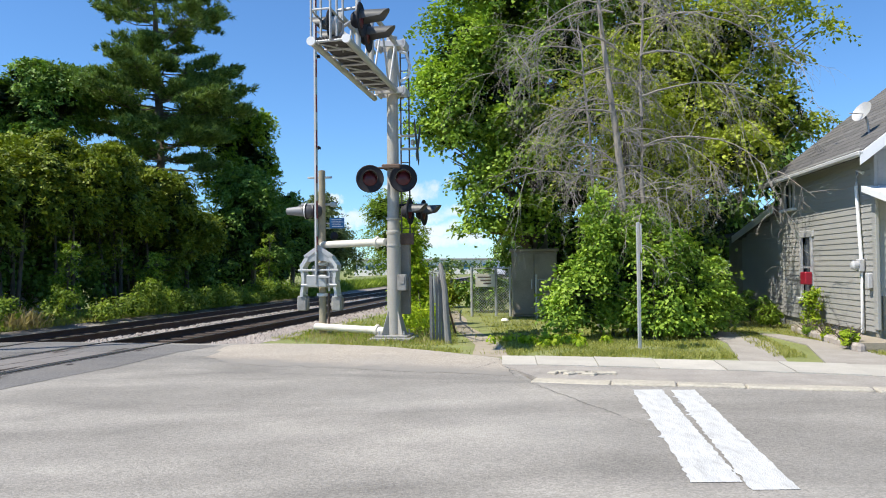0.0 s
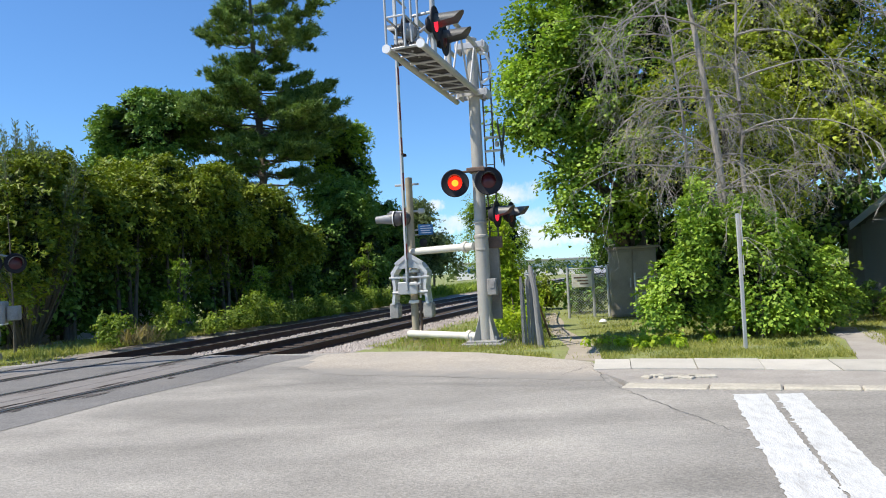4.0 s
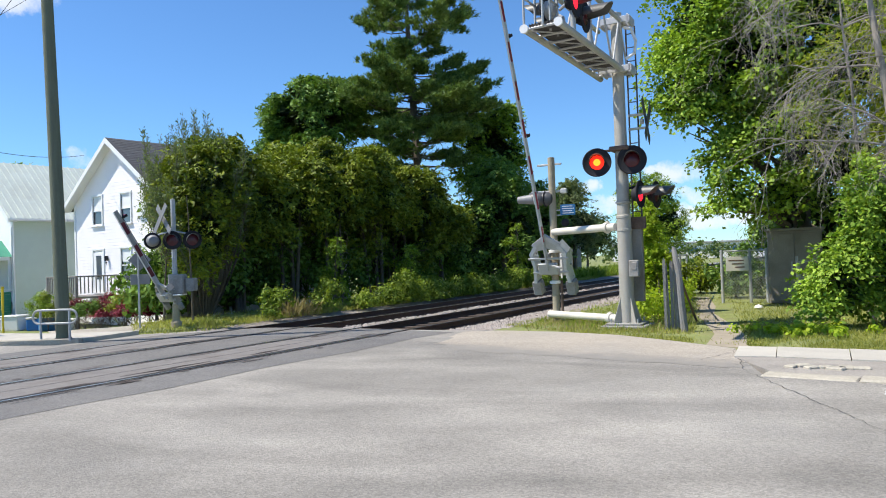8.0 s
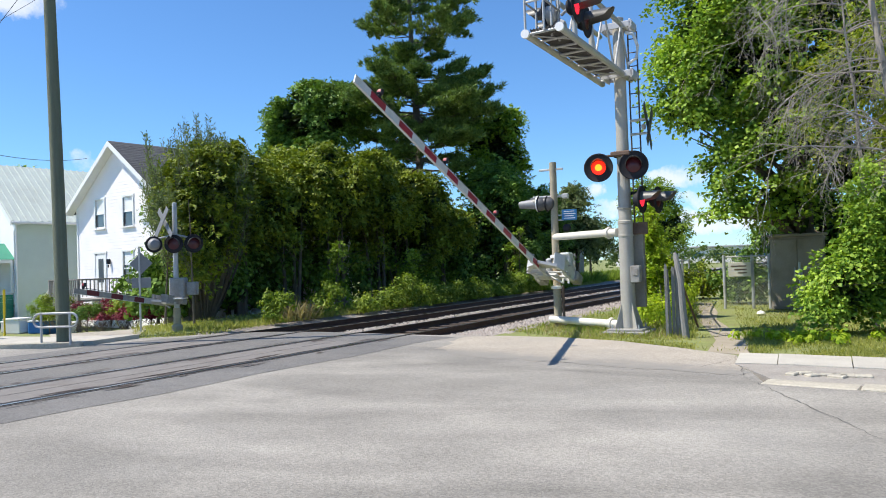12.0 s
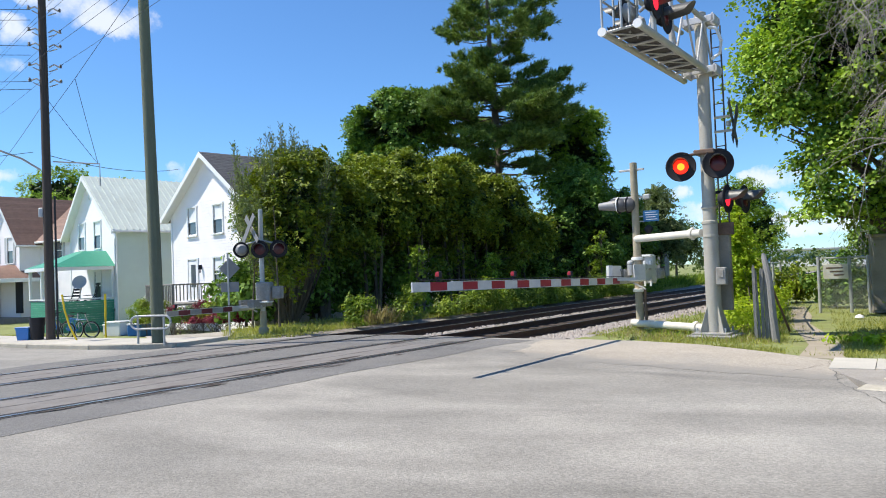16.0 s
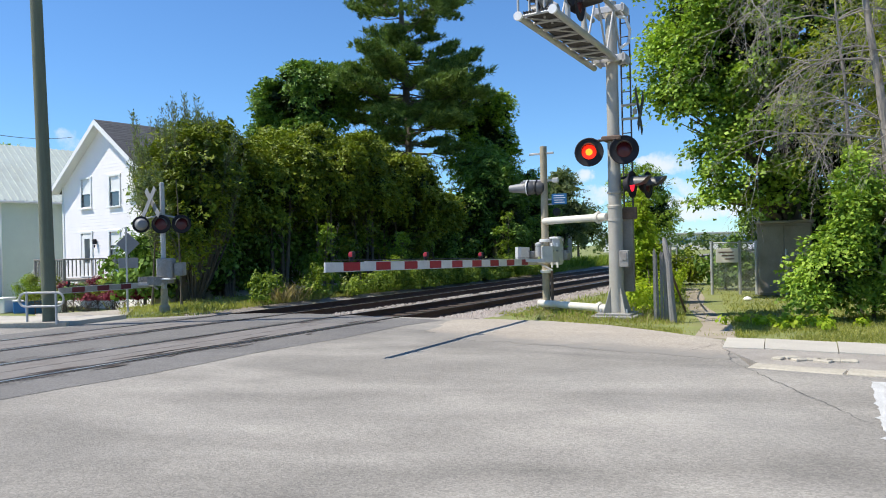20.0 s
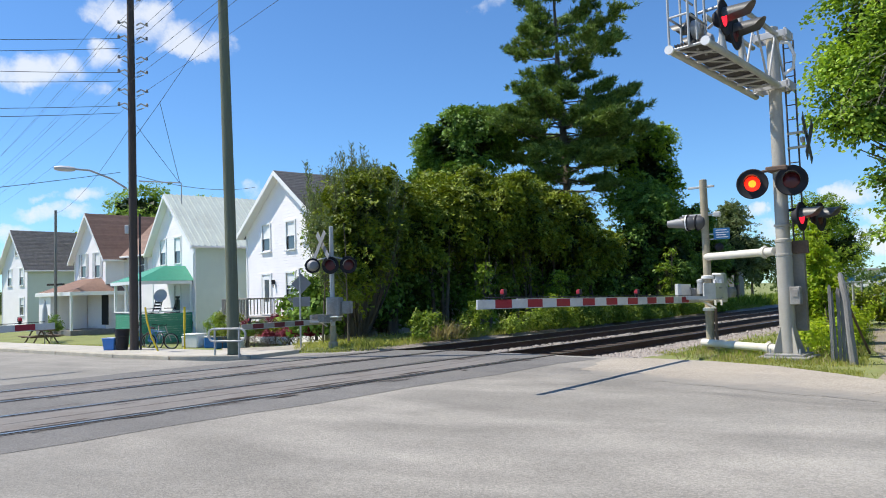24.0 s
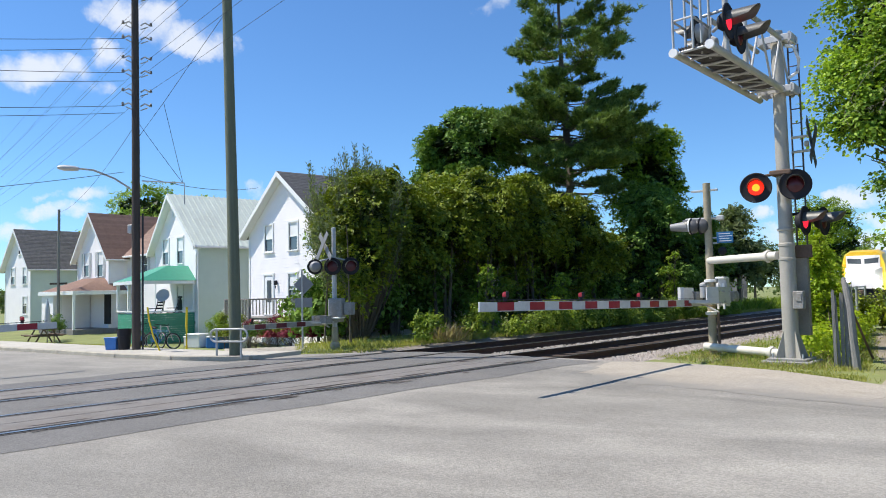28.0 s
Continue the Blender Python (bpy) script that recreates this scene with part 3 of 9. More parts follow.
def spray_leaves(lobes, n, per, size, leaf, width, seed, droop=0.35, flat=0.75, gap=0.0, gap_scale=0.9, inner=0.5, lo=-0.7, quad=False, upright=0.0):
    """Flat, drooping sprays of leaves over the lobes of a crown: (centre, radii, share)."""
    g = np.random.default_rng(seed)
    c = np.array([l[0] for l in lobes], float)
    r = np.array([l[1] for l in lobes], float)
    w = np.array([(l[2] if len(l) > 2 else 1.0) * (l[1][0] * l[1][1] + l[1][0] * l[1][2] + l[1][1] * l[1][2]) for l in lobes])
    pick = g.choice(len(lobes), n * 2, p=w / w.sum())
    d = unit(g.normal(0, 1, (n * 2, 3)))
    d[:, 2] = np.where(d[:, 2] < lo, -d[:, 2], d[:, 2])
    rad = 1.0 - (1.0 - inner) * g.random((n * 2, 1)) ** 1.5 + np.maximum(0, g.normal(0, 0.08, (n * 2, 1)))
    p = c[pick] + d * r[pick] * rad
    if gap:
        keep = np.array([noise.noise(Vector(q * gap_scale) + Vector((seed, 0, 0))) for q in p]) > gap - 0.35
        p, d = p[keep], d[keep]
    p, d = p[:n], d[:n]
    n = len(p)
    up_v = np.array([0, 0, 1.0])
    a = unit(d * [1, 1, 0.25] + g.normal(0, 0.45, (n, 3)) + up_v * (upright - droop * 0.6))
    nor = unit(up_v * flat + d * 0.5 + g.normal(0, 0.28, (n, 3)))
    b = unit(np.cross(nor, a))
    nor = np.cross(a, b)
    k = np.repeat(np.arange(n), per)
    m = len(k)
    sz = size * g.uniform(0.6, 1.35, (n, 1))[k]
    u = g.uniform(-0.6, 1.0, (m, 1))
    v = g.normal(0, 0.42, (m, 1)) * (1.15 - 0.7 * np.abs(u))
    q = p[k] + (a[k] * u + b[k] * v) * sz + nor[k] * g.normal(0, 0.12, (m, 1)) * sz
    q[:, 2] -= (droop * (np.maximum(u, 0) ** 2 + v ** 2) * sz)[:, 0]
    la = unit(a[k] * 0.8 + b[k] * np.sign(v) * 0.7 + g.normal(0, 0.4, (m, 3)) - up_v * droop * 0.5)
    ln = unit(nor[k] + g.normal(0, 0.38, (m, 3)))
    lb = unit(np.cross(ln, la))
    s_ = g.uniform(0.65, 1.3, (m, 1))
    L, W = leaf * s_ * 0.5, width * s_ * 0.5
    if quad:
        rise = ln * W * 0.35
        return np.stack([q - la * L, q + lb * W + rise, q + la * L, q - lb * W + rise], 1)
    return np.stack([q - la * L * 0.8 + lb * W, q - la * L * 0.8 - lb * W * 0.7, q + la * L * 1.1], 1)


def leafy(name, label, category, base, height, r0, lobes, n, per, size, leaf, material, seed, group="", stems=1, core=0.0, aspect=0.75, quad=False, bark="bark", low=0.02, **kw):
    """A tree or shrub: tapered stems, limbs into its lobes, and a crown of sprays."""
    t = thing(name, label, category, pose(*base), group)
    off = np.array(base, float)
    loc = [(np.array(l[0], float) - off, *l[1:]) for l in lobes]
    g = np.random.default_rng(seed + 5)
    ends = []
    for l in loc:
        for k in range(3 if len(loc) > 8 else 6):
            d = unit(g.normal(0, 1, (1, 3)))[0]
            ends.append(l[0] + d * np.array(l[1]) * 0.7)
    for k in range(stems):
        o = np.array([0.0, 0.0, 0.0]) if k == 0 else np.array([g.normal(0, 0.35), g.normal(0, 0.35), 0])
        tr, lm = limbs(o, height * g.uniform(0.85, 1.0), r0, ends[k::stems], seed + k, (g.normal(0, 0.04) * height, g.normal(0, 0.04) * height))
        part("trunk", tr, M[bark], t)
        part("limb", lm, M[bark], t)
    q = spray_leaves(loc, n, per, size, leaf, leaf * aspect, seed, quad=quad, **kw)
    q = q[q[:, :, 2].min(axis=1) + base[2] > low]
    part("crown", fast_mesh("crown", q, 4, M[material]) if quad else tri_mesh("crown", q, M[material]), None, t, kind="stuff")
    # dark leaves fill the lobes, with the crown's inner shade in their colour
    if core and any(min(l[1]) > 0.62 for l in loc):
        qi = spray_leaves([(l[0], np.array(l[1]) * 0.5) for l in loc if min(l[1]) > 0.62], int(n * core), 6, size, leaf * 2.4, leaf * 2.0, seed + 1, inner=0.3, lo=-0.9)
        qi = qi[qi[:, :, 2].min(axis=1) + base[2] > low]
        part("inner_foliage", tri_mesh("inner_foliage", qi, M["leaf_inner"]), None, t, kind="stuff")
    return t


# ---- ground, road and tracks ----
def sheet(name, outline, z, material, label, category="", kind="structure", thick=0.0):
    """A flat piece of ground with the given outline."""
    g = Geo()
    if thick:
        g.prism([(x, y, z - thick) for x, y in outline], (0, 0, thick))
    else:
        g.add([(x, y, z) for x, y in outline], [tuple(range(len(outline)))])
    return tagged(new(name, g.mesh(name, material, False)), label, category or name, "", kind)


g = Geo()
g.add([(-900, -900, -1.0), (900, -900, -1.0), (900, 1500, -1.0), (-900, 1500, -1.0)], [(0, 1, 2, 3)])
tagged(new("ground", g.mesh("ground", M["ground"], False)), "dry grassy ground reaching to the horizon", "ground", "", "structure")

RIGHT_KERB = [(1.2, 10.06), (2.2, 9.75), (3.8, 9.32), (5.2, 8.96), (12.0, 7.2), (40.0, 0.2), (90, -12)]
LEFT_KERB = [(-12.55, 13.2), (-12.85, 12.5), (-14.6, 12.35), (-16.9, 12.4), (-20.0, 12.7), (-23.7, 13.0), (-40.0, 14.2), (-90, 18)]
PAVED_EDGE = [(0.95, 12.7), (0.0, 13.7), (-1.1, 14.7), (-2.25, 15.25), (-3.5, 15.55), (-4.7, 15.6), (-6.0, 15.8), (-8.5, 16.4), (-10.0, 16.35), (-11.4, 15.6), (-12.5, 14.8)]
outline = [(-90, -26), (90, -26)] + RIGHT_KERB[::-1] + [(1.0, 11.6)] + PAVED_EDGE + LEFT_KERB
sheet("road", outline, 0.0, M["road"], "sun-bleached grey asphalt road with cracks", "road", thick=0.3)


def near_x(y):
    """The near track's centre line."""
    ys = [-40, 0, 5, 10, 15, 20, 30, 40, 60, 80, 120, 200, 600]
    xs = [-18.3, -9.8, -8.75, -7.72, -6.72, -5.8, -4.05, -2.45, 0.5, 3.4, 9.2, 20.8, 78.8]
    return float(np.interp(y, ys, xs))


def near_s(y):
    return sum(near_x(y + d) for d in (-3, -1.5, 0, 1.5, 3)) / 5


TRACK_GAP = 3.2


def track_x(y, k):
    return near_s(y) - TRACK_GAP * k * 1.015


# dark newer asphalt round the rails
ys = [-24 + i * 1.0 for i in range(40)]
east = [(near_s(y) + 1.98 + 0.06 * math.sin(y * 1.7), y) for y in ys]
west = [(track_x(y, 1) - 1.9 + 0.08 * math.sin(y * 2.3), y) for y in ys]
outline = [p for p in east if p[1] <= 14.6] + [(-4.55, 15.2), (-6.2, 15.75), (-8.5, 16.3), (-10.0, 16.2), (-11.0, 15.5)] + [p for p in west if p[1] <= 14.6][::-1]
sheet("dark_road_patch", outline, 0.004, M["dark_road"], "darker newer asphalt laid round the rails", "road")

# sandy worn apron beside the mast
def sand_thins_out(m, road_color):
    """The sand lies thick by the track and thins out raggedly over the road."""
    n, l = m.node_tree.nodes, m.node_tree.links
    inp = n["Principled BSDF"].inputs["Base Color"]
    old = inp.links[0].from_socket
    geo = n.new("ShaderNodeNewGeometry")
    dot = n.new("ShaderNodeVectorMath")
    dot.operation = "DOT_PRODUCT"
    dot.inputs[1].default_value = (0.347, 0.938, 0)
    l.new(geo.outputs["Position"], dot.inputs[0])
    wob = n.new("ShaderNodeTexNoise")
    wob.inputs["Scale"].default_value, wob.inputs["Detail"].default_value, wob.inputs["Roughness"].default_value = 1.3, 7, 0.68
    l.new(geo.outputs["Position"], wob.inputs["Vector"])
    mul = n.new("ShaderNodeMath")
    mul.operation = "MULTIPLY_ADD"
    mul.inputs[1].default_value = 1.5
    l.new(wob.outputs[0], mul.inputs[0])
    l.new(dot.outputs["Value"], mul.inputs[2])
    rng = n.new("ShaderNodeMapRange")
    rng.interpolation_type = "SMOOTHSTEP"
    rng.inputs["From Min"].default_value, rng.inputs["From Max"].default_value = 11.15, 12.0
    l.new(mul.outputs[0], rng.inputs[0])
    mix = n.new("ShaderNodeMix")
    mix.data_type = "RGBA"
    mix.inputs[6].default_value = (*road_color, 1)
    l.new(rng.outputs[0], mix.inputs[0])
    l.new(old, mix.inputs[7])
    l.new(mix.outputs[2], inp)


sand_thins_out(M["apron"], (0.262, 0.243, 0.212))
rag = random.Random(4)
apron = []
for a, b in zip([(-4.35, 14.9), (-4.2, 13.2), (-3.6, 12.3), (-1.8, 11.6), (0.0, 11.0), (1.0, 10.6)], [(-4.2, 13.2), (-3.6, 12.3), (-1.8, 11.6), (0.0, 11.0), (1.0, 10.6), (1.1, 11.6)]):
    for i in range(6):
        t = i / 6
        apron.append((a[0] + (b[0] - a[0]) * t + rag.uniform(-0.09, 0.09), a[1] + (b[1] - a[1]) * t + rag.uniform(-0.09, 0.09)))
apron += [(1.0, 11.7), (0.93, 12.65), (0.0, 13.65), (-1.1, 14.65), (-2.25, 15.2), (-3.5, 15.5), (-4.35, 15.3)]
sheet("worn_apron", apron, 0.004, M["apron"], "sandy worn asphalt beside the crossing", "road")

# rails, flangeways and sleepers
RAIL = [(-0.065, -0.165), (0.065, -0.165), (0.065, -0.15), (0.012, -0.135), (0.012, -0.04), (0.036, -0.03), (0.036, 0.0), (-0.036, 0.0), (-0.036, -0.03), (-0.012, -0.04), (-0.012, -0.135), (-0.065, -0.15)]


def along(k, off, y):
    s = (track_x(y + 0.5, k) - track_x(y - 0.5, k))
    n = math.hypot(1, s)
    return track_x(y, k) + off / n, y - off * s / n


def swept(k, off, prof, ys, top_from=None):
    vs, fs, ms = [], [], []
    n = len(prof)
    for y in ys:
        for dx, dz in prof:
            px_, py_ = along(k, off + dx, y)
            vs.append((px_, py_, dz))
    for i in range(len(ys) - 1):
        for j in range(n):
            fs.append((i * n + j, i * n + (j + 1) % n, (i + 1) * n + (j + 1) % n, (i + 1) * n + j))
            ms.append(1 if j == top_from else 0)
    g = Geo()
    g.v, g.f, g.m = vs, fs, ms
    return g


Y_ALL = [-24 + i * 1.5 for i in range(60)] + [70 + i * 8 for i in range(60)]
for k, nm in ((0, "near"), (1, "far")):
    tr = thing("railway_track", "railway track with rusty rails on dark timber sleepers", "railway track", group="railway tracks", kind="structure")
    for off in (-0.7525, 0.7525):
        part("rail", swept(k, off, [(a, b + 0.016) for a, b in RAIL], Y_ALL, 6), [M["rail"], M["rail_top"]], tr, "rusty rail with a worn bright head")
    # crossing flangeways and panels
    yr = [-24 + i * 0.75 for i in range(54)]
    yr = [y for y in yr if y < (15.4 if k == 0 else 15.8)]
    for off in (-0.7525, 0.7525):
        s = 1 if off < 0 else -1
        part("flangeway", swept(k, off + s * 0.085, [(-0.05, -0.1), (0.05, -0.1), (0.05, 0.010), (-0.05, 0.010)], yr), M["groove"], tr, "dark groove beside the rail")
        part("flangeway", swept(k, off - s * 0.07, [(-0.034, -0.1), (0.034, -0.1), (0.034, 0.009), (-0.034, 0.009)], yr), M["groove"], tr)
    for a, b in ((-0.60, 0.0), (0.004, 0.60)):
        for i in range(0, len(yr) - 3, 3):
            part("crossing_panel", swept(k, (a + b) / 2, [((a - b) / 2 + 0.01, -0.1), ((b - a) / 2 - 0.01, -0.1), ((b - a) / 2 - 0.01, 0.012), ((a - b) / 2 + 0.01, 0.012)], yr[i:i + 4]), M["plank"], tr)
            if len(tr.children) > 90:
                break
    # sleepers that show past the road, one mesh shared by all
    sl = Geo().box((0, 0, 0), (2.6, 0.22, 0.18), bevel=0.012).mesh("sleeper", M["tie"])
    y = 15.6
    j = random.Random(k + 3)
    while y < 70:
        x0, y0 = along(k, j.uniform(-0.05, 0.05), y)
        s = track_x(y + 0.5, k) - track_x(y - 0.5, k)
        part("sleeper", sl, None, tr, m=pose(x0, y0, -0.225, 0, 0, -math.degrees(math.atan(s)) + j.uniform(-1.5, 1.5)))
        y += 0.56

# ballast shoulder under both tracks
ys = [15.45 + i * 1.2 for i in range(46)] + [75 + i * 15 for i in range(30)]
vs, fs = [], []
prof = [(2.6, -0.06), (1.75, -0.17), (1.05, -0.16), (0, -0.19), (-1.05, -0.16), (-1.6, -0.13), (-2.2, -0.16), (-3.25, -0.19), (-4.3, -0.16), (-4.9, -0.2), (-6.2, -0.045)]
for y in ys:
    for o, z in prof:
        px_, py_ = along(0, o, y)
        vs.append((px_, py_, z + noise.noise(Vector((px_ * 1.3, py_ * 1.3, 0))) * 0.03 if -6 < o < 2.5 else z))
n = len(prof)
for i in range(len(ys) - 1):
    for j in range(n - 1):
        fs.append((i * n + j + 1, i * n + j, (i + 1) * n + j, (i + 1) * n + j + 1))
g = Geo()
g.add(vs, fs)
g.m = [1 if i % (n - 1) in (2, 3, 6, 7) else 0 for i in range(len(fs))]
tagged(new("ballast_bed", g.mesh("ballast_bed", [M["ballast"], M["ballast_oily"]])), "bed of grey crushed ballast under the tracks", "ballast", "", "structure")


def pebbles(spots, size, material, name, label, category, seed=1):
    """Loose stones: small eight-sided lumps in one mesh."""
    r = np.random.default_rng(seed)
    n = len(spots)
    base = np.array([(1, 0, 0), (0, 1, 0), (-1, 0, 0), (0, -1, 0), (0, 0, 0.8), (0, 0, -0.6)], float)
    s = size * r.uniform(0.5, 1.3, (n, 1, 1)) * r.uniform(0.7, 1.2, (n, 1, 3))
    an = r.uniform(0, 6.28, n)
    rot = np.zeros((n, 3, 3))
    rot[:, 0, 0], rot[:, 0, 1], rot[:, 1, 0], rot[:, 1, 1], rot[:, 2, 2] = np.cos(an), -np.sin(an), np.sin(an), np.cos(an), 1
    v = np.einsum("nij,nkj->nki", rot, base[None] * s) + np.array(spots)[:, None, :]
    tri = np.array([(0, 1, 4), (1, 2, 4), (2, 3, 4), (3, 0, 4), (1, 0, 5), (2, 1, 5), (3, 2, 5), (0, 3, 5)])
    f = (tri[None] + (np.arange(n) * 6)[:, None, None]).reshape(-1, 3)
    me = bpy.data.meshes.new(name)
    me.from_pydata(v.reshape(-1, 3).tolist(), [], f.tolist())
    me.materials.append(material)
    return tagged(new(name, me), label, category, "", "stuff")


r = np.random.default_rng(11)
spots = []
while len(spots) < 8000:
    y = 15.4 + r.exponential(9)
    if y > 50:
        continue
    o = r.uniform(1.1, 2.7) if r.random() < 0.68 else r.uniform(-2.25, -1.05)
    if y < 17 and o > 2.0:
        o -= 0.6
    x0, y0 = along(0, o, y)
    z0 = -0.15 if o < 1.8 else -0.15 + (o - 1.8) * 0.1
    spots.append((x0, y0, z0 + r.uniform(-0.01, 0.03)))
pebbles(spots, 0.05, M["stone"], "ballast_stones", "loose pale grey and pinkish ballast stones", "ballast", 12)

# verges either side of the tracks
ys = [16, 20, 25, 30, 40, 55, 75, 100, 140]
lawn = [(1.0, 12.8), (12.9, 9.4), (60, -3), (60, 140)] + [along(0, 2.55, y) for y in ys[::-1]] + [(-3.5, 15.5), (-2.25, 15.2), (-1.1, 14.65), (0.0, 13.65)]
sheet("verge", lawn, -0.045, M["ground"], "mown dry lawn and rough grass beside the track", "grass", thick=1.2)


def gz(x, y):
    """Height of the grass across the tracks: it falls away towards the houses."""
    a, b = min(1, max(0, (y - 15.2) / 4.5)), min(1, max(0, (-15.0 - x) / 4.0))
    return -0.045 - 0.5 * a * a * (3 - 2 * a) * b * b * (3 - 2 * b)


g = Geo()
rows_y = [13.0, 14.0, 14.6, 15.2] + [15.6 + 0.45 * i for i in range(11)] + [21, 22.5, 25, 30, 36, 45, 60, 80, 110, 150, 220]
for y in rows_y:
    xe = along(0, -6.15, max(y, 16.3))[0] if y > 15.4 else -12.5
    for i in range(41):
        x = xe + (-140 - xe) * (i / 40) ** 2.2
        g.v.append((x, y, gz(x, y)))
for r_ in range(len(rows_y) - 1):
    for i in range(40):
        g.f.append((r_ * 41 + i, (r_ + 1) * 41 + i, (r_ + 1) * 41 + i + 1, r_ * 41 + i + 1))
        g.m.append(0)
tagged(new("verge", g.mesh("verge", M["ground"])), "rough grass verge falling towards the houses", "grass", "", "structure")

# pavement on the house side: slabs, patched strip and kerb
pave = thing("pavement", "pale concrete pavement slabs beside the road", "pavement", kind="structure")
front = [(0.9, 11.65), (1.45, 11.6), (2.35, 11.33), (3.2, 11.07), (4.1, 10.78), (4.95, 10.45), (5.8, 10.1), (7.0, 9.75), (8.4, 9.35), (9.8, 8.95), (11.2, 8.55), (12.6, 8.15)]
back = [(1.0, 12.85), (1.55, 12.75), (2.5, 12.48), (3.4, 12.2), (4.3, 11.92), (5.2, 11.62), (6.1, 11.3), (7.3, 10.95), (8.7, 10.55), (10.1, 10.15), (11.5, 9.75), (12.9, 9.35)]
for i in range(len(front) - 1):
    c = [front[i], front[i + 1], back[i + 1], back[i]]
    cx, cy = sum(p[0] for p in c) / 4, sum(p[1] for p in c) / 4
    k = 0.985
    part("paving_slab", Geo().prism([(cx + (x - cx) * k, cy + (y - cy) * k, -0.1) for x, y in c], (0, 0, 0.122 + 0.006 * ((i * 7) % 3))), M["concrete"], pave)
strip = [(1.3, 10.3)] + [(x, y + 0.16) for x, y in RIGHT_KERB[1:5]] + [(12.6, 8.15)] + front[::-1][1:]
sheet("patched_strip", strip, 0.014, M["strip"], "crumbling patched asphalt strip behind the kerb", "pavement", thick=0.1)
kerb = thing("kerb", "chipped low concrete kerb along the road", "kerb", kind="structure")
kr = random.Random(2)
for (ax, ay), (bx, by) in zip(RIGHT_KERB[:4], RIGHT_KERB[1:5]):
    ln = math.hypot(bx - ax, by - ay)
    nseg = max(1, round(ln / 1.1))
    for i in range(nseg):
        t0, t1 = i / nseg + 0.004, (i + 1) / nseg - 0.004
        p0, p1 = (ax + (bx - ax) * t0, ay + (by - ay) * t0), (ax + (bx - ax) * t1, ay + (by - ay) * t1)
        d = Vector((p1[0] - p0[0], p1[1] - p0[1], 0))
        c = ((p0[0] + p1[0]) / 2, (p0[1] + p1[1]) / 2 + 0.09, 0.0)
        h = 0.016 if ax < 1.5 else 0.03
        part("kerb_stone", Geo().box(c, (d.length, 0.3 + kr.uniform(-0.05, 0.05), 2 * h), math.degrees(math.atan2(d.y, d.x)), 0.02), M["kerb"], kerb)
# broken piece of old kerb in the strip
rub = thing("broken_concrete", "broken pieces of pale old kerb concrete", "concrete rubble")
for i in range(7):
    part("concrete_piece", Geo().box((1.55 + i * 0.13 + kr.uniform(-0.03, 0.03), 10.72 - i * 0.03 + kr.uniform(-0.08, 0.08), 0.02), (kr.uniform(0.1, 0.25), kr.uniform(0.08, 0.2), 0.05), kr.uniform(0, 90), 0.012), M["kerb"], rub)

# left pavement and kerb across the tracks
lp = thing("pavement", "pale concrete pavement slabs across the tracks", "pavement", kind="structure")
lx = [-12.6, -14.6, -16.9, -20.0, -23.7, -28, -34, -40]
ly = [13.1, 12.45, 12.5, 12.8, 13.1, 13.45, 13.9, 14.3]
for i in range(len(lx) - 1):
    for j in range(2):
        a, b = i + 0, i + 1
        p = [(lx[a] + (lx[b] - lx[a]) * t, ly[a] + (ly[b] - ly[a]) * t) for t in (j / 2 + 0.004, (j + 1) / 2 - 0.004)]
        part("paving_slab", Geo().prism([(p[1][0], p[1][1], -0.1), (p[0][0], p[0][1], -0.1), (p[0][0], p[0][1] + 1.7, -0.1), (p[1][0], p[1][1] + 1.7, -0.1)], (0, 0, 0.19)), M["concrete"], lp)
lk = thing("kerb", "worn concrete kerb across the tracks", "kerb", kind="structure")
for i in range(len(lx) - 1):
    d = Vector((lx[i + 1] - lx[i], ly[i + 1] - ly[i], 0))
    part("kerb_stone", Geo().box(((lx[i] + lx[i + 1]) / 2, (ly[i] + ly[i + 1]) / 2 - 0.08, 0.0), (d.length, 0.17, 0.22), math.degrees(math.atan2(d.y, d.x)), 0.02), M["kerb"], lk)

# crossing lines
for a, b, w0, w1 in (((2.34, 9.28), (1.75, 5.32), 0.36, 0.36), ((2.80, 9.24), (2.10, 5.13), 0.29, 0.33)):
    jr = random.Random(int(a[0] * 100))
    n = 70
    le, re = [], []
    for i in range(n + 1):
        t = i / n
        x, y = a[0] + (b[0] - a[0]) * t, a[1] + (b[1] - a[1]) * t
        w = w0 + (w1 - w0) * t
        le.append((x + jr.uniform(-0.014, 0.01) - (0.05 * jr.random() if jr.random() < 0.12 else 0), y))
        re.append((x + w + jr.uniform(-0.008, 0.012), y))
    sheet("crossing_line", le + re[::-1], 0.005, M["paint"], "worn white painted pedestrian crossing line", "road marking")
# crumbled dark patches and dirt along the rails
pr_ = random.Random(31)
pg = Geo()
for i in range(150):
    k = pr_.choice((0, 0, 1))
    y = pr_.uniform(-6, 15)
    o = pr_.choice((-0.7525, 0.7525)) + pr_.choice((-1, 1)) * pr_.uniform(0.12, 0.34)
    ln, wd = pr_.uniform(0.05, 0.5), pr_.uniform(0.01, 0.05)
    ring = []
    for q_ in range(9):
        a = 2 * math.pi * q_ / 9
        px_, py_ = along(k, o + math.cos(a) * wd * pr_.uniform(0.5, 1.1), y + math.sin(a) * ln * pr_.uniform(0.7, 1.1))
        ring.append((px_, py_, 0.0165))
    pg.add(ring, [tuple(range(9))])
tagged(new("crumbled_asphalt", pg.mesh("crumbled_asphalt", M["crumble"], False)), "crumbled dark brown asphalt patches along the rails", "asphalt patches", "", "stuff")
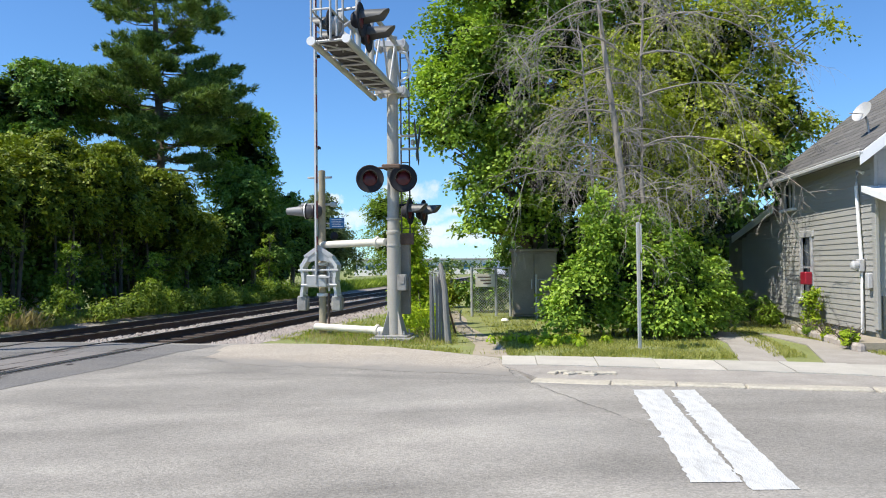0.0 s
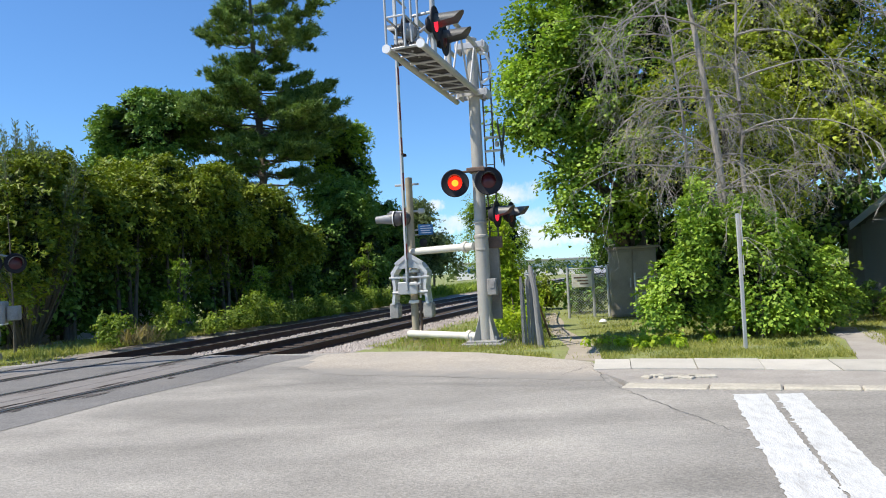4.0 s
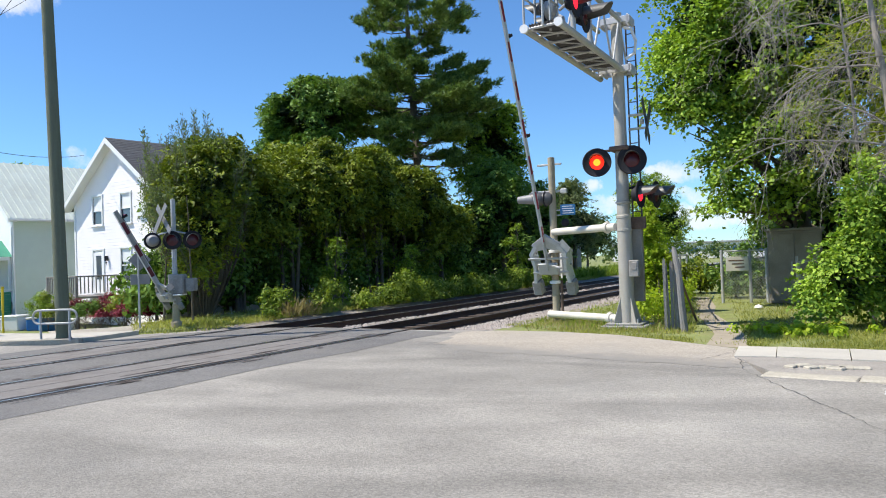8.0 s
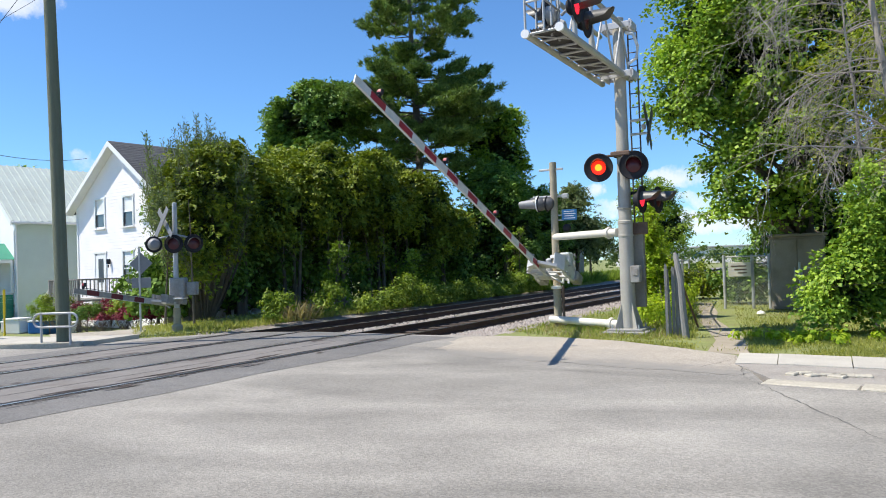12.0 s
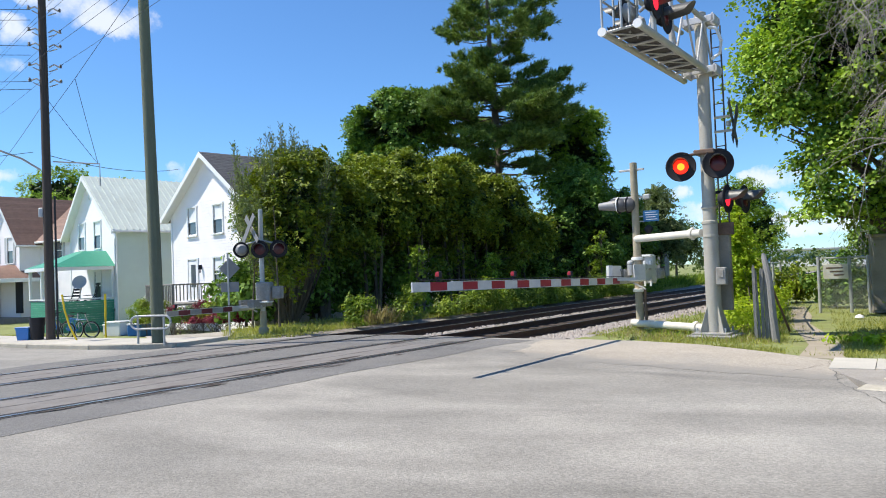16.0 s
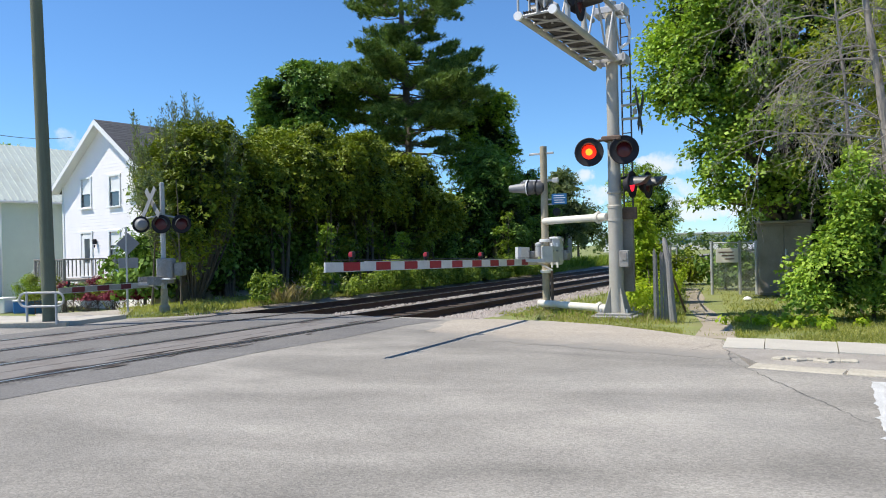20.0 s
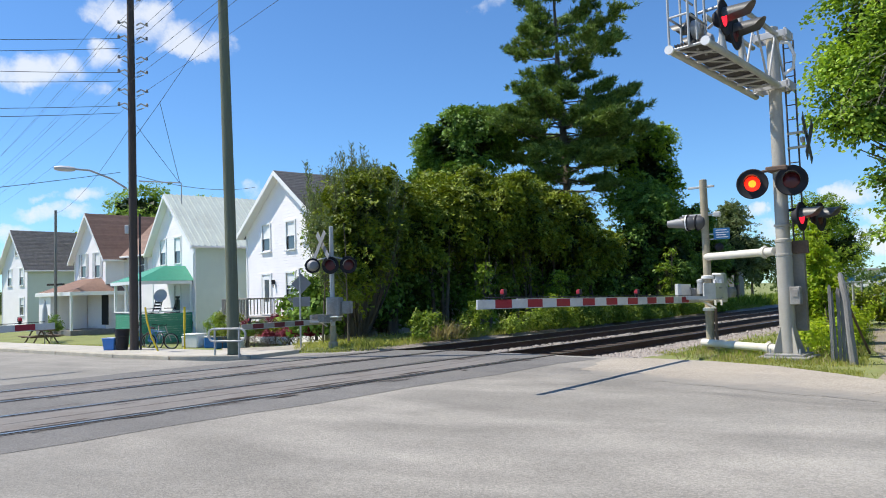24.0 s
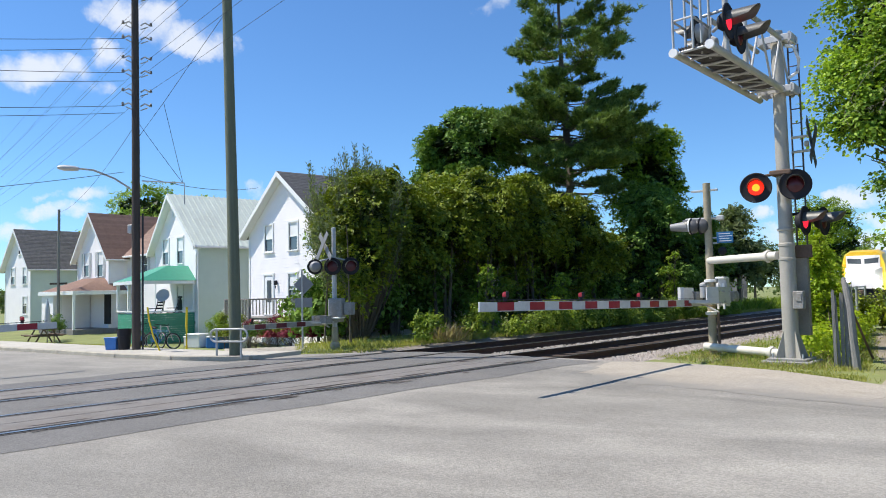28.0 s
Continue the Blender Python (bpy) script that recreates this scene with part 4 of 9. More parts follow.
# white edge line by the kerb across the tracks
sheet("road_line", [(-15.2, 6.6), (-13.2, 6.9), (-13.2, 7.0), (-15.2, 6.72)], 0.005, M["paint"], "worn white painted stop line", "road marking")

# driveway with two paved strips, trodden path
sheet("driveway", [(4.75, 11.93), (5.42, 11.7), (6.5, 14.8), (6.8, 17.2), (6.1, 17.6), (5.7, 15.0)], -0.02, M["strip"], "grey asphalt driveway strip", "driveway", thick=0.1)
sheet("driveway", [(5.94, 11.53), (7.25, 11.1), (7.75, 14.2), (7.5, 16.6), (7.15, 17.0), (7.05, 14.5)], -0.02, M["strip"], "grey asphalt driveway strip", "driveway", thick=0.1)
g = Geo()
for i in range(13):
    t = i / 12
    for (ax, ay), (bx, by) in (((-12.9, 15.0), (-17.2, 20.6)), ((-14.0, 14.75), (-19.3, 20.2)), ((-15.2, 14.6), (-21.4, 19.8))):
        x, y = ax + (bx - ax) * t, ay + (by - ay) * t
        g.v.append((x, y, gz(x, y) + 0.02))
for i in range(12):
    for j in range(2):
        g.f.append((i * 3 + j, (i + 1) * 3 + j, (i + 1) * 3 + j + 1, i * 3 + j + 1))
        g.m.append(0)
tagged(new("driveway", g.mesh("driveway", M["drive"])), "pale gravel drive beside the white house", "driveway", "", "structure")
sheet("footpath", [(0.5, 13.3), (1.15, 13.1), (1.2, 15.0), (0.95, 17.5), (0.65, 20), (0.7, 22.5), (0.5, 27), (0.1, 27), (0.2, 22), (0.25, 19.5), (0.5, 17), (0.65, 15.2)], -0.035, M["dirt"], "trodden dirt footpath through the grass", "footpath", thick=0.1)
# road cracks
cr = random.Random(9)
for (x0, y0), (x1, y1), n in (((1.0, 10.4), (1.95, 7.2), 26), ((0.92, 12.6), (1.0, 10.4), 14), ((0.9, 12.2), (0.4, 11.2), 10)):
    le, re = [], []
    for i in range(n + 1):
        t = i / n
        x, y = x0 + (x1 - x0) * t + cr.uniform(-0.022, 0.022), y0 + (y1 - y0) * t
        w = 0.0035 * (0.3 + math.sin(math.pi * t))
        le.append((x - w, y))
        re.append((x + w, y))
    sheet("road_crack", (le + re[::-1])[::-1], 0.009, M["groove"], "thin dark crack in the asphalt", "road crack", "structure")


# ---- crossing signals ----
ARM_RZ = -98.7          # the road is crossed in this direction
ACROSS = Vector((math.cos(radians(ARM_RZ)), math.sin(radians(ARM_RZ)), 0))
LIT_SIDE = glow_mat("lit_red_lamp_aside", (1.0, 0.02, 0.05), 1.3, (0.4, 0.02, 0.02))
ASIDE = Vector((-ACROSS.y, ACROSS.x, 0))
FLASHERS = []           # (rotor, lights first)


def aim(at, to, roll=0):
    """Local -y looks along the direction to; z stays up."""
    d = Vector(to)
    return Matrix.Translation(at) @ Matrix.Rotation(math.atan2(d.x, -d.y), 4, "Z") @ Matrix.Rotation(-math.asin(d.normalized().z), 4, "X")


TURN_X = Matrix.Rotation(radians(90), 4, "X")     # z axis to -y


def flasher(at, to, parent, first, r=0.305, back="black", flash=True, core=True, reach=0.27):
    """A round signal head: disc, lamp casing, hood, lens; the lamp turns behind its lens ring."""
    fl = part("signal_light", Geo().lathe([(0.0, -0.012), (r, -0.012), (r + 0.006, 0.0), (r, 0.012), (r * 0.96, 0.018), (r * 0.9, 0.006), (0.165, 0.006), (0.165, -0.012)], 32, TURN_X), M["black"], parent, "round black signal disc with red lamp", aim(at, to))
    part("lamp_casing", Geo().lathe([(0.165, -0.01), (0.16, -0.10), (0.11, -0.17), (0.04, -0.19), (0.0, -0.19)], 20, TURN_X), M[back], fl)
    hood = Geo()
    n = 14
    vs, fs = [], []
    for i in range(n + 1):
        a = radians(-10 + 200 * i / n)
        for ro, dep in ((0.162, 0.0), (0.162, reach - 0.16 * (1 - math.sin(max(0, a))) if 0 < a < math.pi else 0.06), (0.170, reach - 0.16 * (1 - math.sin(max(0, a))) if 0 < a < math.pi else 0.06), (0.170, 0.0)):
            vs.append((ro * math.cos(a), -0.006 - dep, ro * math.sin(a)))
    for i in range(n):
        for j in range(4):
            fs.append((i * 4 + j, i * 4 + (j + 1) % 4, (i + 1) * 4 + (j + 1) % 4, (i + 1) * 4 + j))
    hood.add(vs, fs)
    part("hood", hood, M["hood"], fl)
    if flash:
        g = Geo()
        g.lathe([(0.0, 0.028), (0.07, 0.022), (0.075, 0.018)], 20, TURN_X, 1)
        g.lathe([(0.075, 0.018), (0.12, 0.012), (0.15, 0.004), (0.155, 0.0)], 24, TURN_X, 0)
        g.lathe([(0.155, 0.0), (0.15, -0.004), (0.12, -0.016), (0.0, -0.026)], 24, TURN_X, 2)
        rotor = part("lamp", g, [LIT if core else LIT_SIDE, LIT_CORE if core else LIT_SIDE, M["lens"]], fl, "red signal lamp")
        FLASHERS.append((rotor, first))
    else:
        part("lens", Geo().lathe([(0.0, 0.02), (0.1, 0.012), (0.155, 0.0)], 20, TURN_X), M["lens"], fl)
    return fl


# the cantilever mast
MX, MY = -1.1, 16.65
mast = thing("signal_mast", "silver steel cantilever mast with red crossing lights", "signal mast", pose(MX, MY, 0))


def w(x, y, z):
    """World to the mast's space."""
    return (x - MX, y - MY, z)


part("base_plate", Geo().box((0, 0, 0.04), (0.75, 0.75, 0.05), ARM_RZ, 0.01).box((0, 0, -0.03), (0.95, 0.95, 0.1), ARM_RZ, 0.02), M["weight"], mast, "stained footing with steel plate")
part("column", Geo().lathe([(0.158, 0.05), (0.152, 2.3), (0.162, 2.31), (0.162, 2.36), (0.138, 2.38), (0.12, 6.75), (0.0, 6.8)], 24), M["mast"], mast, "tapering silver column with stains")
for i in range(4):
    a = radians(ARM_RZ + 45 + 90 * i)
    d = Vector((math.cos(a), math.sin(a), 0))
    sd = Vector((-d.y, d.x, 0)) * 0.008
    g = Geo().prism([d * 0.145 + Vector((0, 0, 0.06)) - sd, d * 0.34 + Vector((0, 0, 0.06)) - sd, d * 0.33 + Vector((0, 0, 0.1)) - sd, d * 0.152 + Vector((0, 0, 0.62)) - sd], sd * 2)
    part("gusset", g, M["mast"], mast)
    part("anchor_bolt", Geo().cyl(d * 0.4 + Vector((0, 0, 0.06)), d * 0.4 + Vector((0, 0, 0.16)), 0.018, n=8), M["galv"], mast)
# cantilever: two lower pipes, upper pipe, bracing and grating
ZL = 5.5
lo_l0, lo_l1 = Vector(w(-2.25, 12.83, ZL)), Vector(w(-1.55, 17.25, ZL))
lo_r0, lo_r1 = Vector(w(-1.62, 12.68, ZL)), Vector(w(-0.91, 17.12, ZL))
for a, b in ((lo_l0, lo_l1), (lo_r0, lo_r1)):
    d = (b - a).normalized()
    ch = part("lower_pipe", Geo().cyl(a, b, 0.062, n=16), M["galv"], mast)
    part("pipe_cap", Geo().cyl(a - d * 0.03, a + d * 0.02, 0.078, n=16), M["white_paint"], ch, "white round end cap")
ZU = 6.55
up_l0, up_r0 = Vector(w(-1.98, 14.5, ZU)), Vector(w(-1.35, 14.4, ZU))
up_l1, up_r1 = lo_l1 + Vector((0, -0.1, ZU - ZL)), lo_r1 + Vector((0, -0.1, ZU - ZL))
for a, b, l in ((up_l0, up_l1, lo_l0.lerp(lo_l1, 0.38)), (up_r0, up_r1, lo_r0.lerp(lo_r1, 0.38))):
    part("upper_pipe", Geo().tube([l + Vector((0, 0, 0.05)), a, b], 0.05, 12), M["galv"], mast)
for k in range(2):
    for a, b, u0, u1 in ((lo_l0, lo_l1, up_l0, up_l1), (lo_r0, lo_r1, up_r0, up_r1)):
        t0 = 0.44 + k * 0.28
        p = a.lerp(b, t0)
        q = u0.lerp(u1, min(1, (t0 - 0.38) / 0.62 + 0.22))
        part("brace", Geo().cyl(p, q, 0.022, n=8), M["galv"], mast)
        part("brace", Geo().cyl(q, a.lerp(b, t0 + 0.26), 0.022, n=8), M["galv"], mast)
for k in range(9):
    t = 0.01 + k * 0.115
    part("cross_tube", Geo().cyl(lo_l0.lerp(lo_l1, t), lo_r0.lerp(lo_r1, t), 0.026, n=8), M["galv"], mast)
for k in range(5):
    t = 0.02 + k * 0.17
    part("walkway_brace", Geo().cyl(lo_l0.lerp(lo_l1, t), lo_r0.lerp(lo_r1, t + 0.17), 0.016, n=6), M["galv"], mast)
g = Geo()
for k in range(130):
    t = 0.015 + k * 0.0062
    a, b = lo_l0.lerp(lo_l1, t), lo_r0.lerp(lo_r1, t)
    g.box((a + b) / 2 + Vector((0, 0, 0.055)), ((b - a).length - 0.15, 0.012, 0.045), math.degrees(math.atan2((b - a).y, (b - a).x)))
for k in range(9):
    u = 0.14 + k * 0.09
    a, b = lo_l0.lerp(lo_r0, u), lo_l1.lerp(lo_r1, u)
    b = a.lerp(b, 0.82)
    g.box((a + b) / 2 + Vector((0, 0, 0.058)), ((b - a).length, 0.006, 0.03), math.degrees(math.atan2((b - a).y, (b - a).x)))
part("walkway_grating", g, M["grate"], mast, "steel walkway grating")
for z in (ZL, ZU):
    g = Geo()
    c = Vector((0, 0, z))
    for s in (-1, 1):
        g.box(c + ACROSS * (0.19 * s), (0.04, 0.7, 0.14), ARM_RZ, 0.01)
        g.box(c + ASIDE * (0.3 * s), (0.42, 0.05, 0.2), ARM_RZ, 0.01)
    part("clamp", g, M["grey_box"], mast, "bolted clamp plates")
# railing at the tip
for sx, tt in ((0, 0.0), (0, 0.12), (1, 0.0), (1, 0.12), (1, 0.24)):
    a = (lo_l0 if sx == 0 else lo_r0).lerp(lo_l1 if sx == 0 else lo_r1, tt) if sx == 0 else lo_l0.lerp(lo_r0, 0.55).lerp(lo_l1.lerp(lo_r1, 0.55), tt * 0.7)
    part("rail_post", Geo().cyl(a, a + Vector((0, 0, 1.1)), 0.022, n=8), M["galv"], mast)
a, b = lo_l0, lo_l0.lerp(lo_l1, 0.25)
for z in (0.55, 1.1):
    part("hand_rail", Geo().tube([lo_l0.lerp(lo_r0, 0.55) + Vector((0, 0, z)), a + Vector((0, 0, z)), b + Vector((0, 0, z))], 0.02, 8), M["galv"], mast)
    part("hand_rail", Geo().tube([lo_l0.lerp(lo_r0, 0.55) + Vector((0, 0, z)), lo_l0.lerp(lo_r0, 0.55).lerp(lo_l1.lerp(lo_r1, 0.55), 0.18) + Vector((0, 0, z))], 0.02, 8), M["galv"], mast)
# overhead lights on a pipe near the tip
hp = lo_r0.lerp(lo_r1, 0.17)
part("light_pipe", Geo().cyl(hp, hp + Vector((0, 0, 1.25)), 0.05, n=12).lathe([(0.07, 1.22), (0.085, 1.27), (0.06, 1.33), (0, 1.35)], 12, Matrix.Translation(hp)), M["galv"], mast)
TO_ROAD = Vector((0.10, -0.99, 0)).normalized()
EAST, WEST = -ASIDE, ASIDE
if EAST.x < 0:
    EAST, WEST = WEST, EAST
e_dir = (EAST - ACROSS * 0.02).normalized()
flasher(hp + Vector((0.06, -0.05, 0.56)), e_dir, mast, True, core=False, reach=0.52)
flasher(hp + Vector((0.12, 0.62, 0.47)), e_dir, mast, False, core=False, reach=0.52)
flasher(hp + Vector((-0.5, 0.1, 0.5)), WEST, mast, True, back="grey_box", flash=False, reach=0.42)
flasher(hp + Vector((-0.46, 0.75, 0.45)), WEST, mast, False, back="grey_box", flash=False, reach=0.42)
part("light_bracket", Geo().tube([hp + Vector((-0.4, 0.15, 0.8)), hp + Vector((0, 0, 0.8)), hp + Vector((0.1, 0.55, 0.8))], 0.03, 8).tube([hp + Vector((-0.36, 0.75, 0.7)), hp + Vector((-0.05, 0.3, 0.72))], 0.03, 8), M["galv"], mast)
# main pair facing the road, second pair aside
flasher(w(-1.60, 16.45, 3.53), TO_ROAD, mast, True)
flasher(w(-0.86, 16.42, 3.53), TO_ROAD, mast, False)
part("light_bracket", Geo().tube([w(-1.60, 16.60, 3.6), w(-1.5, 16.62, 3.78), w(-1.1, 16.6, 3.8), w(-0.9, 16.6, 3.78), w(-0.86, 16.58, 3.6)], 0.03, 10).box(w(-1.1, 16.6, 3.8), (0.42, 0.42, 0.1), ARM_RZ, 0.02), M["rust"], mast, "rust-brown light bracket")
side = Vector((0.97, -0.24, 0)).normalized()
flasher(w(-0.72, 16.52, 2.80), side, mast, True, r=0.29, core=False, reach=0.4)
flasher(w(-0.42, 16.95, 2.80), side, mast, False, r=0.29, core=False, reach=0.4)
part("light_bracket", Geo().tube([w(-1.0, 16.7, 2.95), w(-0.75, 16.75, 2.98), w(-0.5, 16.9, 2.95)], 0.03, 10), M["black"], mast)
for z in (2.62, 2.02):
    part("band", Geo().lathe([(0.14, 0), (0.165, 0.01), (0.165, 0.05), (0.14, 0.06)], 20, Matrix.Translation((0, 0, z))), M["mast"], mast)
part("junction_box", Geo().box(w(-0.9, 16.5, 1.22), (0.2, 0.16, 0.36), -10, 0.015).box(w(-0.9, 16.42, 1.27), (0.1, 0.03, 0.16), -10, 0.008), M["weight"], mast, "weathered grey junction box")
# equipment rail and ladder behind the column
part("cable_duct", Geo().box(w(-0.86, 16.9, 1.35), (0.24, 0.14, 1.7), -10, 0.01), M["brown_metal"], mast, "dull brown cable duct")
part("ladder_guard", Geo().box(w(-0.86, 16.82, 2.2), (0.42, 0.08, 0.26), -10, 0.01), M["rust"], mast)
lad = [Vector(w(-0.93, 16.92, 2.3)), Vector(w(-0.74, 16.9, 2.3))]
for p in lad:
    part("ladder_rail", Geo().cyl(p, p + Vector((0, 0, 4.2)), 0.018, n=8), M["grate"], mast)
for k in range(14):
    part("rung", Geo().cyl(lad[0] + Vector((0, 0, 0.15 + k * 0.3)), lad[1] + Vector((0, 0, 0.15 + k * 0.3)), 0.012, n=6), M["grate"], mast)
# crossbuck
cbm = Matrix.Translation(w(-0.55, 16.85, 4.4)) @ Matrix.Rotation(math.atan2(EAST.y, EAST.x) + radians(4), 4, "Z")
for s in (-1, 1):
    # dark grey paints in the shadow on these boards
    part("crossbuck_board", Geo().box((0.02 * s, 0, 0), (0.015, 1.15, 0.21), bevel=0.003, m=Matrix.Rotation(radians(45 * s), 4, "X")), M["dark_grey"], mast, "crossbuck board in a shadow-dark grey", cbm)
part("crossbuck_bracket", Geo().box(w(-0.75, 16.85, 4.55), (0.4, 0.06, 0.05), -10, 0.01).box(w(-0.75, 16.85, 4.25), (0.4, 0.06, 0.05), -10, 0.01).box(w(-0.66, 16.88, 4.4), (0.09, 0.08, 0.12), -10, 0.02), M["cream"], mast)
part("conduit", Geo().tube([w(-0.94, 16.55, 6.4), w(-0.78, 16.55, 6.35), w(-0.7, 16.6, 6.1), w(-0.74, 16.65, 5.85), w(-0.92, 16.66, 5.75)], 0.035, 10), M["white_paint"], mast)

# the near gate post
GX, GY = -2.95, 18.2
gp = thing("gate_post", "weathered buff gate post with lights and blue sign", "gate post", pose(GX, GY, 0))


def v(x, y, z):
    return (x - GX, y - GY, z)


part("post", Geo().lathe([(0.095, -0.1), (0.092, 1.1), (0.085, 3.95), (0.0, 3.97)], 18), M["post"], gp, "weathered buff post")
part("top_crossbar", Geo().box((-0.05, 0, 3.78), (0.62, 0.05, 0.05), -8, 0.008), M["galv"], gp)
part("bracket", Geo().tube([(-0.5, -0.05, 3.12), (0.35, 0.03, 3.12)], 0.028, 8).box((0.28, 0.02, 3.12), (0.16, 0.12, 0.12), 0, 0.02), M["galv"], gp)
for dx, dy in ((-0.36, -0.05), (-0.16, -0.02)):
    fl = flasher((dx, dy, 2.95), WEST, gp, False, r=0.19, back="dark_grey", flash=False, reach=0.2)
part("light_hood", Geo().lathe([(0.13, 0.0), (0.125, 0.1), (0.085, 0.46), (0.075, 0.46), (0.11, 0.05), (0.12, 0.0)], 16, aim((-0.40, -0.06, 2.96), WEST) @ TURN_X), M["sign_back"], gp, "long tapering grey light hood")
part("hood_ring", Geo().lathe([(0.12, -0.03), (0.19, -0.03), (0.19, 0.0), (0.12, 0.0)], 20, aim((-0.39, -0.06, 2.96), WEST) @ TURN_X), M["white_paint"], gp, "white ring behind the hood")
# blue notice with bars of lettering
sg = part("sign", Geo().box((0, 0, 0), (0.36, 0.012, 0.26), 0, 0.01), M["blue"], gp, "blue notice with white lettering bars", pose(0.36, 0.02, 2.66, 0, 0, 8))
for k, wd in enumerate((0.24, 0.28, 0.22, 0.26)):
    part("lettering_bar", Geo().box((0.02 * ((k % 2) - 0.5), -0.0085, 0.085 - k * 0.055), (wd, 0.004, 0.016)), M["white_paint"], sg)
part("sign_bracket", Geo().box((0.12, 0.02, 2.66), (0.2, 0.03, 0.03), 8).box((0.12, 0.02, 2.54), (0.2, 0.03, 0.03), 8), M["galv"], gp)
part("bell", Geo().lathe([(0, 0.06), (0.09, 0.03), (0.1, -0.04), (0.02, -0.05)], 16, Matrix.Translation((0.28, 0.05, 2.35)) @ TURN_X), M["black"], gp)
part("stay_tube", Geo().cyl((0.16, -0.05, 0.0), (0.15, -0.02, 0.95), 0.035, n=10), M["rust"], gp)
part("stay_tube_cap", Geo().cyl((0.16, -0.05, 0.0), (0.16, -0.05, 0.1), 0.06, n=10), M["cream"], gp)
for z, over, nm in ((2.13, 0.0, "upper_pipe"), (0.14, 0.16, "lower_pipe")):
    a, b = Vector((0.0 - over, -0.02 - over * 0.1, z)), Vector(v(MX - 0.17, MY + 0.0, z))
    d = (b - a).normalized()
    pp = part(nm, Geo().cyl(a, b, 0.085, n=18), M["cream"], gp, "cream painted pipe to the mast")
    part("pipe_collar", Geo().cyl(b - d * 0.34, b - d * 0.24, 0.115, n=18).box(b - d * 0.29, (0.07, 0.06, 0.27), 0, 0.01), M["cream"], pp)


def gate(base, rz, length, lamps, group, weight=1.0, red=9, coats=("red_paint", "arm_white")):
    """A barrier arm with counterweights that turns about its pivot; its local x runs along the arm."""
    ga = thing("barrier_arm", "red and white striped barrier arm with red lamps", "barrier arm", pose(*base, 0, 0, rz), group)
    seg = (length - 0.75) / (2 * red)
    for i in range(2 * red):
        x0 = 0.75 + i * seg
        h = 0.13
        part("stripe", Geo().box((x0 + seg / 2, 0, 0), (seg, 0.032, h), bevel=0.004), M[coats[i % 2]], ga, "red reflective stripe" if i % 2 == 0 else "white reflective stripe")
    part("arm_bracket", Geo().box((0.42, 0, 0), (0.75, 0.05, 0.14), bevel=0.01).box((0.1, 0, 0), (0.3, 0.5, 0.08), bevel=0.02), M["galv"], ga)
    part("bottom_rail", Geo().box((0.75 + (length - 0.75) / 2, 0, -0.069), (length - 0.75, 0.042, 0.01)), M["arm_white"], ga)
    part("top_rail", Geo().box((length * 0.46, 0, 0.07), (length * 0.84, 0.04, 0.01)), M["arm_white"], ga)
    part("cable", Geo().tube([(0.5, 0, 0.097), (length * 0.5, 0, 0.1), (length - 0.2, 0, 0.097)], 0.008, 6), M["wire"], ga)
    for x in lamps:
        la = part("arm_lamp", Geo().lathe([(0.03, 0), (0.03, 0.05), (0.05, 0.06), (0.05, 0.07)], 12, Matrix.Translation((x, 0, 0.075))), M["black"], ga, "red arm lamp")
        part("lamp_hood", Geo().box((x, 0.042, 0.175), (0.07, 0.03, 0.1), bevel=0.012), M["black"], la)
        part("lamp_glass", Geo().lathe([(0.0, -0.035), (0.036, -0.03), (0.046, -0.015), (0.046, 0.015), (0.036, 0.03), (0.0, 0.035)], 16, Matrix.Translation((x, 0, 0.175)) @ Matrix.Rotation(radians(90), 4, "Y")), ARM_LAMP, la)
    k = weight
    # the fork that carries the weights: bowed side plates, gable hood, blocks
    for s in (-1, 1):
        y = 0.04 * k
        ring = [(0.72, 0.30), (0.48, 0.47), (0.12, 0.42), (-0.28, 0.47), (-0.28, 0.40), (0.12, 0.35), (0.44, 0.39), (0.64, 0.25)]
        poly = [(a_ * k, y + b_ * s * k, 0.0) for a_, b_ in ring]
        part("side_plate", Geo().prism(poly if s < 0 else poly[::-1], (0, 0, 0.36 * k)), M[coats[1]], ga, "dull bowed side plate")
        part("counterweight", Geo().box((-0.44 * k, y + 0.43 * s * k, 0.15 * k), (0.36 * k, 0.22 * k, 0.24 * k), bevel=0.02).box((-0.44 * k, y + 0.43 * s * k, 0.15 * k), (0.30 * k, 0.27 * k, 0.16 * k), bevel=0.02), M["weight"], ga, "grey counterweight block")
        for bx_ in (-0.2, 0.1, 0.4):
            part("bolt", Geo().cyl((bx_ * k, y + 0.36 * s * k, 0.26 * k), (bx_ * k, y + 0.47 * s * k, 0.26 * k), 0.022 * k, n=8), M["galv"], ga)
        hood_ = [(0.97, 0.0), (0.72, 0.37), (0.64, 0.31), (0.86, 0.0)]
        poly = [(a_ * k, y + b_ * s * k, 0.0) for a_, b_ in hood_]
        part("fork_hood", Geo().prism(poly if s < 0 else poly[::-1], (0, 0, 0.07 * k)), M["grey_box"], ga, "pale gable-shaped fork plate")
        part("web_plate", Geo().prism([(0.9 * k, y, 0.02), (0.68 * k, y + 0.33 * s * k, 0.02), (0.55 * k, y + 0.3 * s * k, 0.02), (0.6 * k, y, 0.02)][::-s], (0, 0, 0.02)), M["galv"], ga)
    part("cross_bar", Geo().box((0.36 * k, 0.04 * k, 0.0), (0.05 * k, 1.02 * k, 0.03), bevel=0.008), M["galv"], ga)
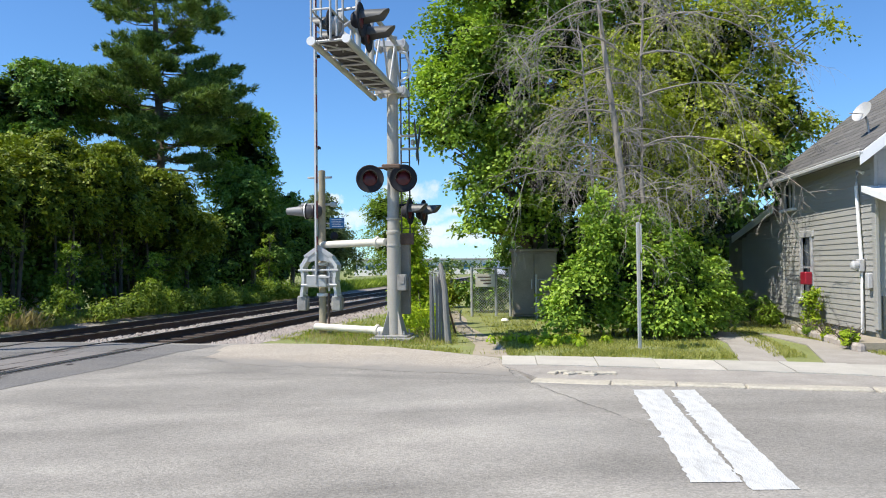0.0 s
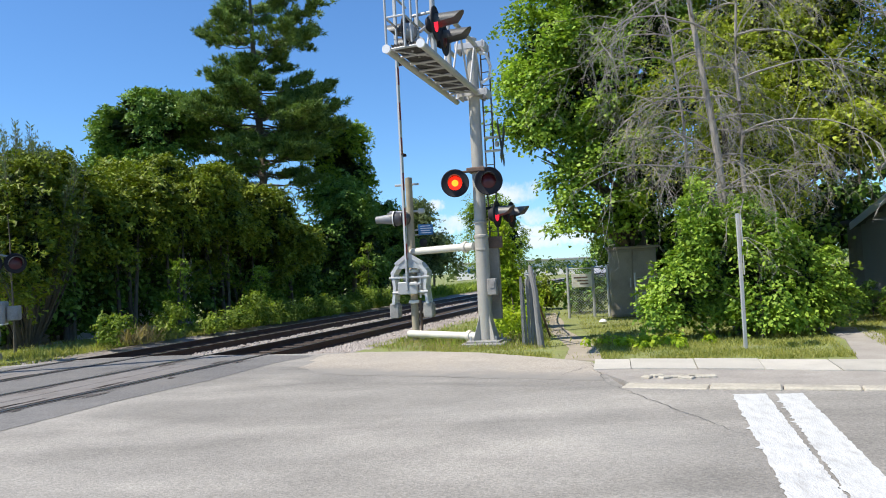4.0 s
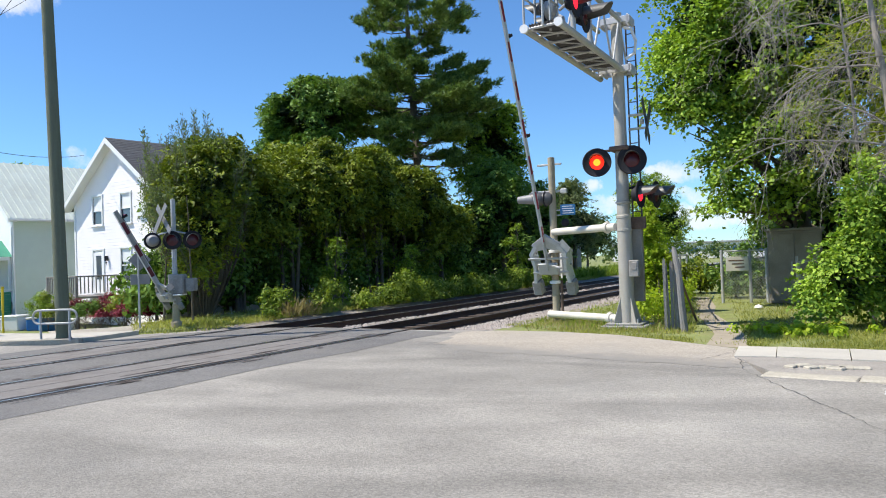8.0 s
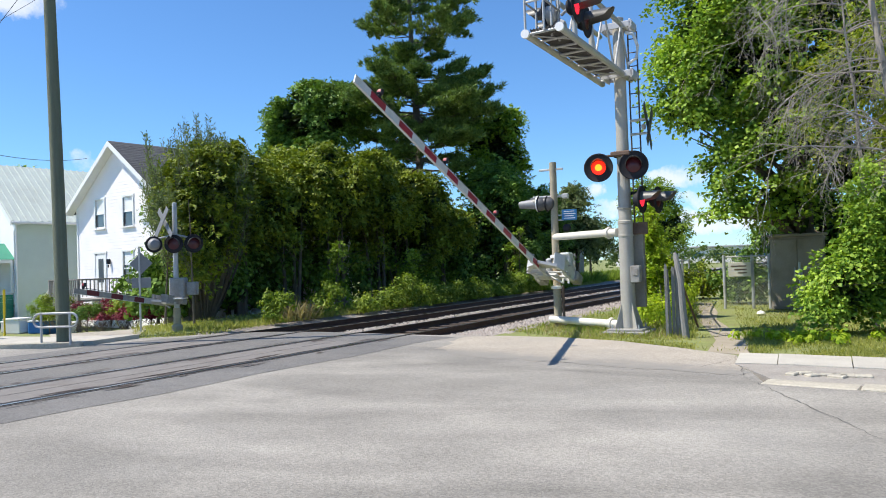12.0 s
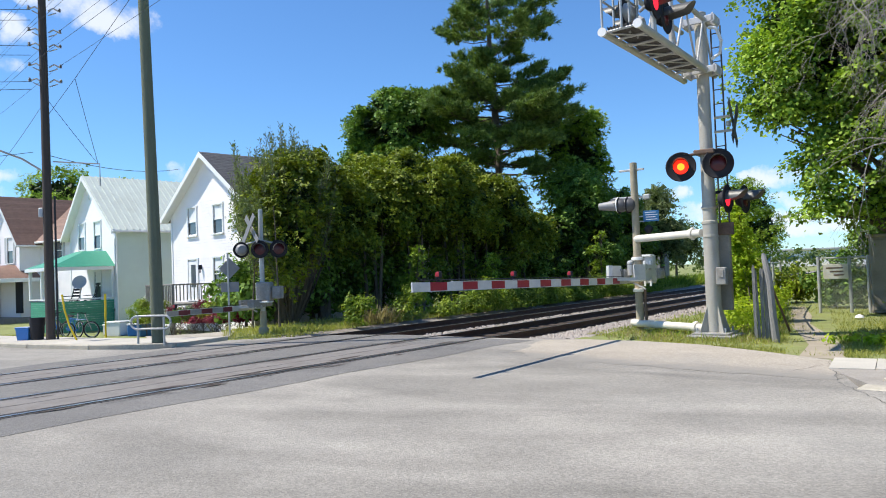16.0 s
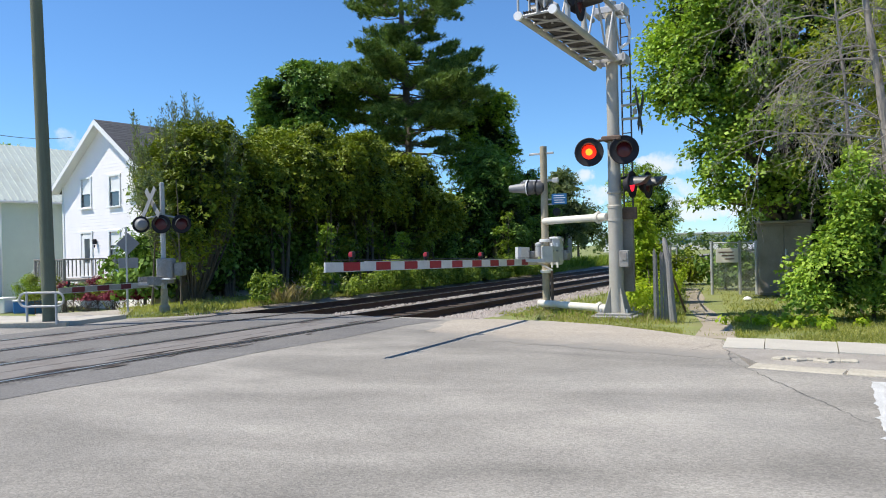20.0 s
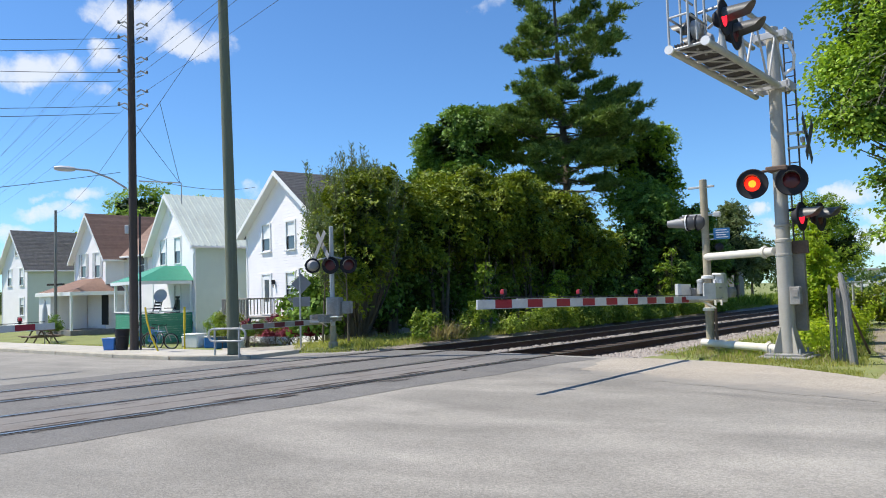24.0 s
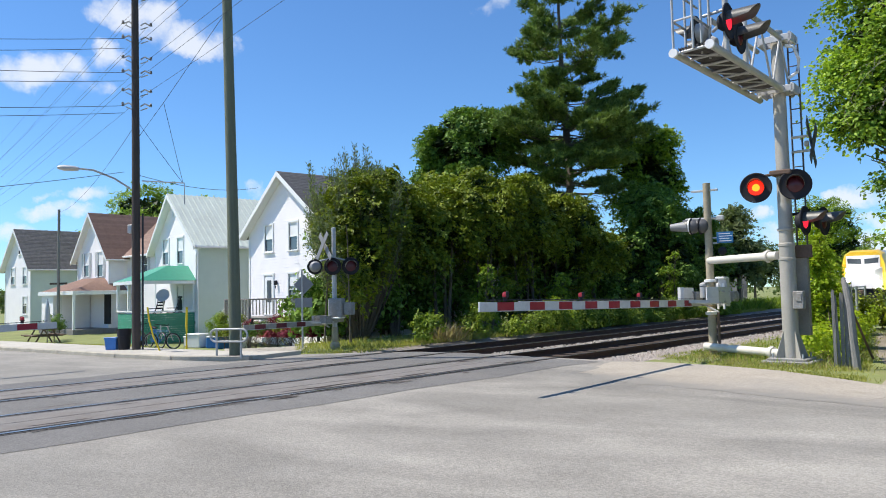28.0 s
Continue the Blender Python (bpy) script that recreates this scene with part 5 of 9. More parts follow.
    part("cross_shaft", Geo().cyl((0.0, -0.4 * k, 0.02), (0.0, 0.5 * k, 0.02), 0.035, n=12), M["galv"], ga)
    part("strut", Geo().box((0.2 * k, 0.2 * k, -0.1 * k), (0.05, 0.46 * k, 0.04), bevel=0.008, m=Matrix.Rotation(radians(-28), 4, "X")), M["galv"], ga)
    return ga


ARM_LAMP = glow_mat("lit_arm_lamp", (1.0, 0.03, 0.06), 0.10, (0.22, 0.01, 0.02))
GATE_AT = (-3.05, 17.95, 1.15)
near_gate = gate(GATE_AT, ARM_RZ, 8.5, (7.85, 5.6, 3.35), "crossing barriers")
mech = thing("gate_mechanism", "grey enamel barrier drive box on the gate post", "barrier drive")
mm = pose(GX, GY, 1.32, 0, 0, ARM_RZ)
part("drive_box", Geo().box((-0.2, 0.0, 0.05), (0.28, 0.34, 0.62), bevel=0.03).box((-0.02, 0.3, 0.08), (0.22, 0.2, 0.66), bevel=0.02), M["grey_box"], mech, "grey drive box", mm)
part("cover", Geo().box((0.08, 0.29, 0.4), (0.26, 0.22, 0.05), bevel=0.012), M["white_paint"], mech, "pale hinged lid", mm)
part("bracket", Geo().box((0.11, 0.34, -0.02), (0.03, 0.05, 0.6), bevel=0.01).box((0.11, 0.2, -0.02), (0.03, 0.05, 0.6), bevel=0.01), M["white_paint"], mech, "", mm)
part("gear_case", Geo().cyl((0.0, -0.17, -0.05), (0.0, -0.17, 0.2), 0.085, n=14).lathe([(0.05, 0.2), (0.09, 0.22), (0.09, 0.27), (0.05, 0.3), (0, 0.31)], 14, Matrix.Translation((0, -0.17, 0))), M["galv"], mech, "dull grey gear case", mm)
for z in (-0.45, 0.3):
    part("clamp", Geo().lathe([(0.1, 0), (0.14, 0.01), (0.14, 0.07), (0.1, 0.08)], 16, Matrix.Translation((0, 0, z))), M["white_paint"], mech, "", mm)

# ---- far gate across the tracks ----
FX, FY = -13.3, 17.0
fp = thing("gate_post", "silver gate post with crossbuck and three signal lights", "gate post", pose(FX, FY, 0))
part("post", Geo().lathe([(0.075, -0.1), (0.07, 1.0), (0.062, 3.5), (0.0, 3.52)], 16), M["galv"], fp)
part("foot", Geo().lathe([(0.15, -0.15), (0.145, 0.1), (0.10, 0.16), (0.095, 0.6)], 12), M["post"], fp)
for s in (-1, 1):
    part("crossbuck_board", Geo().box((0, 0.05 * s, 0), (1.05, 0.02, 0.17), bevel=0.004, m=Matrix.Rotation(radians(45 * s), 4, "Y")), M["sign_back"], fp, "grey back of a crossbuck board", aim((-0.22, -0.2, 2.95), Vector((-0.4, -0.92, 0)).normalized()))
flasher((-0.42, -0.36, 2.36), (-0.75, 0.66, 0), fp, True, r=0.22, back="sign_back", flash=False)
flasher((0.03, -0.1, 2.36), (0.45, -0.9, 0), fp, True, r=0.25, flash=False)
flasher((0.42, 0.25, 2.36), (0.75, -0.66, 0), fp, False, r=0.25, flash=False)
part("light_bracket", Geo().tube([(-0.42, -0.3, 2.5), (0, -0.02, 2.62), (0.42, 0.3, 2.5)], 0.025, 8), M["galv"], fp)
part("drive_box", Geo().box((0.08, 0.0, 1.15), (0.42, 0.36, 0.55), 20, 0.03).box((0.38, 0.2, 1.12), (0.26, 0.3, 0.36), 20, 0.02), M["weight"], fp, "weathered grey drive box")
part("box_lid", Geo().box((-0.02, -0.05, 0.86), (0.6, 0.42, 0.04), 20, 0.01), M["white_paint"], fp)
for k in range(6):
    part("step", Geo().cyl((-0.14, 0.03, 1.6 + k * 0.14), (0.0, 0.0, 1.6 + k * 0.14), 0.012, n=6), M["galv"], fp)
FAR_AT = (-13.48, 16.85, 0.72)
# dark coats: the shade on this backlit arm is put into its colours
far_gate = gate(FAR_AT, ARM_RZ, 2.85, (2.6,), "crossing barriers", 0.6, red=3, coats=("red_shade", "weight"))

# third gate, at the road's other side
LEFT_AT = (-15.95, 1.6, 0.86)
left_gate = gate(LEFT_AT, 82.0, 8.0, (7.3, 5.2, 3.2), "crossing barriers")
lg = thing("gate_post", "silver gate post with barrier drive", "gate post", pose(-16.1, 1.1, 0))
part("post", Geo().lathe([(0.09, -0.1), (0.085, 3.9), (0.0, 3.92)], 16), M["galv"], lg)
part("drive_box", Geo().box((0.02, 0.05, 1.12), (0.36, 0.36, 0.55), 0, 0.03), M["grey_box"], lg)
flasher((0.0, -0.2, 2.7), (0, -1, 0), lg, False, flash=False)

# ---- locomotive ----
loco = thing("locomotive", "yellow and white nosed locomotive with bright headlights", "locomotive", pose(0, 0, 0))
# local: x across, -y ahead, z up from the rail head
prof = [(-1.5, 1.0), (-1.5, 3.1), (-1.32, 3.85), (-0.9, 4.15), (0.9, 4.15), (1.32, 3.85), (1.5, 3.1), (1.5, 1.0)]
part("body", Geo().prism([(x, 2.2, z) for x, z in prof], (0, 16, 0)), M["train_grey"], loco, "silver grey body")
nose = Geo()
rings = [(2.2, 1.0, 4.15), (1.2, 1.0, 4.1), (0.75, 0.99, 3.95)]
vs = []
for y, k, top in rings:
    vs += [(x * k, y, 1.0 + (z - 1.0) * (top - 1.0) / 3.15) for x, z in prof]
fs = []
for i in range(2):
    for j in range(8):
        fs.append((i * 8 + j, i * 8 + (j + 1) % 8, (i + 1) * 8 + (j + 1) % 8, (i + 1) * 8 + j))
fs.append(tuple(range(16, 24)))
nose.add(vs, fs)
part("cab", nose, M["train_yellow"], loco, "yellow cab")
# the nose's white paint also carries the headlights' glare
part("nose", Geo().add([(-1.3, 0.75, 1.0), (1.3, 0.75, 1.0), (1.3, 0.75, 2.75), (-1.3, 0.75, 2.75), (-0.95, -0.25, 1.1), (0.95, -0.25, 1.1), (0.9, 0.0, 2.5), (-0.9, 0.0, 2.5)], [(4, 5, 6, 7), (0, 4, 7, 3), (1, 2, 6, 5), (3, 7, 6, 2), (0, 1, 5, 4)]), M["white_paint"], loco, "white sloping nose with headlight glare in its white")
part("face_panel", Geo().box((0, 0.735, 3.0), (2.35, 0.03, 1.35), bevel=0.01), M["white_paint"], loco)
for s in (-1, 1):
    part("windscreen", Geo().add([(s * 0.1, 0.71, 3.0), (s * 1.05, 0.71, 3.08), (s * 1.1, 0.71, 3.48), (s * 0.1, 0.71, 3.4)], [(0, 1, 2, 3) if s > 0 else (3, 2, 1, 0)]), M["pane"], loco, "dark windscreen")
    # headlights made oversize, their glare put into the shape
    h = part("headlight", Geo().lathe([(0.0, 0.06), (0.19, 0.04), (0.24, 0.0), (0.24, -0.05)], 16, Matrix.Translation((s * 0.95, -0.1, 1.62)) @ TURN_X), HEADLIGHT, loco, "bright white headlight")
part("headlight", Geo().lathe([(0.0, 0.06), (0.16, 0.04), (0.2, 0.0), (0.2, -0.05)], 16, Matrix.Translation((0.0, -0.12, 2.35)) @ TURN_X), HEADLIGHT, loco, "bright white headlight")
part("pilot", Geo().prism([(-1.4, -0.1, 0.25), (1.4, -0.1, 0.25), (1.4, 0.6, 0.25), (-1.4, 0.6, 0.25)], (0, 0, 0.75)), M["black"], loco, "black pilot plate")
part("coupler", Geo().box((0, -0.4, 0.85), (0.3, 0.7, 0.25), bevel=0.03), M["rust"], loco)
part("underframe", Geo().box((0, 9.2, 0.85), (2.6, 16.5, 0.35), bevel=0.03), M["black"], loco)
for y in (3.2, 5.6, 12.5, 14.9):
    for s in (-1, 1):
        part("wheel", Geo().cyl((s * 0.68, y, 0.5), (s * 0.81, y, 0.5), 0.5, n=24), M["rail"], loco)
part("stripe", Geo().box((0, 2.23, 2.0), (3.02, 0.5, 1.2)), M["train_yellow"], loco)


# ---- trees, bushes and grass ----
def limbs(base, height, r0, ends, seed, lean=(0, 0)):
    """A tapered, slightly bent trunk and limbs that reach towards the clumps."""
    g = np.random.default_rng(seed)
    b = np.array(base, float)
    pts, rs = [], []
    for i in range(7):
        t = i / 6
        pts.append(b + np.array([lean[0] * t + g.normal(0, 0.05) * height * 0.08 * t, lean[1] * t + g.normal(0, 0.05) * height * 0.08 * t, height * t - 0.1]))
        rs.append(r0 * (1.25 - 0.95 * t) if i else r0 * 1.5)
    trunk = Geo().tube(pts, rs, 10)
    out = Geo()
    for e in ends:
        e = np.array(e, float)
        t = np.clip((e[2] - b[2]) / height * 0.62, 0.2, 0.92)
        s = b + np.array([lean[0] * t, lean[1] * t, height * t])
        mid = s * 0.5 + e * 0.5 + np.array([g.normal(0, 0.15), g.normal(0, 0.15), 0.25])
        out.tube([s, s * 0.72 + mid * 0.28 * 1.0, mid, e], [r0 * 0.36 * (1.1 - t), r0 * 0.3 * (1.1 - t), r0 * 0.2 * (1.1 - t), 0.012], 6)
    return trunk, out


def tree(name, label, category, base, height, r0, blobs, count, leaf, material, seed, aspect=0.62, shell=0.4, bark="bark", lean=(0, 0), droop=0.25, group=""):
    t = thing(name, label, category, pose(*base), group)
    off = np.array(base)
    loc = [(np.array(c) - off, r) for c, r in blobs]
    tr, lm = limbs((0, 0, 0), height, r0, [c for c, r in loc[::max(1, len(loc) // 22)]], seed, lean)
    part("trunk", tr, M[bark], t)
    part("limb", lm, M[bark], t)
    q = blob_leaves(loc, int(count * 1.3), leaf * 0.82, leaf * 0.82 * aspect, shell, droop)
    q = q[q[:, :, 2].min(axis=1) + base[2] > 0.02]
    # darker leaves inside paint in the crown's own shade
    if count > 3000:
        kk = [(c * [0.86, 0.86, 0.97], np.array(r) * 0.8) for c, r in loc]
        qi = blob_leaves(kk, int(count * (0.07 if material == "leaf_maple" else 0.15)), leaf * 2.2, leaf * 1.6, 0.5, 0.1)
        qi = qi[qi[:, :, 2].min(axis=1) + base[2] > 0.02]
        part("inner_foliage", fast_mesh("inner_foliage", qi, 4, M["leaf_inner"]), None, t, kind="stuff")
    part("crown", fast_mesh("crown", q, 4, M[material]), None, t, kind="stuff")
    return t


# row of small trees beside the track: leafy above, open and dark below
row = [(-15.6, 23.4, 5.7, 1.9), (-15.1, 25.4, 6.1, 2.0), (-14.5, 27.9, 6.5, 2.1), (-13.8, 30.4, 6.6, 2.1), (-13.0, 33.0, 6.0, 2.0), (-12.3, 35.4, 4.9, 1.7), (-16.3, 28.5, 7.0, 2.3), (-15.0, 32.4, 6.9, 2.3), (-17.2, 24.6, 6.2, 2.0)]
hg = random.Random(77)
for i, (x, y, h, rr) in enumerate(row):
    lobes = [((x, y, h * 0.66), (rr, rr, h * 0.27), 1.0)]
    for k in range(6):
        a = hg.uniform(0, 6.28)
        lobes.append(((x + math.cos(a) * rr * 0.6, y + math.sin(a) * rr * 0.6, h * hg.uniform(0.62, 0.88)), (rr * 0.42, rr * 0.42, h * 0.12), 1.3))
    # hanging boughs towards the track
    for k in range(2):
        a = hg.uniform(-1.9, 0.4)
        lobes.append(((x + math.cos(a) * rr * 0.75, y + math.sin(a) * rr * 0.75, h * hg.uniform(0.28, 0.45)), (rr * 0.26, rr * 0.26, h * 0.1), 0.4))
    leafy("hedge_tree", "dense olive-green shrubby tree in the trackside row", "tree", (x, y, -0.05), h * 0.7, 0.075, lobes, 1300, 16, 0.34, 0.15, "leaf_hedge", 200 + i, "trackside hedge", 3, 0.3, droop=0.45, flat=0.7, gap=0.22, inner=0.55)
# darker trees behind it, set back
for i, (x, y, h, rr) in enumerate([(-17.0, 22.4, 4.4, 1.6), (-17.3, 26.0, 5.0, 2.0), (-16.7, 30.0, 5.2, 2.0), (-15.3, 33.8, 5.0, 2.1), (-14.2, 37.2, 4.6, 2.1), (-12.6, 39.4, 4.8, 2.0), (-12.0, 44.0, 5.2, 2.2), (-11.0, 50.0, 5.2, 2.2)]):
    bl = clumps((x, y, h * 0.48), (rr, rr, h * 0.5), 20, 0.85, 160 + i, 0.9, 0.35, -0.98)
    tree("hedge_tree", "dark green bushy tree filling the trackside row", "tree", (x, y, -0.05), h * 0.7, 0.1, bl, 4200, 0.25, "leaf_dark", 180 + i, group="trackside hedge")
# shaded undergrowth beneath the row
for i, (x, y, rx, rz) in enumerate([(-16.4, 20.6, 1.2, 1.3), (-16.2, 22.6, 1.4, 1.6), (-15.8, 24.8, 1.5, 1.8), (-15.2, 27.2, 1.6, 1.9), (-14.5, 29.7, 1.6, 1.9), (-13.7, 32.3, 1.6, 1.9), (-12.9, 34.9, 1.6, 1.8), (-12.2, 37.3, 1.6, 1.8)]):
    x -= 0.7
    bl = clumps((x, y, rz * 0.75), (rx, rx, rz * 0.9), 15, 0.7, 260 + i, 0.95, 0.3, -0.98)
    tree("undergrowth_bush", "dark shaded undergrowth beneath the trackside trees", "bush", (x, y, -0.05), rz, 0.05, bl, 2600, 0.24, "leaf_dark", 270 + i, group="trackside undergrowth")
# young bright saplings in front of the row
for i, (x, y, h) in enumerate([(-12.35, 24.3, 2.6), (-11.3, 29.2, 2.3), (-8.8, 37.5, 3.6)]):
    lobes = [((x + hg.uniform(-0.2, 0.2), y + hg.uniform(-0.2, 0.2), h * f), (0.3 + 0.1 * h * (1 - f), 0.35, 0.3), 1.0) for f in (0.25, 0.45, 0.65, 0.85)]
    leafy("sapling", "slender bright green sapling before the hedge", "sapling", (x, y, -0.05), h, 0.025, lobes, 110, 14, 0.24, 0.11, "leaf_bush", 230 + i, "trackside saplings", 1, droop=0.4, inner=0.2)

# tall feathery shrub at the row's end, beside the far gate: many upright shoots
def feathery_shrub(base, shoots, seed):
    g = np.random.default_rng(seed)
    t = thing("willow_shrub", "tall grey-green feathery shrub beside the far gate", "shrub", pose(*base))
    wood, lv = Geo(), []
    for k in range(shoots):
        a = g.uniform(0, 6.283)
        top = g.uniform(0.62, 1.0)
        out = g.uniform(0.1, 2.1)
        h = 7.0 * top * (1.03 - 0.07 * out) * (1.0 if math.cos(a) < 0.5 else 0.93)
        p0 = np.array([math.cos(a) * 0.25, math.sin(a) * 0.25, 0.0])
        p2 = np.array([math.cos(a) * out, math.sin(a) * out * 0.9, h])
        p1 = np.array([math.cos(a) * out * 0.75, math.sin(a) * out * 0.7, h * 0.5])
        pts = [p0 * (1 - f) ** 2 + p1 * 2 * f * (1 - f) + p2 * f * f for f in np.linspace(0, 1, 7)]
        wood.tube(pts, [0.03 * (1 - 0.85 * f) for f in np.linspace(0, 1, 7)], 4)
        n = 130
        f = g.uniform(0.5, 1.0, n)
        c = p0 * ((1 - f) ** 2)[:, None] + p1 * (2 * f * (1 - f))[:, None] + p2 * (f * f)[:, None]
        side = g.normal(0, 1, (n, 3)) * [1, 1, 0.5]
        spread = (0.06 + 0.42 * (1 - f) ** 0.8)[:, None] * g.random((n, 1))
        c = c + unit(side) * spread + np.array([0, 0, 1]) * spread * 0.7
        d = unit(unit(side) * 0.6 + np.array([0, 0, 0.8]) + g.normal(0, 0.3, (n, 3)))
        b = unit(np.cross(d, g.normal(0, 1, (n, 3))))
        L = 0.13 * g.uniform(0.6, 1.3, (n, 1))
        lv.append(np.stack([c - b * 0.02, c + b * 0.02 + d * L * 0.3, c + d * L], 1))
    part("shoot", wood, M["bark"], t, kind="stuff")
    part("crown", tri_mesh("crown", np.concatenate(lv), M["leaf_willow"]), None, t, kind="stuff")


feathery_shrub((-15.7, 21.3, -0.05), 300, 31)
lobes = [((-15.6, 21.2, 4.0), (1.5, 1.3, 1.5), 1.0), ((-14.9, 20.2, 2.6), (1.1, 1.0, 1.3), 0.8), ((-15.2, 20.7, 4.2), (1.5, 1.3, 1.5), 1.0), ((-16.2, 22.2, 5.0), (1.5, 1.3, 1.2), 1.0), ((-15.2, 22.6, 5.2), (1.2, 1.2, 0.9), 1.0), ((-14.2, 19.2, 1.6), (0.5, 0.6, 1.0), 0.6)]
leafy("hedge_tree", "dense dark green shrub beside the far gate", "shrub", (-15.7, 21.3, -0.05), 4.6, 0.06, lobes, 1900, 15, 0.32, 0.14, "leaf_hedge", 245, "trackside hedge", 3, 0.35, droop=0.3, gap=0.2)
leafy("climbing_shrub", "sparse pale green shrub behind the far signal", "shrub", (-15.1, 18.6, -0.05), 4.2, 0.03, [((-15.1, 18.6, 3.4), (0.55, 0.5, 0.8), 1.0), ((-14.7, 18.5, 2.2), (0.4, 0.4, 0.6), 0.8)], 150, 14, 0.25, 0.085, "leaf_willow", 246, "", 2, droop=0.3, inner=0.2)

# round broadleaf tree behind the row
lobes = [((-21.3, 38.8, 9.7), (2.6, 2.5, 2.5), 1.0), ((-19.7, 38.6, 10.9), (2.0, 1.8, 1.3), 1.2), ((-22.6, 38.6, 10.2), (1.6, 1.6, 1.6), 1.2), ((-21.0, 38.0, 11.4), (1.6, 1.5, 0.9), 1.2), ((-20.4, 37.6, 8.0), (1.9, 1.6, 1.1), 1.0), ((-23.0, 38.2, 8.2), (1.4, 1.4, 1.2), 1.0), ((-20.4, 38.6, 6.2), (2.6, 2.4, 1.4), 0.8)]
leafy("broadleaf_tree", "dark green rounded broadleaf tree behind the hedge", "tree", (-21.0, 38.9, -0.05), 10.2, 0.26, lobes, 2600, 16, 0.42, 0.2, "leaf_dark", 43, "", 1, 0.22, droop=0.35, gap=0.3, gap_scale=0.6)
# trees crowding the far side of the track beyond the pine
for i, (lobes, base, h, n, mt) in enumerate([
        ([((-13.2, 47.5, 9.2), (2.0, 2.0, 2.0), 1.0), ((-12.0, 47.2, 10.4), (1.4, 1.4, 1.3), 1.0), ((-12.8, 46.8, 7.2), (2.4, 1.8, 1.6), 1.0), ((-11.5, 46.6, 8.2), (1.2, 1.2, 1.2), 1.0), ((-12.6, 46.8, 5.2), (2.2, 1.8, 1.8), 0.9)], (-12.6, 47.6, -0.05), 9.5, 1700, "leaf_bush"),
        ([((-15.6, 47.0, 2.3), (2.8, 1.5, 2.5), 1.0), ((-13.0, 46.0, 2.4), (2.5, 1.5, 2.7), 1.0), ((-18.4, 47.0, 3.0), (2.4, 1.5, 2.6), 1.0)], (-15.4, 47.2, -0.05), 3.6, 1200, "leaf_dark"),
        ([((-10.7, 41.5, 4.2), (1.9, 1.9, 2.6), 1.0), ((-11.2, 42.0, 6.3), (1.6, 1.5, 1.3), 1.0), ((-9.6, 41.0, 3.0), (1.2, 1.2, 1.6), 1.0)], (-10.6, 41.6, -0.05), 5.5, 1100, "leaf_dark"),
        ([((-9.2, 45.5, 3.2), (1.7, 1.7, 2.4), 1.0), ((-9.6, 46.0, 5.2), (1.1, 1.1, 1.1), 1.0)], (-9.3, 45.6, -0.05), 4.4, 700, "leaf_dark"),
        ([((-8.3, 52.0, 3.4), (1.6, 1.6, 2.6), 1.0), ((-8.6, 52.5, 5.6), (1.1, 1.1, 1.2), 1.0)], (-8.4, 52.2, -0.05), 4.6, 700, "leaf_willow"),
        ([((-16.8, 38.0, 2.6), (2.6, 2.2, 2.2), 1.0), ((-14.6, 39.0, 2.0), (2.0, 1.6, 1.8), 1.0)], (-16.2, 38.4, -0.05), 3.6, 900, "leaf_dark"),
        ([((-20.0, 33.0, 4.6), (2.6, 2.4, 3.0), 1.0), ((-22.0, 30.0, 4.0), (2.4, 2.2, 2.6), 1.0)], (-20.4, 32.4, -0.05), 5.6, 1100, "leaf_hedge")]):
    leafy("undergrowth_tree", "green broadleaf tree crowding the trackside", "tree", base, h, 0.14, lobes, n, 16, 0.42, 0.19, mt, 80 + i, "trackside trees", 1, 0.4, droop=0.35, gap=0.18, gap_scale=0.7)


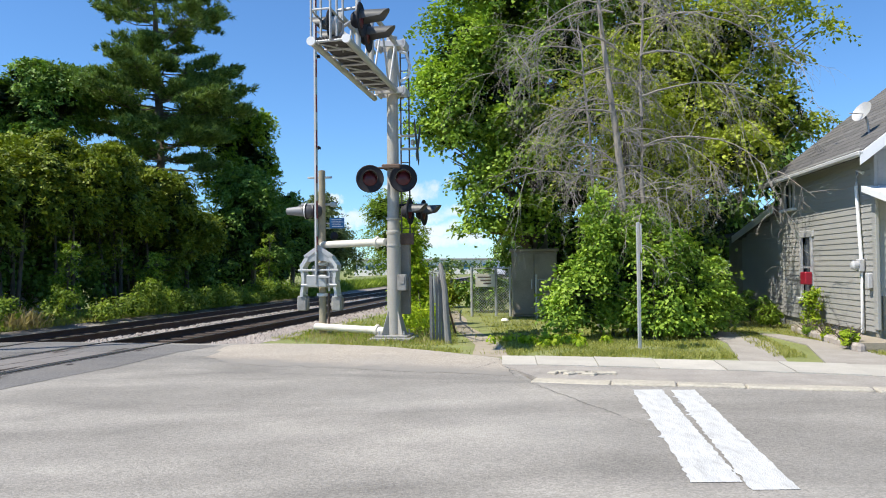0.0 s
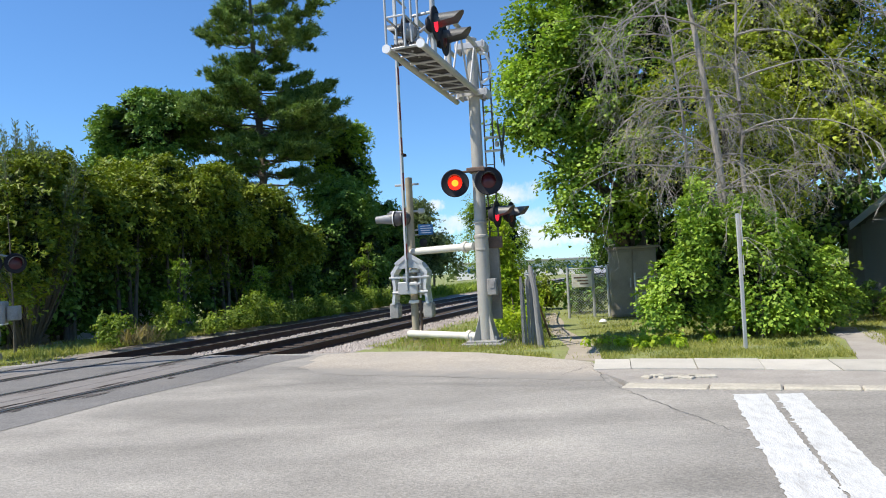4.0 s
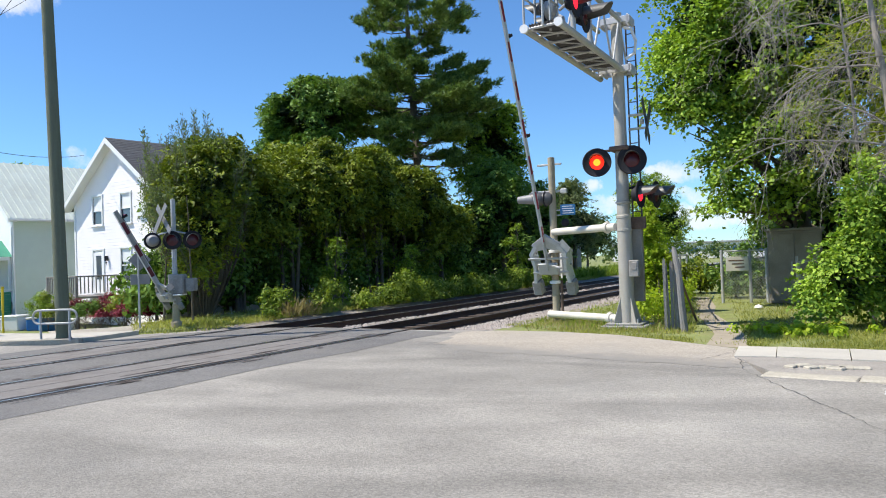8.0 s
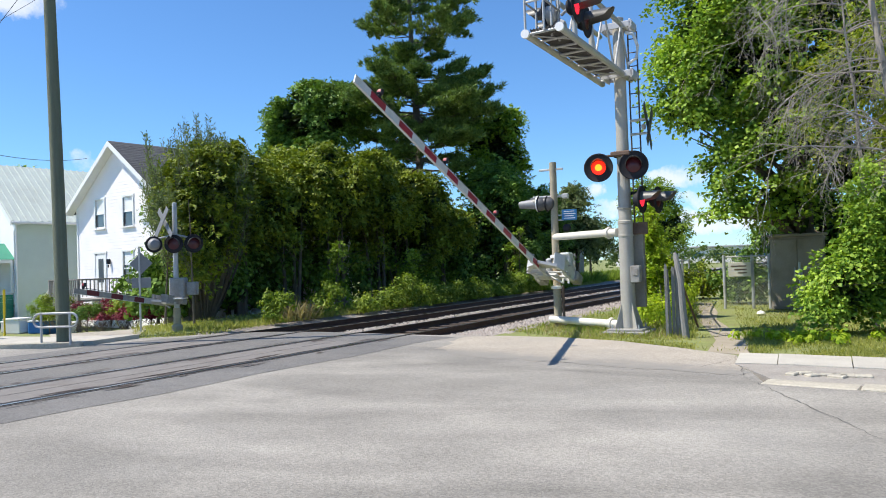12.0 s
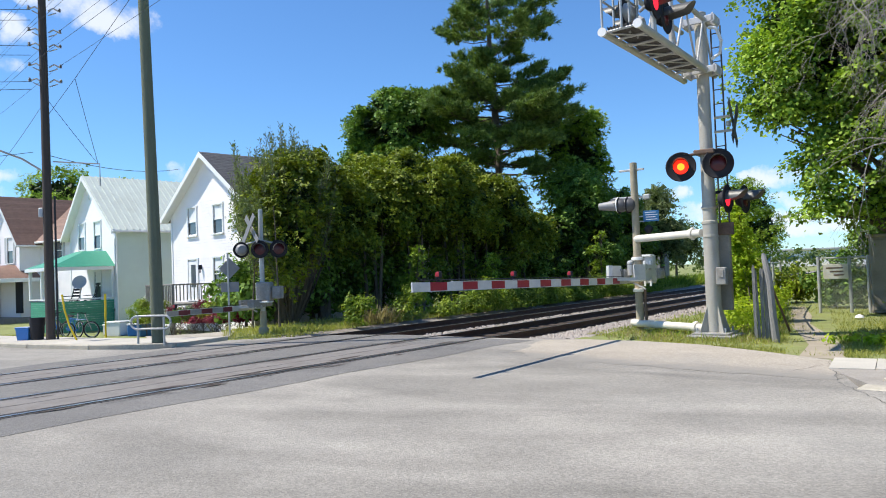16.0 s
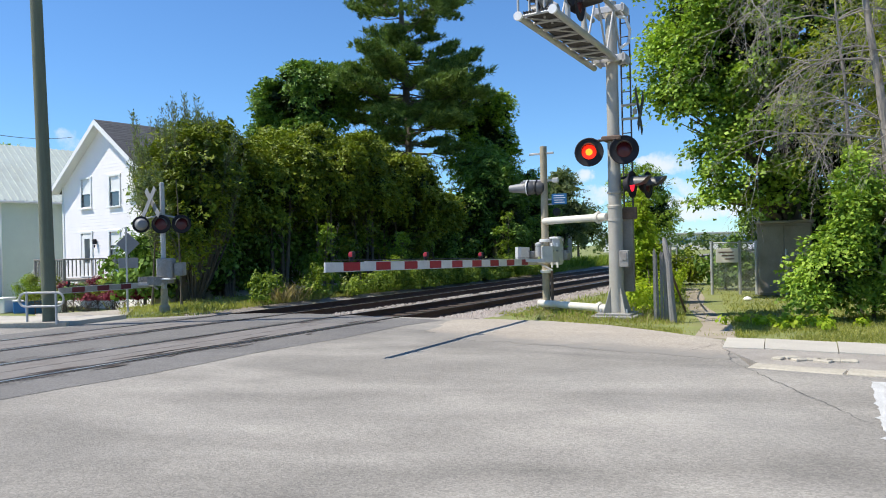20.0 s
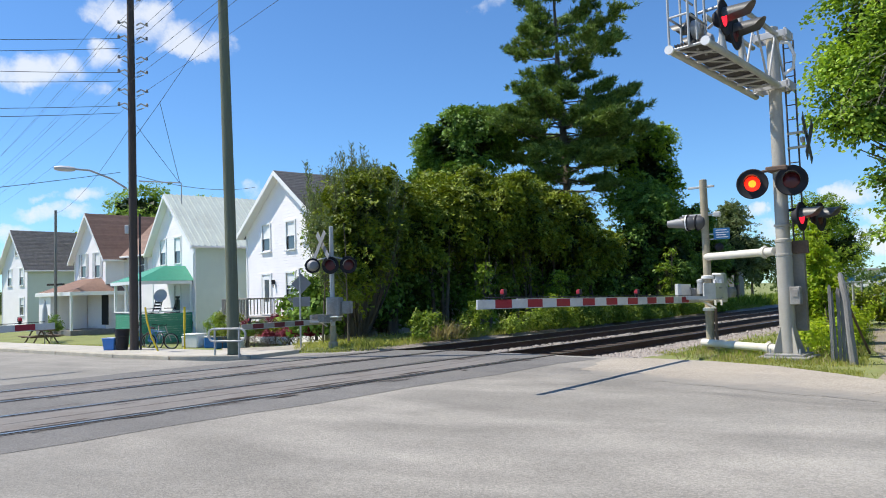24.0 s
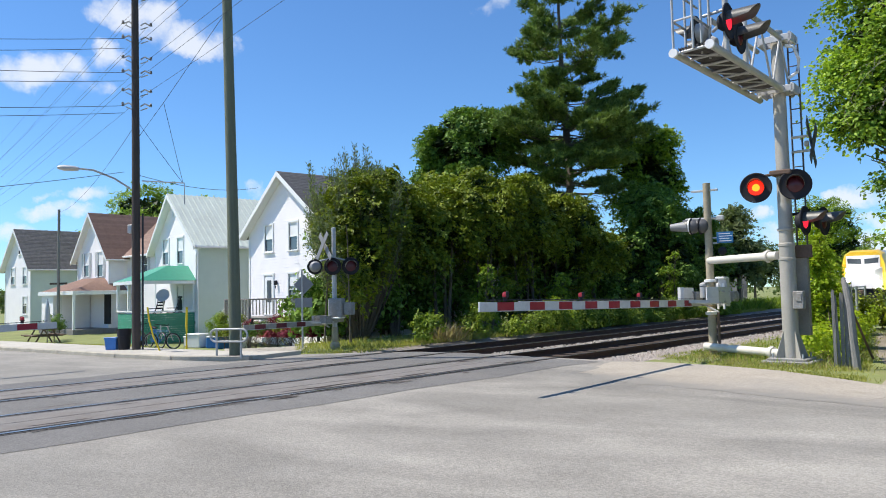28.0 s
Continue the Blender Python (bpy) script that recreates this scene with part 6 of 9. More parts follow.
# the tall pine
def pine(base, height, seed):
    g = np.random.default_rng(seed)
    t = thing("pine_tree", "tall dark white pine with layered branches and gaps", "tree", pose(*base))
    stem = [np.array(p) for p in ((0, 0, -0.1), (0.12, 0, height * 0.2), (0.0, 0.1, height * 0.45), (-0.25, 0.1, height * 0.7), (-0.35, 0, height))]
    part("trunk", Geo().tube(stem, [0.36, 0.3, 0.24, 0.15, 0.03], 12), M["bark"], t)

    def axis(z):
        f = z / height
        return np.array([float(np.interp(f, [0, 0.2, 0.45, 0.7, 1], [0, 0.12, 0.0, -0.25, -0.35])), 0.05, z])

    west = ([6.5, 8.0, 9.0, 10.5, 11.7, 12.6, 13.6, 15.0, 16.0, 17.0, 18.0, 19.3, height], [2.4, 4.8, 5.9, 5.7, 4.6, 2.2, 2.8, 3.0, 3.0, 4.1, 3.2, 2.0, 0.5])
    east = ([6.5, 8.0, 9.0, 10.5, 12.0, 13.2, 14.4, 15.6, 17.0, 18.0, 19.3, height], [2.2, 4.0, 5.2, 5.4, 4.6, 4.7, 4.4, 4.3, 3.4, 3.6, 2.2, 0.5])
    br, tw, cen, siz, dirs = Geo(), Geo(), [], [], []
    z = 7.6
    while z < height - 0.3:
        low_z = z < 9.0
        n = 5 if low_z else (8 if z < 12.4 else 5)
        a0 = g.uniform(0, 6.28)
        for k in range(n):
            a = a0 + k * 6.283 / n + g.normal(0, 0.25)
            e = (1 + math.cos(a)) / 2
            reach = float(np.interp(z, *east)) * e + float(np.interp(z, *west)) * (1 - e)
            if z > 12.4 and g.random() < 0.16:
                continue
            L = reach * (g.uniform(0.8, 1.12) if g.random() < 0.6 else g.uniform(0.4, 0.75))
            d = np.array([math.cos(a), math.sin(a), 0])
            s0 = axis(z + g.normal(0, 0.2))
            rise = g.uniform(-0.04, 0.16) + 0.3 * max(0, z / height - 0.45)
            tip = s0 + d * L + np.array([0, 0, L * rise + 0.3])
            mid = s0 + d * L * 0.55 + np.array([0, 0, L * rise * 0.15 - 0.18])
            th = 1.15 - z / height
            br.tube([s0, s0 * 0.35 + mid * 0.65, mid * 0.7 + tip * 0.3, tip], [0.085 * th, 0.06 * th, 0.035 * th, 0.01], 5)
            m = int(4 + L * (8 if low_z else 10))
            side = np.array([-d[1], d[0], 0])
            for j in range(m):
                f = g.uniform(0.42 if L > 2 else 0.2, 1.02)
                p = s0 * (1 - f) ** 2 + mid * 2 * f * (1 - f) + tip * f * f
                off = g.normal(0, 1) * (0.11 + 0.2 * L * (1.1 - f))
                q = p + side * off + d * abs(off) * 0.5 + np.array([0, 0, 0.05 + g.uniform(-0.08, 0.16)])
                if j % 3 == 0:
                    tw.tube([p, q], [0.016, 0.006], 3)
                for c_ in range(4):
                    cen.append(q + g.normal(0, 0.19, 3) * [1, 1, 0.3])
                    siz.append(g.uniform(0.18, 0.36))
                    dirs.append(d * 0.6 + side * math.copysign(0.5, off) + np.array([0, 0, 0.55]))
        z += g.uniform(0.55, 0.8) if z < 12.4 else g.uniform(0.85, 1.25)
    # bare dead branches under the crown
    for k in range(26):
        z = g.uniform(3.4, 7.4)
        a = g.uniform(0, 6.28)
        d = np.array([math.cos(a), math.sin(a), 0])
        L = g.uniform(1.2, 3.4)
        s0 = axis(z)
        p1, p2 = s0 + d * L * 0.5 + np.array([0, 0, 0.15]), s0 + d * L + np.array([0, 0, g.uniform(-0.3, 0.4)])
        br.tube([s0, p1, p2], [0.035, 0.022, 0.006], 4)
        for j in range(4):
            f = g.uniform(0.4, 1)
            p = s0 + (p2 - s0) * f
            tw.tube([p, p + d * 0.4 + g.normal(0, 0.35, 3)], [0.012, 0.004], 3)
    part("branch", br, M["bark"], t)
    part("twig", tw, M["bark"], t, kind="stuff")
    c, sz, dr = np.array(cen), np.array(siz), unit(np.array(dirs))
    per = 19
    idx = np.repeat(np.arange(len(c)), per)
    d = unit(g.normal(0, 0.62, (len(idx), 3)) + dr[idx])
    L = (sz[idx] * g.uniform(0.6, 1.1, len(idx)))[:, None]
    p = c[idx] + g.normal(0, 0.06, (len(idx), 3))
    b = unit(np.cross(d, g.normal(0, 1, (len(idx), 3)))) * 0.03
    q = np.stack([p - b, p + b, p + d * L], 1)
    part("needles", tri_mesh("needles", q, M["needle"]), None, t, kind="stuff")
    return t


pine((-16.0, 42.0, -0.05), 21.5, 5)

# maple on the house side, its neighbours behind
lobes = [((1.7, 23.3, 7.0), (2.3, 2.2, 2.4), 1.0), ((0.6, 22.9, 6.4), (1.6, 1.6, 1.7), 1.1), ((0.9, 23.0, 8.4), (1.6, 1.6, 1.5), 1.1), ((2.3, 23.3, 10.2), (2.2, 2.2, 2.2), 1.0), ((4.4, 23.6, 10.6), (2.4, 2.2, 2.2), 0.9), ((4.6, 23.6, 6.6), (2.7, 2.0, 2.6), 0.9), ((2.6, 22.6, 5.0), (1.5, 1.4, 1.3), 1.0),
         ((1.3, 22.4, 4.3), (0.9, 0.9, 0.6), 1.1), ((1.9, 22.1, 3.5), (1.2, 0.9, 0.38), 1.3), ((1.2, 22.2, 2.8), (0.6, 0.6, 0.35), 1.2), ((2.9, 22.8, 3.0), (1.1, 0.8, 0.9), 0.9), ((0.1, 23.0, 4.9), (0.55, 0.5, 0.6), 0.35), ((3.4, 22.6, 8.2), (1.6, 1.4, 1.6), 1.0)]
leafy("maple_tree", "large bright green maple with hanging layered branches", "tree", (3.0, 23.8, -0.05), 10.5, 0.3, lobes, 6200, 17, 0.42, 0.125, "leaf_maple", 303, "", 1, 0.13, aspect=0.85, quad=True, droop=0.4, flat=0.85, gap=0.2, gap_scale=0.9, inner=0.45)
lobes = [((7.6, 22.4, 6.2), (2.4, 2.2, 2.4), 1.0), ((8.4, 21.6, 8.2), (1.35, 1.4, 1.3), 0.7), ((6.6, 22.8, 8.6), (2.0, 1.8, 2.0), 1.0), ((9.5, 21.2, 6.0), (1.1, 1.2, 0.9), 0.7), ((7.9, 19.6, 4.5), (0.9, 0.7, 0.7), 0.6), ((10.4, 21.2, 5.5), (0.7, 0.8, 0.55), 0.6), ((8.0, 21.0, 4.6), (1.5, 1.3, 0.9), 0.9), ((10.0, 21.4, 8.9), (1.0, 0.8, 0.5), 0.45), ((11.2, 21.6, 8.5), (0.8, 0.6, 0.32), 0.3), ((10.9, 21.6, 9.7), (1.2, 0.8, 0.5), 0.4), ((9.8, 21.4, 7.4), (0.6, 0.6, 0.4), 0.4), ((6.2, 22.4, 5.0), (1.8, 1.4, 1.4), 0.9)]
leafy("broadleaf_tree", "yellow-green broadleaf tree beside the grey house", "tree", (7.4, 24.2, -0.05), 9.0, 0.22, lobes, 3900, 15, 0.40, 0.12, "leaf_yellow", 312, "", 1, 0.12, aspect=0.75, quad=True, droop=0.4, flat=0.8, gap=0.27, inner=0.4)
lobes = [((4.9, 19.9, 5.2), (2.4, 1.2, 2.6), 1.0), ((6.0, 19.8, 4.2), (1.6, 1.0, 1.6), 1.0), ((5.2, 18.8, 3.0), (1.5, 0.9, 0.9), 0.9)]
leafy("broadleaf_tree", "thin yellow-green tree behind the dead tree", "tree", (5.2, 20.2, -0.05), 6.5, 0.12, lobes, 900, 16, 0.34, 0.1, "leaf_yellow", 322, "", 1, 0.0, droop=0.4, gap=0.3, inner=0.2)
for i, (x, y, zc, rx, rz) in enumerate([(6.8, 27.5, 3.2, 2.4, 3.4), (9.6, 29.5, 3.6, 2.8, 3.8), (4.2, 28.0, 3.2, 2.2, 3.2), (12.5, 31, 4, 3, 4)]):
    bl = clumps((x, y, zc), (rx, rx, rz), 26, 0.8, 620 + i, 0.85, 0.5, -0.95)
    tree("undergrowth_tree", "shaded green tree behind the grey house", "tree", (x, y, -0.05), zc + 1, 0.14, bl, 4000, 0.28, "leaf_dark", 640 + i, group="trees behind the grey house")
for i, (x, y, zc, rx, rz, n, c) in enumerate([(5.9, 21.5, 2.0, 2.1, 1.9, 22, 5500), (1.35, 26.4, 0.7, 0.75, 0.8, 12, 2000), (2.4, 26.6, 1.3, 0.9, 1.5, 16, 3000), (0.2, 29.5, 0.5, 0.9, 0.6, 12, 1500), (-0.7, 26.0, 0.7, 0.5, 0.8, 10, 1500)]):
    bl = clumps((x, y, zc), (rx, min(rx, 1.3), rz), n, 0.55 if rx > 1 else 0.38, 331 + i, 0.9, 0.4, -0.95)
    tree("undergrowth_bush", "shaded green undergrowth along the fence", "bush", (x, y, -0.05), zc + 0.3, 0.05, bl, c, 0.16, "leaf_dark" if i < 3 else "leaf_hedge", 336 + i, group="undergrowth")


# the bare dead tree
def dead_tree(base, seed):
    g = np.random.default_rng(seed)
    t = thing("dead_tree", "bare grey dead tree with drooping twigs", "tree", pose(*base))
    fine = Geo()

    def twig(p, d, L, r, lv, sag):
        pts, q, dd = [p], p.copy(), d.copy()
        n = (9, 7, 5, 4)[lv]
        for i in range(n):
            dd = dd + g.normal(0, (0.10, 0.14, 0.18, 0.2)[lv], 3) + np.array([0, 0, -sag])
            dd /= np.linalg.norm(dd)
            q = q + dd * L / n
            pts.append(q)
        fine.tube(pts, [r * (1 - 0.85 * i / n) for i in range(n + 1)], (6, 4, 3, 3)[lv])
        if lv < 3:
            for k in range((7, 5, 4)[lv]):
                i = int(g.integers(1, n + 1))
                nd = unit((pts[i] - pts[i - 1])[None])[0] * 0.7 + g.normal(0, 0.55, 3)
                nd /= np.linalg.norm(nd)
                twig(pts[i].copy(), nd, L * g.uniform(0.35, 0.6), max(0.0035, r * 0.45), lv + 1, sag * 1.25)

    # two leaning trunks and a thin third, each ending in forks
    for x, y, dx, h, r in ((0.5, 0, -0.85, 9.4, 0.10), (0.72, 0.15, 0.12, 8.8, 0.062), (-0.25, 0.3, -0.35, 7.4, 0.05)):
        pts = []
        for i in range(13):
            f = i / 12
            pts.append(np.array([x + dx * f + math.sin(f * 7 + x * 9) * 0.05 + g.normal(0, 0.02), y + g.normal(0, 0.03), h * f]))
        part("trunk", Geo().tube(pts, [r * (1.25 - 0.95 * i / 12) for i in range(13)], 10), M["dead"], t)
        for k in range(15 if r > 0.055 else 9):
            f = g.uniform(0.3, 1.0)
            p = pts[int(f * 12)]
            a = g.uniform(0, 6.28)
            twig(p.copy(), np.array([math.cos(a), math.sin(a) * 0.6, g.uniform(0.35, 1.0)]), g.uniform(1.3, 2.6), 0.021, 0, 0.16)
    # long arching boughs
    for z, a, L in ((4.4, 0.1, 3.2), (5.6, -0.15, 3.6), (6.6, 0.2, 3.4), (7.4, -0.2, 3.6), (3.6, 3.3, 3.4), (5.2, 3.0, 2.8), (6.8, 3.3, 3.0), (7.6, 2.9, 3.2), (8.2, 0.3, 3.2)):
        twig(np.array([0.1 if math.cos(a) < 0 else 0.75, 0, z]), np.array([math.cos(a), math.sin(a) - 0.25, 0.45]), L, 0.027, 0, 0.13)
    part("twig", fine, M["dead"], t, kind="stuff")


dead_tree((4.0, 17.5, -0.05), 8)

# leafy bush by the pavement
lobes = [((4.1, 16.6, 1.3), (1.2, 0.9, 1.0), 1.0), ((3.0, 16.2, 0.9), (0.7, 0.7, 0.8), 1.0), ((5.4, 16.7, 1.15), (0.9, 0.8, 0.9), 1.0), ((3.7, 16.4, 2.1), (0.7, 0.6, 0.5), 1.0), ((4.9, 16.4, 1.9), (0.6, 0.6, 0.5), 0.9), ((4.8, 16.2, 0.6), (1.0, 0.8, 0.55), 0.9), ((3.6, 16.8, 2.8), (0.45, 0.5, 0.5), 0.6), ((4.5, 16.9, 2.5), (0.5, 0.5, 0.4), 0.6), ((2.6, 16.1, 0.45), (0.5, 0.5, 0.4), 0.8), ((6.1, 16.8, 0.7), (0.5, 0.6, 0.6), 0.8)]
leafy("leafy_bush", "bright green leafy bush on the lawn", "bush", (4.2, 16.6, -0.05), 1.9, 0.03, lobes, 2300, 17, 0.27, 0.092, "leaf_maple", 342, "", 4, 0.1, aspect=0.72, quad=True, droop=0.45, flat=0.75, gap=0.22, gap_scale=1.6, inner=0.35, lo=-0.9)
# lime green growth behind the mast
for i, (x, y, zc, rx, rz, n, mt) in enumerate([(-0.98, 20.4, 1.45, 0.34, 1.6, 420, "leaf_lime"), (-0.72, 20.2, 0.8, 0.3, 0.9, 240, "leaf_lime"), (-1.55, 31.5, 1.5, 0.5, 1.5, 200, "leaf_lime")]):
    lobes = [((x, y, zc), (rx, rx, rz), 1.0), ((x + 0.15, y, zc + rz * 0.5), (rx * 0.6, rx * 0.6, rz * 0.4), 1.0), ((x - 0.2, y - 0.1, zc - rz * 0.4), (rx * 0.8, rx * 0.8, rz * 0.5), 1.0)]
    leafy("leafy_tree", "lime green leafy growth behind the signal mast", "tree", (x, y, -0.05), zc + rz * 0.4, 0.04, lobes, n, 14, 0.2, 0.1, mt, 360 + i, "trackside growth", 2, 0.15, droop=0.45, lo=-0.9)
lobes = [((-5.9, 88.0, 5.0), (3.6, 3.2, 4.2), 1.0), ((-4.6, 87.0, 8.2), (2.2, 2.0, 2.2), 1.0), ((-7.2, 87.5, 8.6), (2.2, 2.0, 2.4), 1.0), ((-3.4, 86.5, 4.6), (2.0, 2.0, 2.4), 1.0)]
leafy("leafy_tree", "green broadleaf tree farther along the track", "tree", (-5.9, 88.4, -0.05), 8.0, 0.2, lobes, 1500, 14, 0.6, 0.22, "leaf_bush", 364, "trackside growth", 1, 0.25, droop=0.4, gap=0.15, gap_scale=0.5, lo=-0.9)
for i, (x, y, zc, rx, rz) in enumerate([(-12.5, 84, 3.2, 3.4, 3.0), (-16, 95, 4.0, 4, 3.6), (-11.5, 66, 3.2, 1.6, 2.4)]):
    lobes = [((x, y, zc), (rx, rx, rz), 1.0), ((x - rx * 0.5, y - 0.5, zc + rz * 0.3), (rx * 0.5, rx * 0.5, rz * 0.5), 1.0), ((x + rx * 0.5, y - 0.5, zc + rz * 0.1), (rx * 0.5, rx * 0.5, rz * 0.6), 1.0)]
    leafy("distant_tree", "pale green tree far along the track", "tree", (x, y, -0.1), zc + rz * 0.5, 0.12, lobes, 500, 12, 0.6, 0.26, "leaf_far", 380 + i, "distant trees", 1, 0.2, gap=0.2, gap_scale=0.4)
# distant woods closing the view
q = []
for i in range(150):
    a = radians(random.Random(i).uniform(-75, 80))
    d = random.Random(i + 500).uniform(150, 260)
    c = np.array([math.sin(a) * d, math.cos(a) * d, 2.0])
    q += clumps(c - np.array([0, 0, 1.0]), (9, 9, 2.4), 6, 2.6, 900 + i, 0.7, 0.3)
single("distant_woods", fast_mesh("distant_woods", blob_leaves(q, 38000, 0.75, 0.6, 0.5), 4, M["leaf_far"]), None, "distant green woods along the horizon", "woods", kind="stuff")
# trees behind the houses
for i, (x, y, zc, rx, rz) in enumerate([(-50.6, 38.5, 8.0, 3.0, 2.6), (-46.6, 40, 7.4, 2.4, 2.2), (-53.5, 40, 6.0, 2.6, 2.0), (-64, 44, 5.6, 4, 2.8), (-58.5, 24.0, 1.9, 1.5, 1.9)]):
    lobes = [((x, y, zc), (rx, rx, rz), 1.0), ((x - rx * 0.5, y - 0.5, zc + rz * 0.35), (rx * 0.55, rx * 0.55, rz * 0.6), 1.0), ((x + rx * 0.5, y - 0.5, zc + rz * 0.15), (rx * 0.55, rx * 0.55, rz * 0.6), 1.0)]
    leafy("broadleaf_tree", "green broadleaf tree behind the houses", "tree", (x, y, -0.05), zc, 0.2, lobes, 900, 14, 0.5, 0.2, "leaf_maple", 410 + i, "trees behind the houses", 1, 0.25, gap=0.2, gap_scale=0.5, lo=-0.9)


# weeds and grass: blades in one mesh each
def blades(spots, length, width, material, name, label, category, lean=0.35, seed=1):
    g = np.random.default_rng(seed)
    p = np.array(spots, float)
    n = len(p)
    L = (length * g.uniform(0.5, 1.25, (n, 1)))
    d = np.concatenate([g.normal(0, lean, (n, 2)), np.ones((n, 1))], 1)
    d = unit(d)
    s = unit(np.concatenate([g.normal(0, 1, (n, 2)), np.zeros((n, 1))], 1)) * width * 0.5
    bend = np.concatenate([g.normal(0, 0.25, (n, 2)), np.zeros((n, 1))], 1) * L
    q = np.stack([p - s, p + s, p + d * L * 0.6 + s * 0.8 + bend * 0.2, p + d * L + bend * 0.6], 1)
    return single(name, fast_mesh(name, q, 4, M[material]), None, label, category, kind="stuff")


g = np.random.default_rng(21)
# lawn by the pavement and round the mast
sp = []
while len(sp) < 52000:
    x, y = g.uniform(-4.3, 9.5), 12.6 + g.exponential(4.5)
    if y > 34 or y < 13.75 - 0.62 * max(x, 0) * 0.55 or (x < 0.9 and y < 13.7 - x * 0.85 * (1 if x < 0 else 0.9)):
        continue
    if x < 0 and y < 13.65 - x * 0.72 + (0.2 if x < -2 else 0):
        continue
    if x > 0.9 and y < 13.15 - 0.3 * x:
        continue
    if near_s(y) + 2.4 > x:
        continue
    if 0.3 < x - 0.0 < 1.15 and y < 24 and g.random() < 0.93:
        continue
    if 4.8 < x < 7.6 and y < 17.5:
        u = x - 4.8 - (y - 11.8) * 0.22
        if 0.0 < u < 0.62 or 1.2 < u < 2.4:
            continue
    if noise.noise(Vector((x * 0.9, y * 0.9, 3.1))) + g.normal(0, 0.2) < -0.22:
        continue
    sp.append((x, y, -0.05))
blades(sp, 0.085, 0.014, "grass", "lawn_grass", "short dry green lawn grass", "grass", 0.6, 22)
sp = []
while len(sp) < 1700:
    x, y = g.uniform(-3.4, 0.2), g.uniform(14.9, 24)
    if near_s(y) + 2.7 > x or y < 15.1 - x * 0.3:
        continue
    if noise.noise(Vector((x * 1.2, y * 1.2, 7.0))) < 0.02 - (0.3 if abs(x + 0.9) < 0.8 else 0):
        continue
    sp.append((x, y, -0.05))
blades(sp, 0.17, 0.012, "weed", "tall_grass", "tall green grass and weeds round the mast", "grass", 0.35, 23)
# vines on the wire fence and low growth behind the mast
vn = [((-0.25 + g.normal(0, 0.15), y, g.uniform(0.1, 0.75)), (0.22, 0.4, 0.26)) for y in np.linspace(17.4, 30, 30)]
vn += [((g.uniform(-1.0, -0.35), y, g.uniform(0.1, 0.5)), (0.35, 0.4, 0.35)) for y in np.linspace(17.6, 28, 26)]
q = blob_leaves(vn, 6500, 0.085, 0.065, 0.5)
q = q[q[:, :, 2].min(axis=1) > -0.05]
single("fence_vines", fast_mesh("fence_vines", q, 4, M["leaf_lime"]), None, "bright green vines on the wire fence", "vines", kind="stuff")
sp = [(g.uniform(-3.2, 0.1), g.uniform(15.0, 18.5), -0.05) for i in range(1500)]
sp = [p for p in sp if p[1] > 15.1 - p[0] * 0.25]
blades(sp, 0.14, 0.012, "straw", "dry_grass", "sparse dry grass round the mast", "grass", 0.6, 28)
# weeds along the far side of the tracks
wl_, ws = [], []
for i in range(210):
    y = g.uniform(16.6, 44)
    o = -5.25 - abs(g.normal(0.0, 0.6))
    x0, y0 = along(0, o, y)
    if y < 19.8 or y < 22.5 and noise.noise(Vector((y * 0.9, 3.3, 0))) < 0.12:
        continue
    h = g.uniform(0.3, 0.85) * (0.75 + 0.5 * noise.noise(Vector((0.0, y * 0.55, 2.0))) + 0.25)
    wl_.append(((x0, y0, h * 0.42), (0.3, 0.3, h * 0.62)))
for i, hh in ((0, 1.0), (1, 1.2), (2, 0.9)):
    x0, y0 = along(0, -5.7, (21.0, 25.4, 18.6)[i])
    wl_ += clumps((x0, y0, hh * 0.5), (0.5, 0.5, hh * 0.55), 8, 0.25, 700 + i, 1.0, 0.4, -0.9)
q = blob_leaves(wl_, 34000, 0.13, 0.055, 0.5, -0.5)
q = q[q[:, :, 2].min(axis=1) > -0.05]
single("trackside_weeds", fast_mesh("trackside_weeds", q, 4, M["weed"]), None, "bright green weeds along the far track", "weeds", kind="stuff")
sp = [(*along(0, -5.6 - abs(g.normal(0, 0.5)), g.uniform(19.0, 20.3)), -0.05) for i in range(240)]
blades(sp, 0.6, 0.014, "straw", "dry_grass", "tufts of dry straw-coloured grass beside the far track", "grass", 0.4, 24)
sp = [(*along(0, -5.6 - abs(g.normal(0, 1.6)), g.uniform(15.9, 50)), -0.05) for i in range(16000)]
blades(sp, 0.2, 0.018, "grass", "verge_grass", "rough green verge grass along the far track", "grass", 0.5, 25)
sp = [(g.uniform(-30, -11.5), 0, -0.03) for i in range(16000)]
sp = [(x, g.uniform(15.0 if x < -13 else 14.9, 20.0), z) for x, y, z in sp]
sp = [(x, y, gz(x, y)) for x, y, z in sp if not (-19.5 < x + (y - 15) * 0.98 < -12.9) or y < 15.0]
blades(sp, 0.1, 0.02, "grass", "verge_grass", "mown grass in front of the white houses", "grass", 0.5, 26)
sp = [(*along(0, -6.2 - abs(g.normal(0, 1.2)), g.uniform(46, 95)), -0.05) for i in range(9000)]
blades(sp, 0.75, 0.06, "weed", "bank_grass", "bright tall grass on the bank along the far track", "grass", 0.45, 29)
# leafy low weeds on the lawn
sp = [((g.normal(2.3, 0.5), g.normal(15.2, 0.35), 0.03), (0.14, 0.14, 0.1)) for i in range(26)]
single("lawn_weeds", fast_mesh("lawn_weeds", blob_leaves(sp, 800, 0.1, 0.07, 0.5), 4, M["leaf_lime"]), None, "low pale broad-leaved weeds on the lawn", "weeds", kind="stuff")


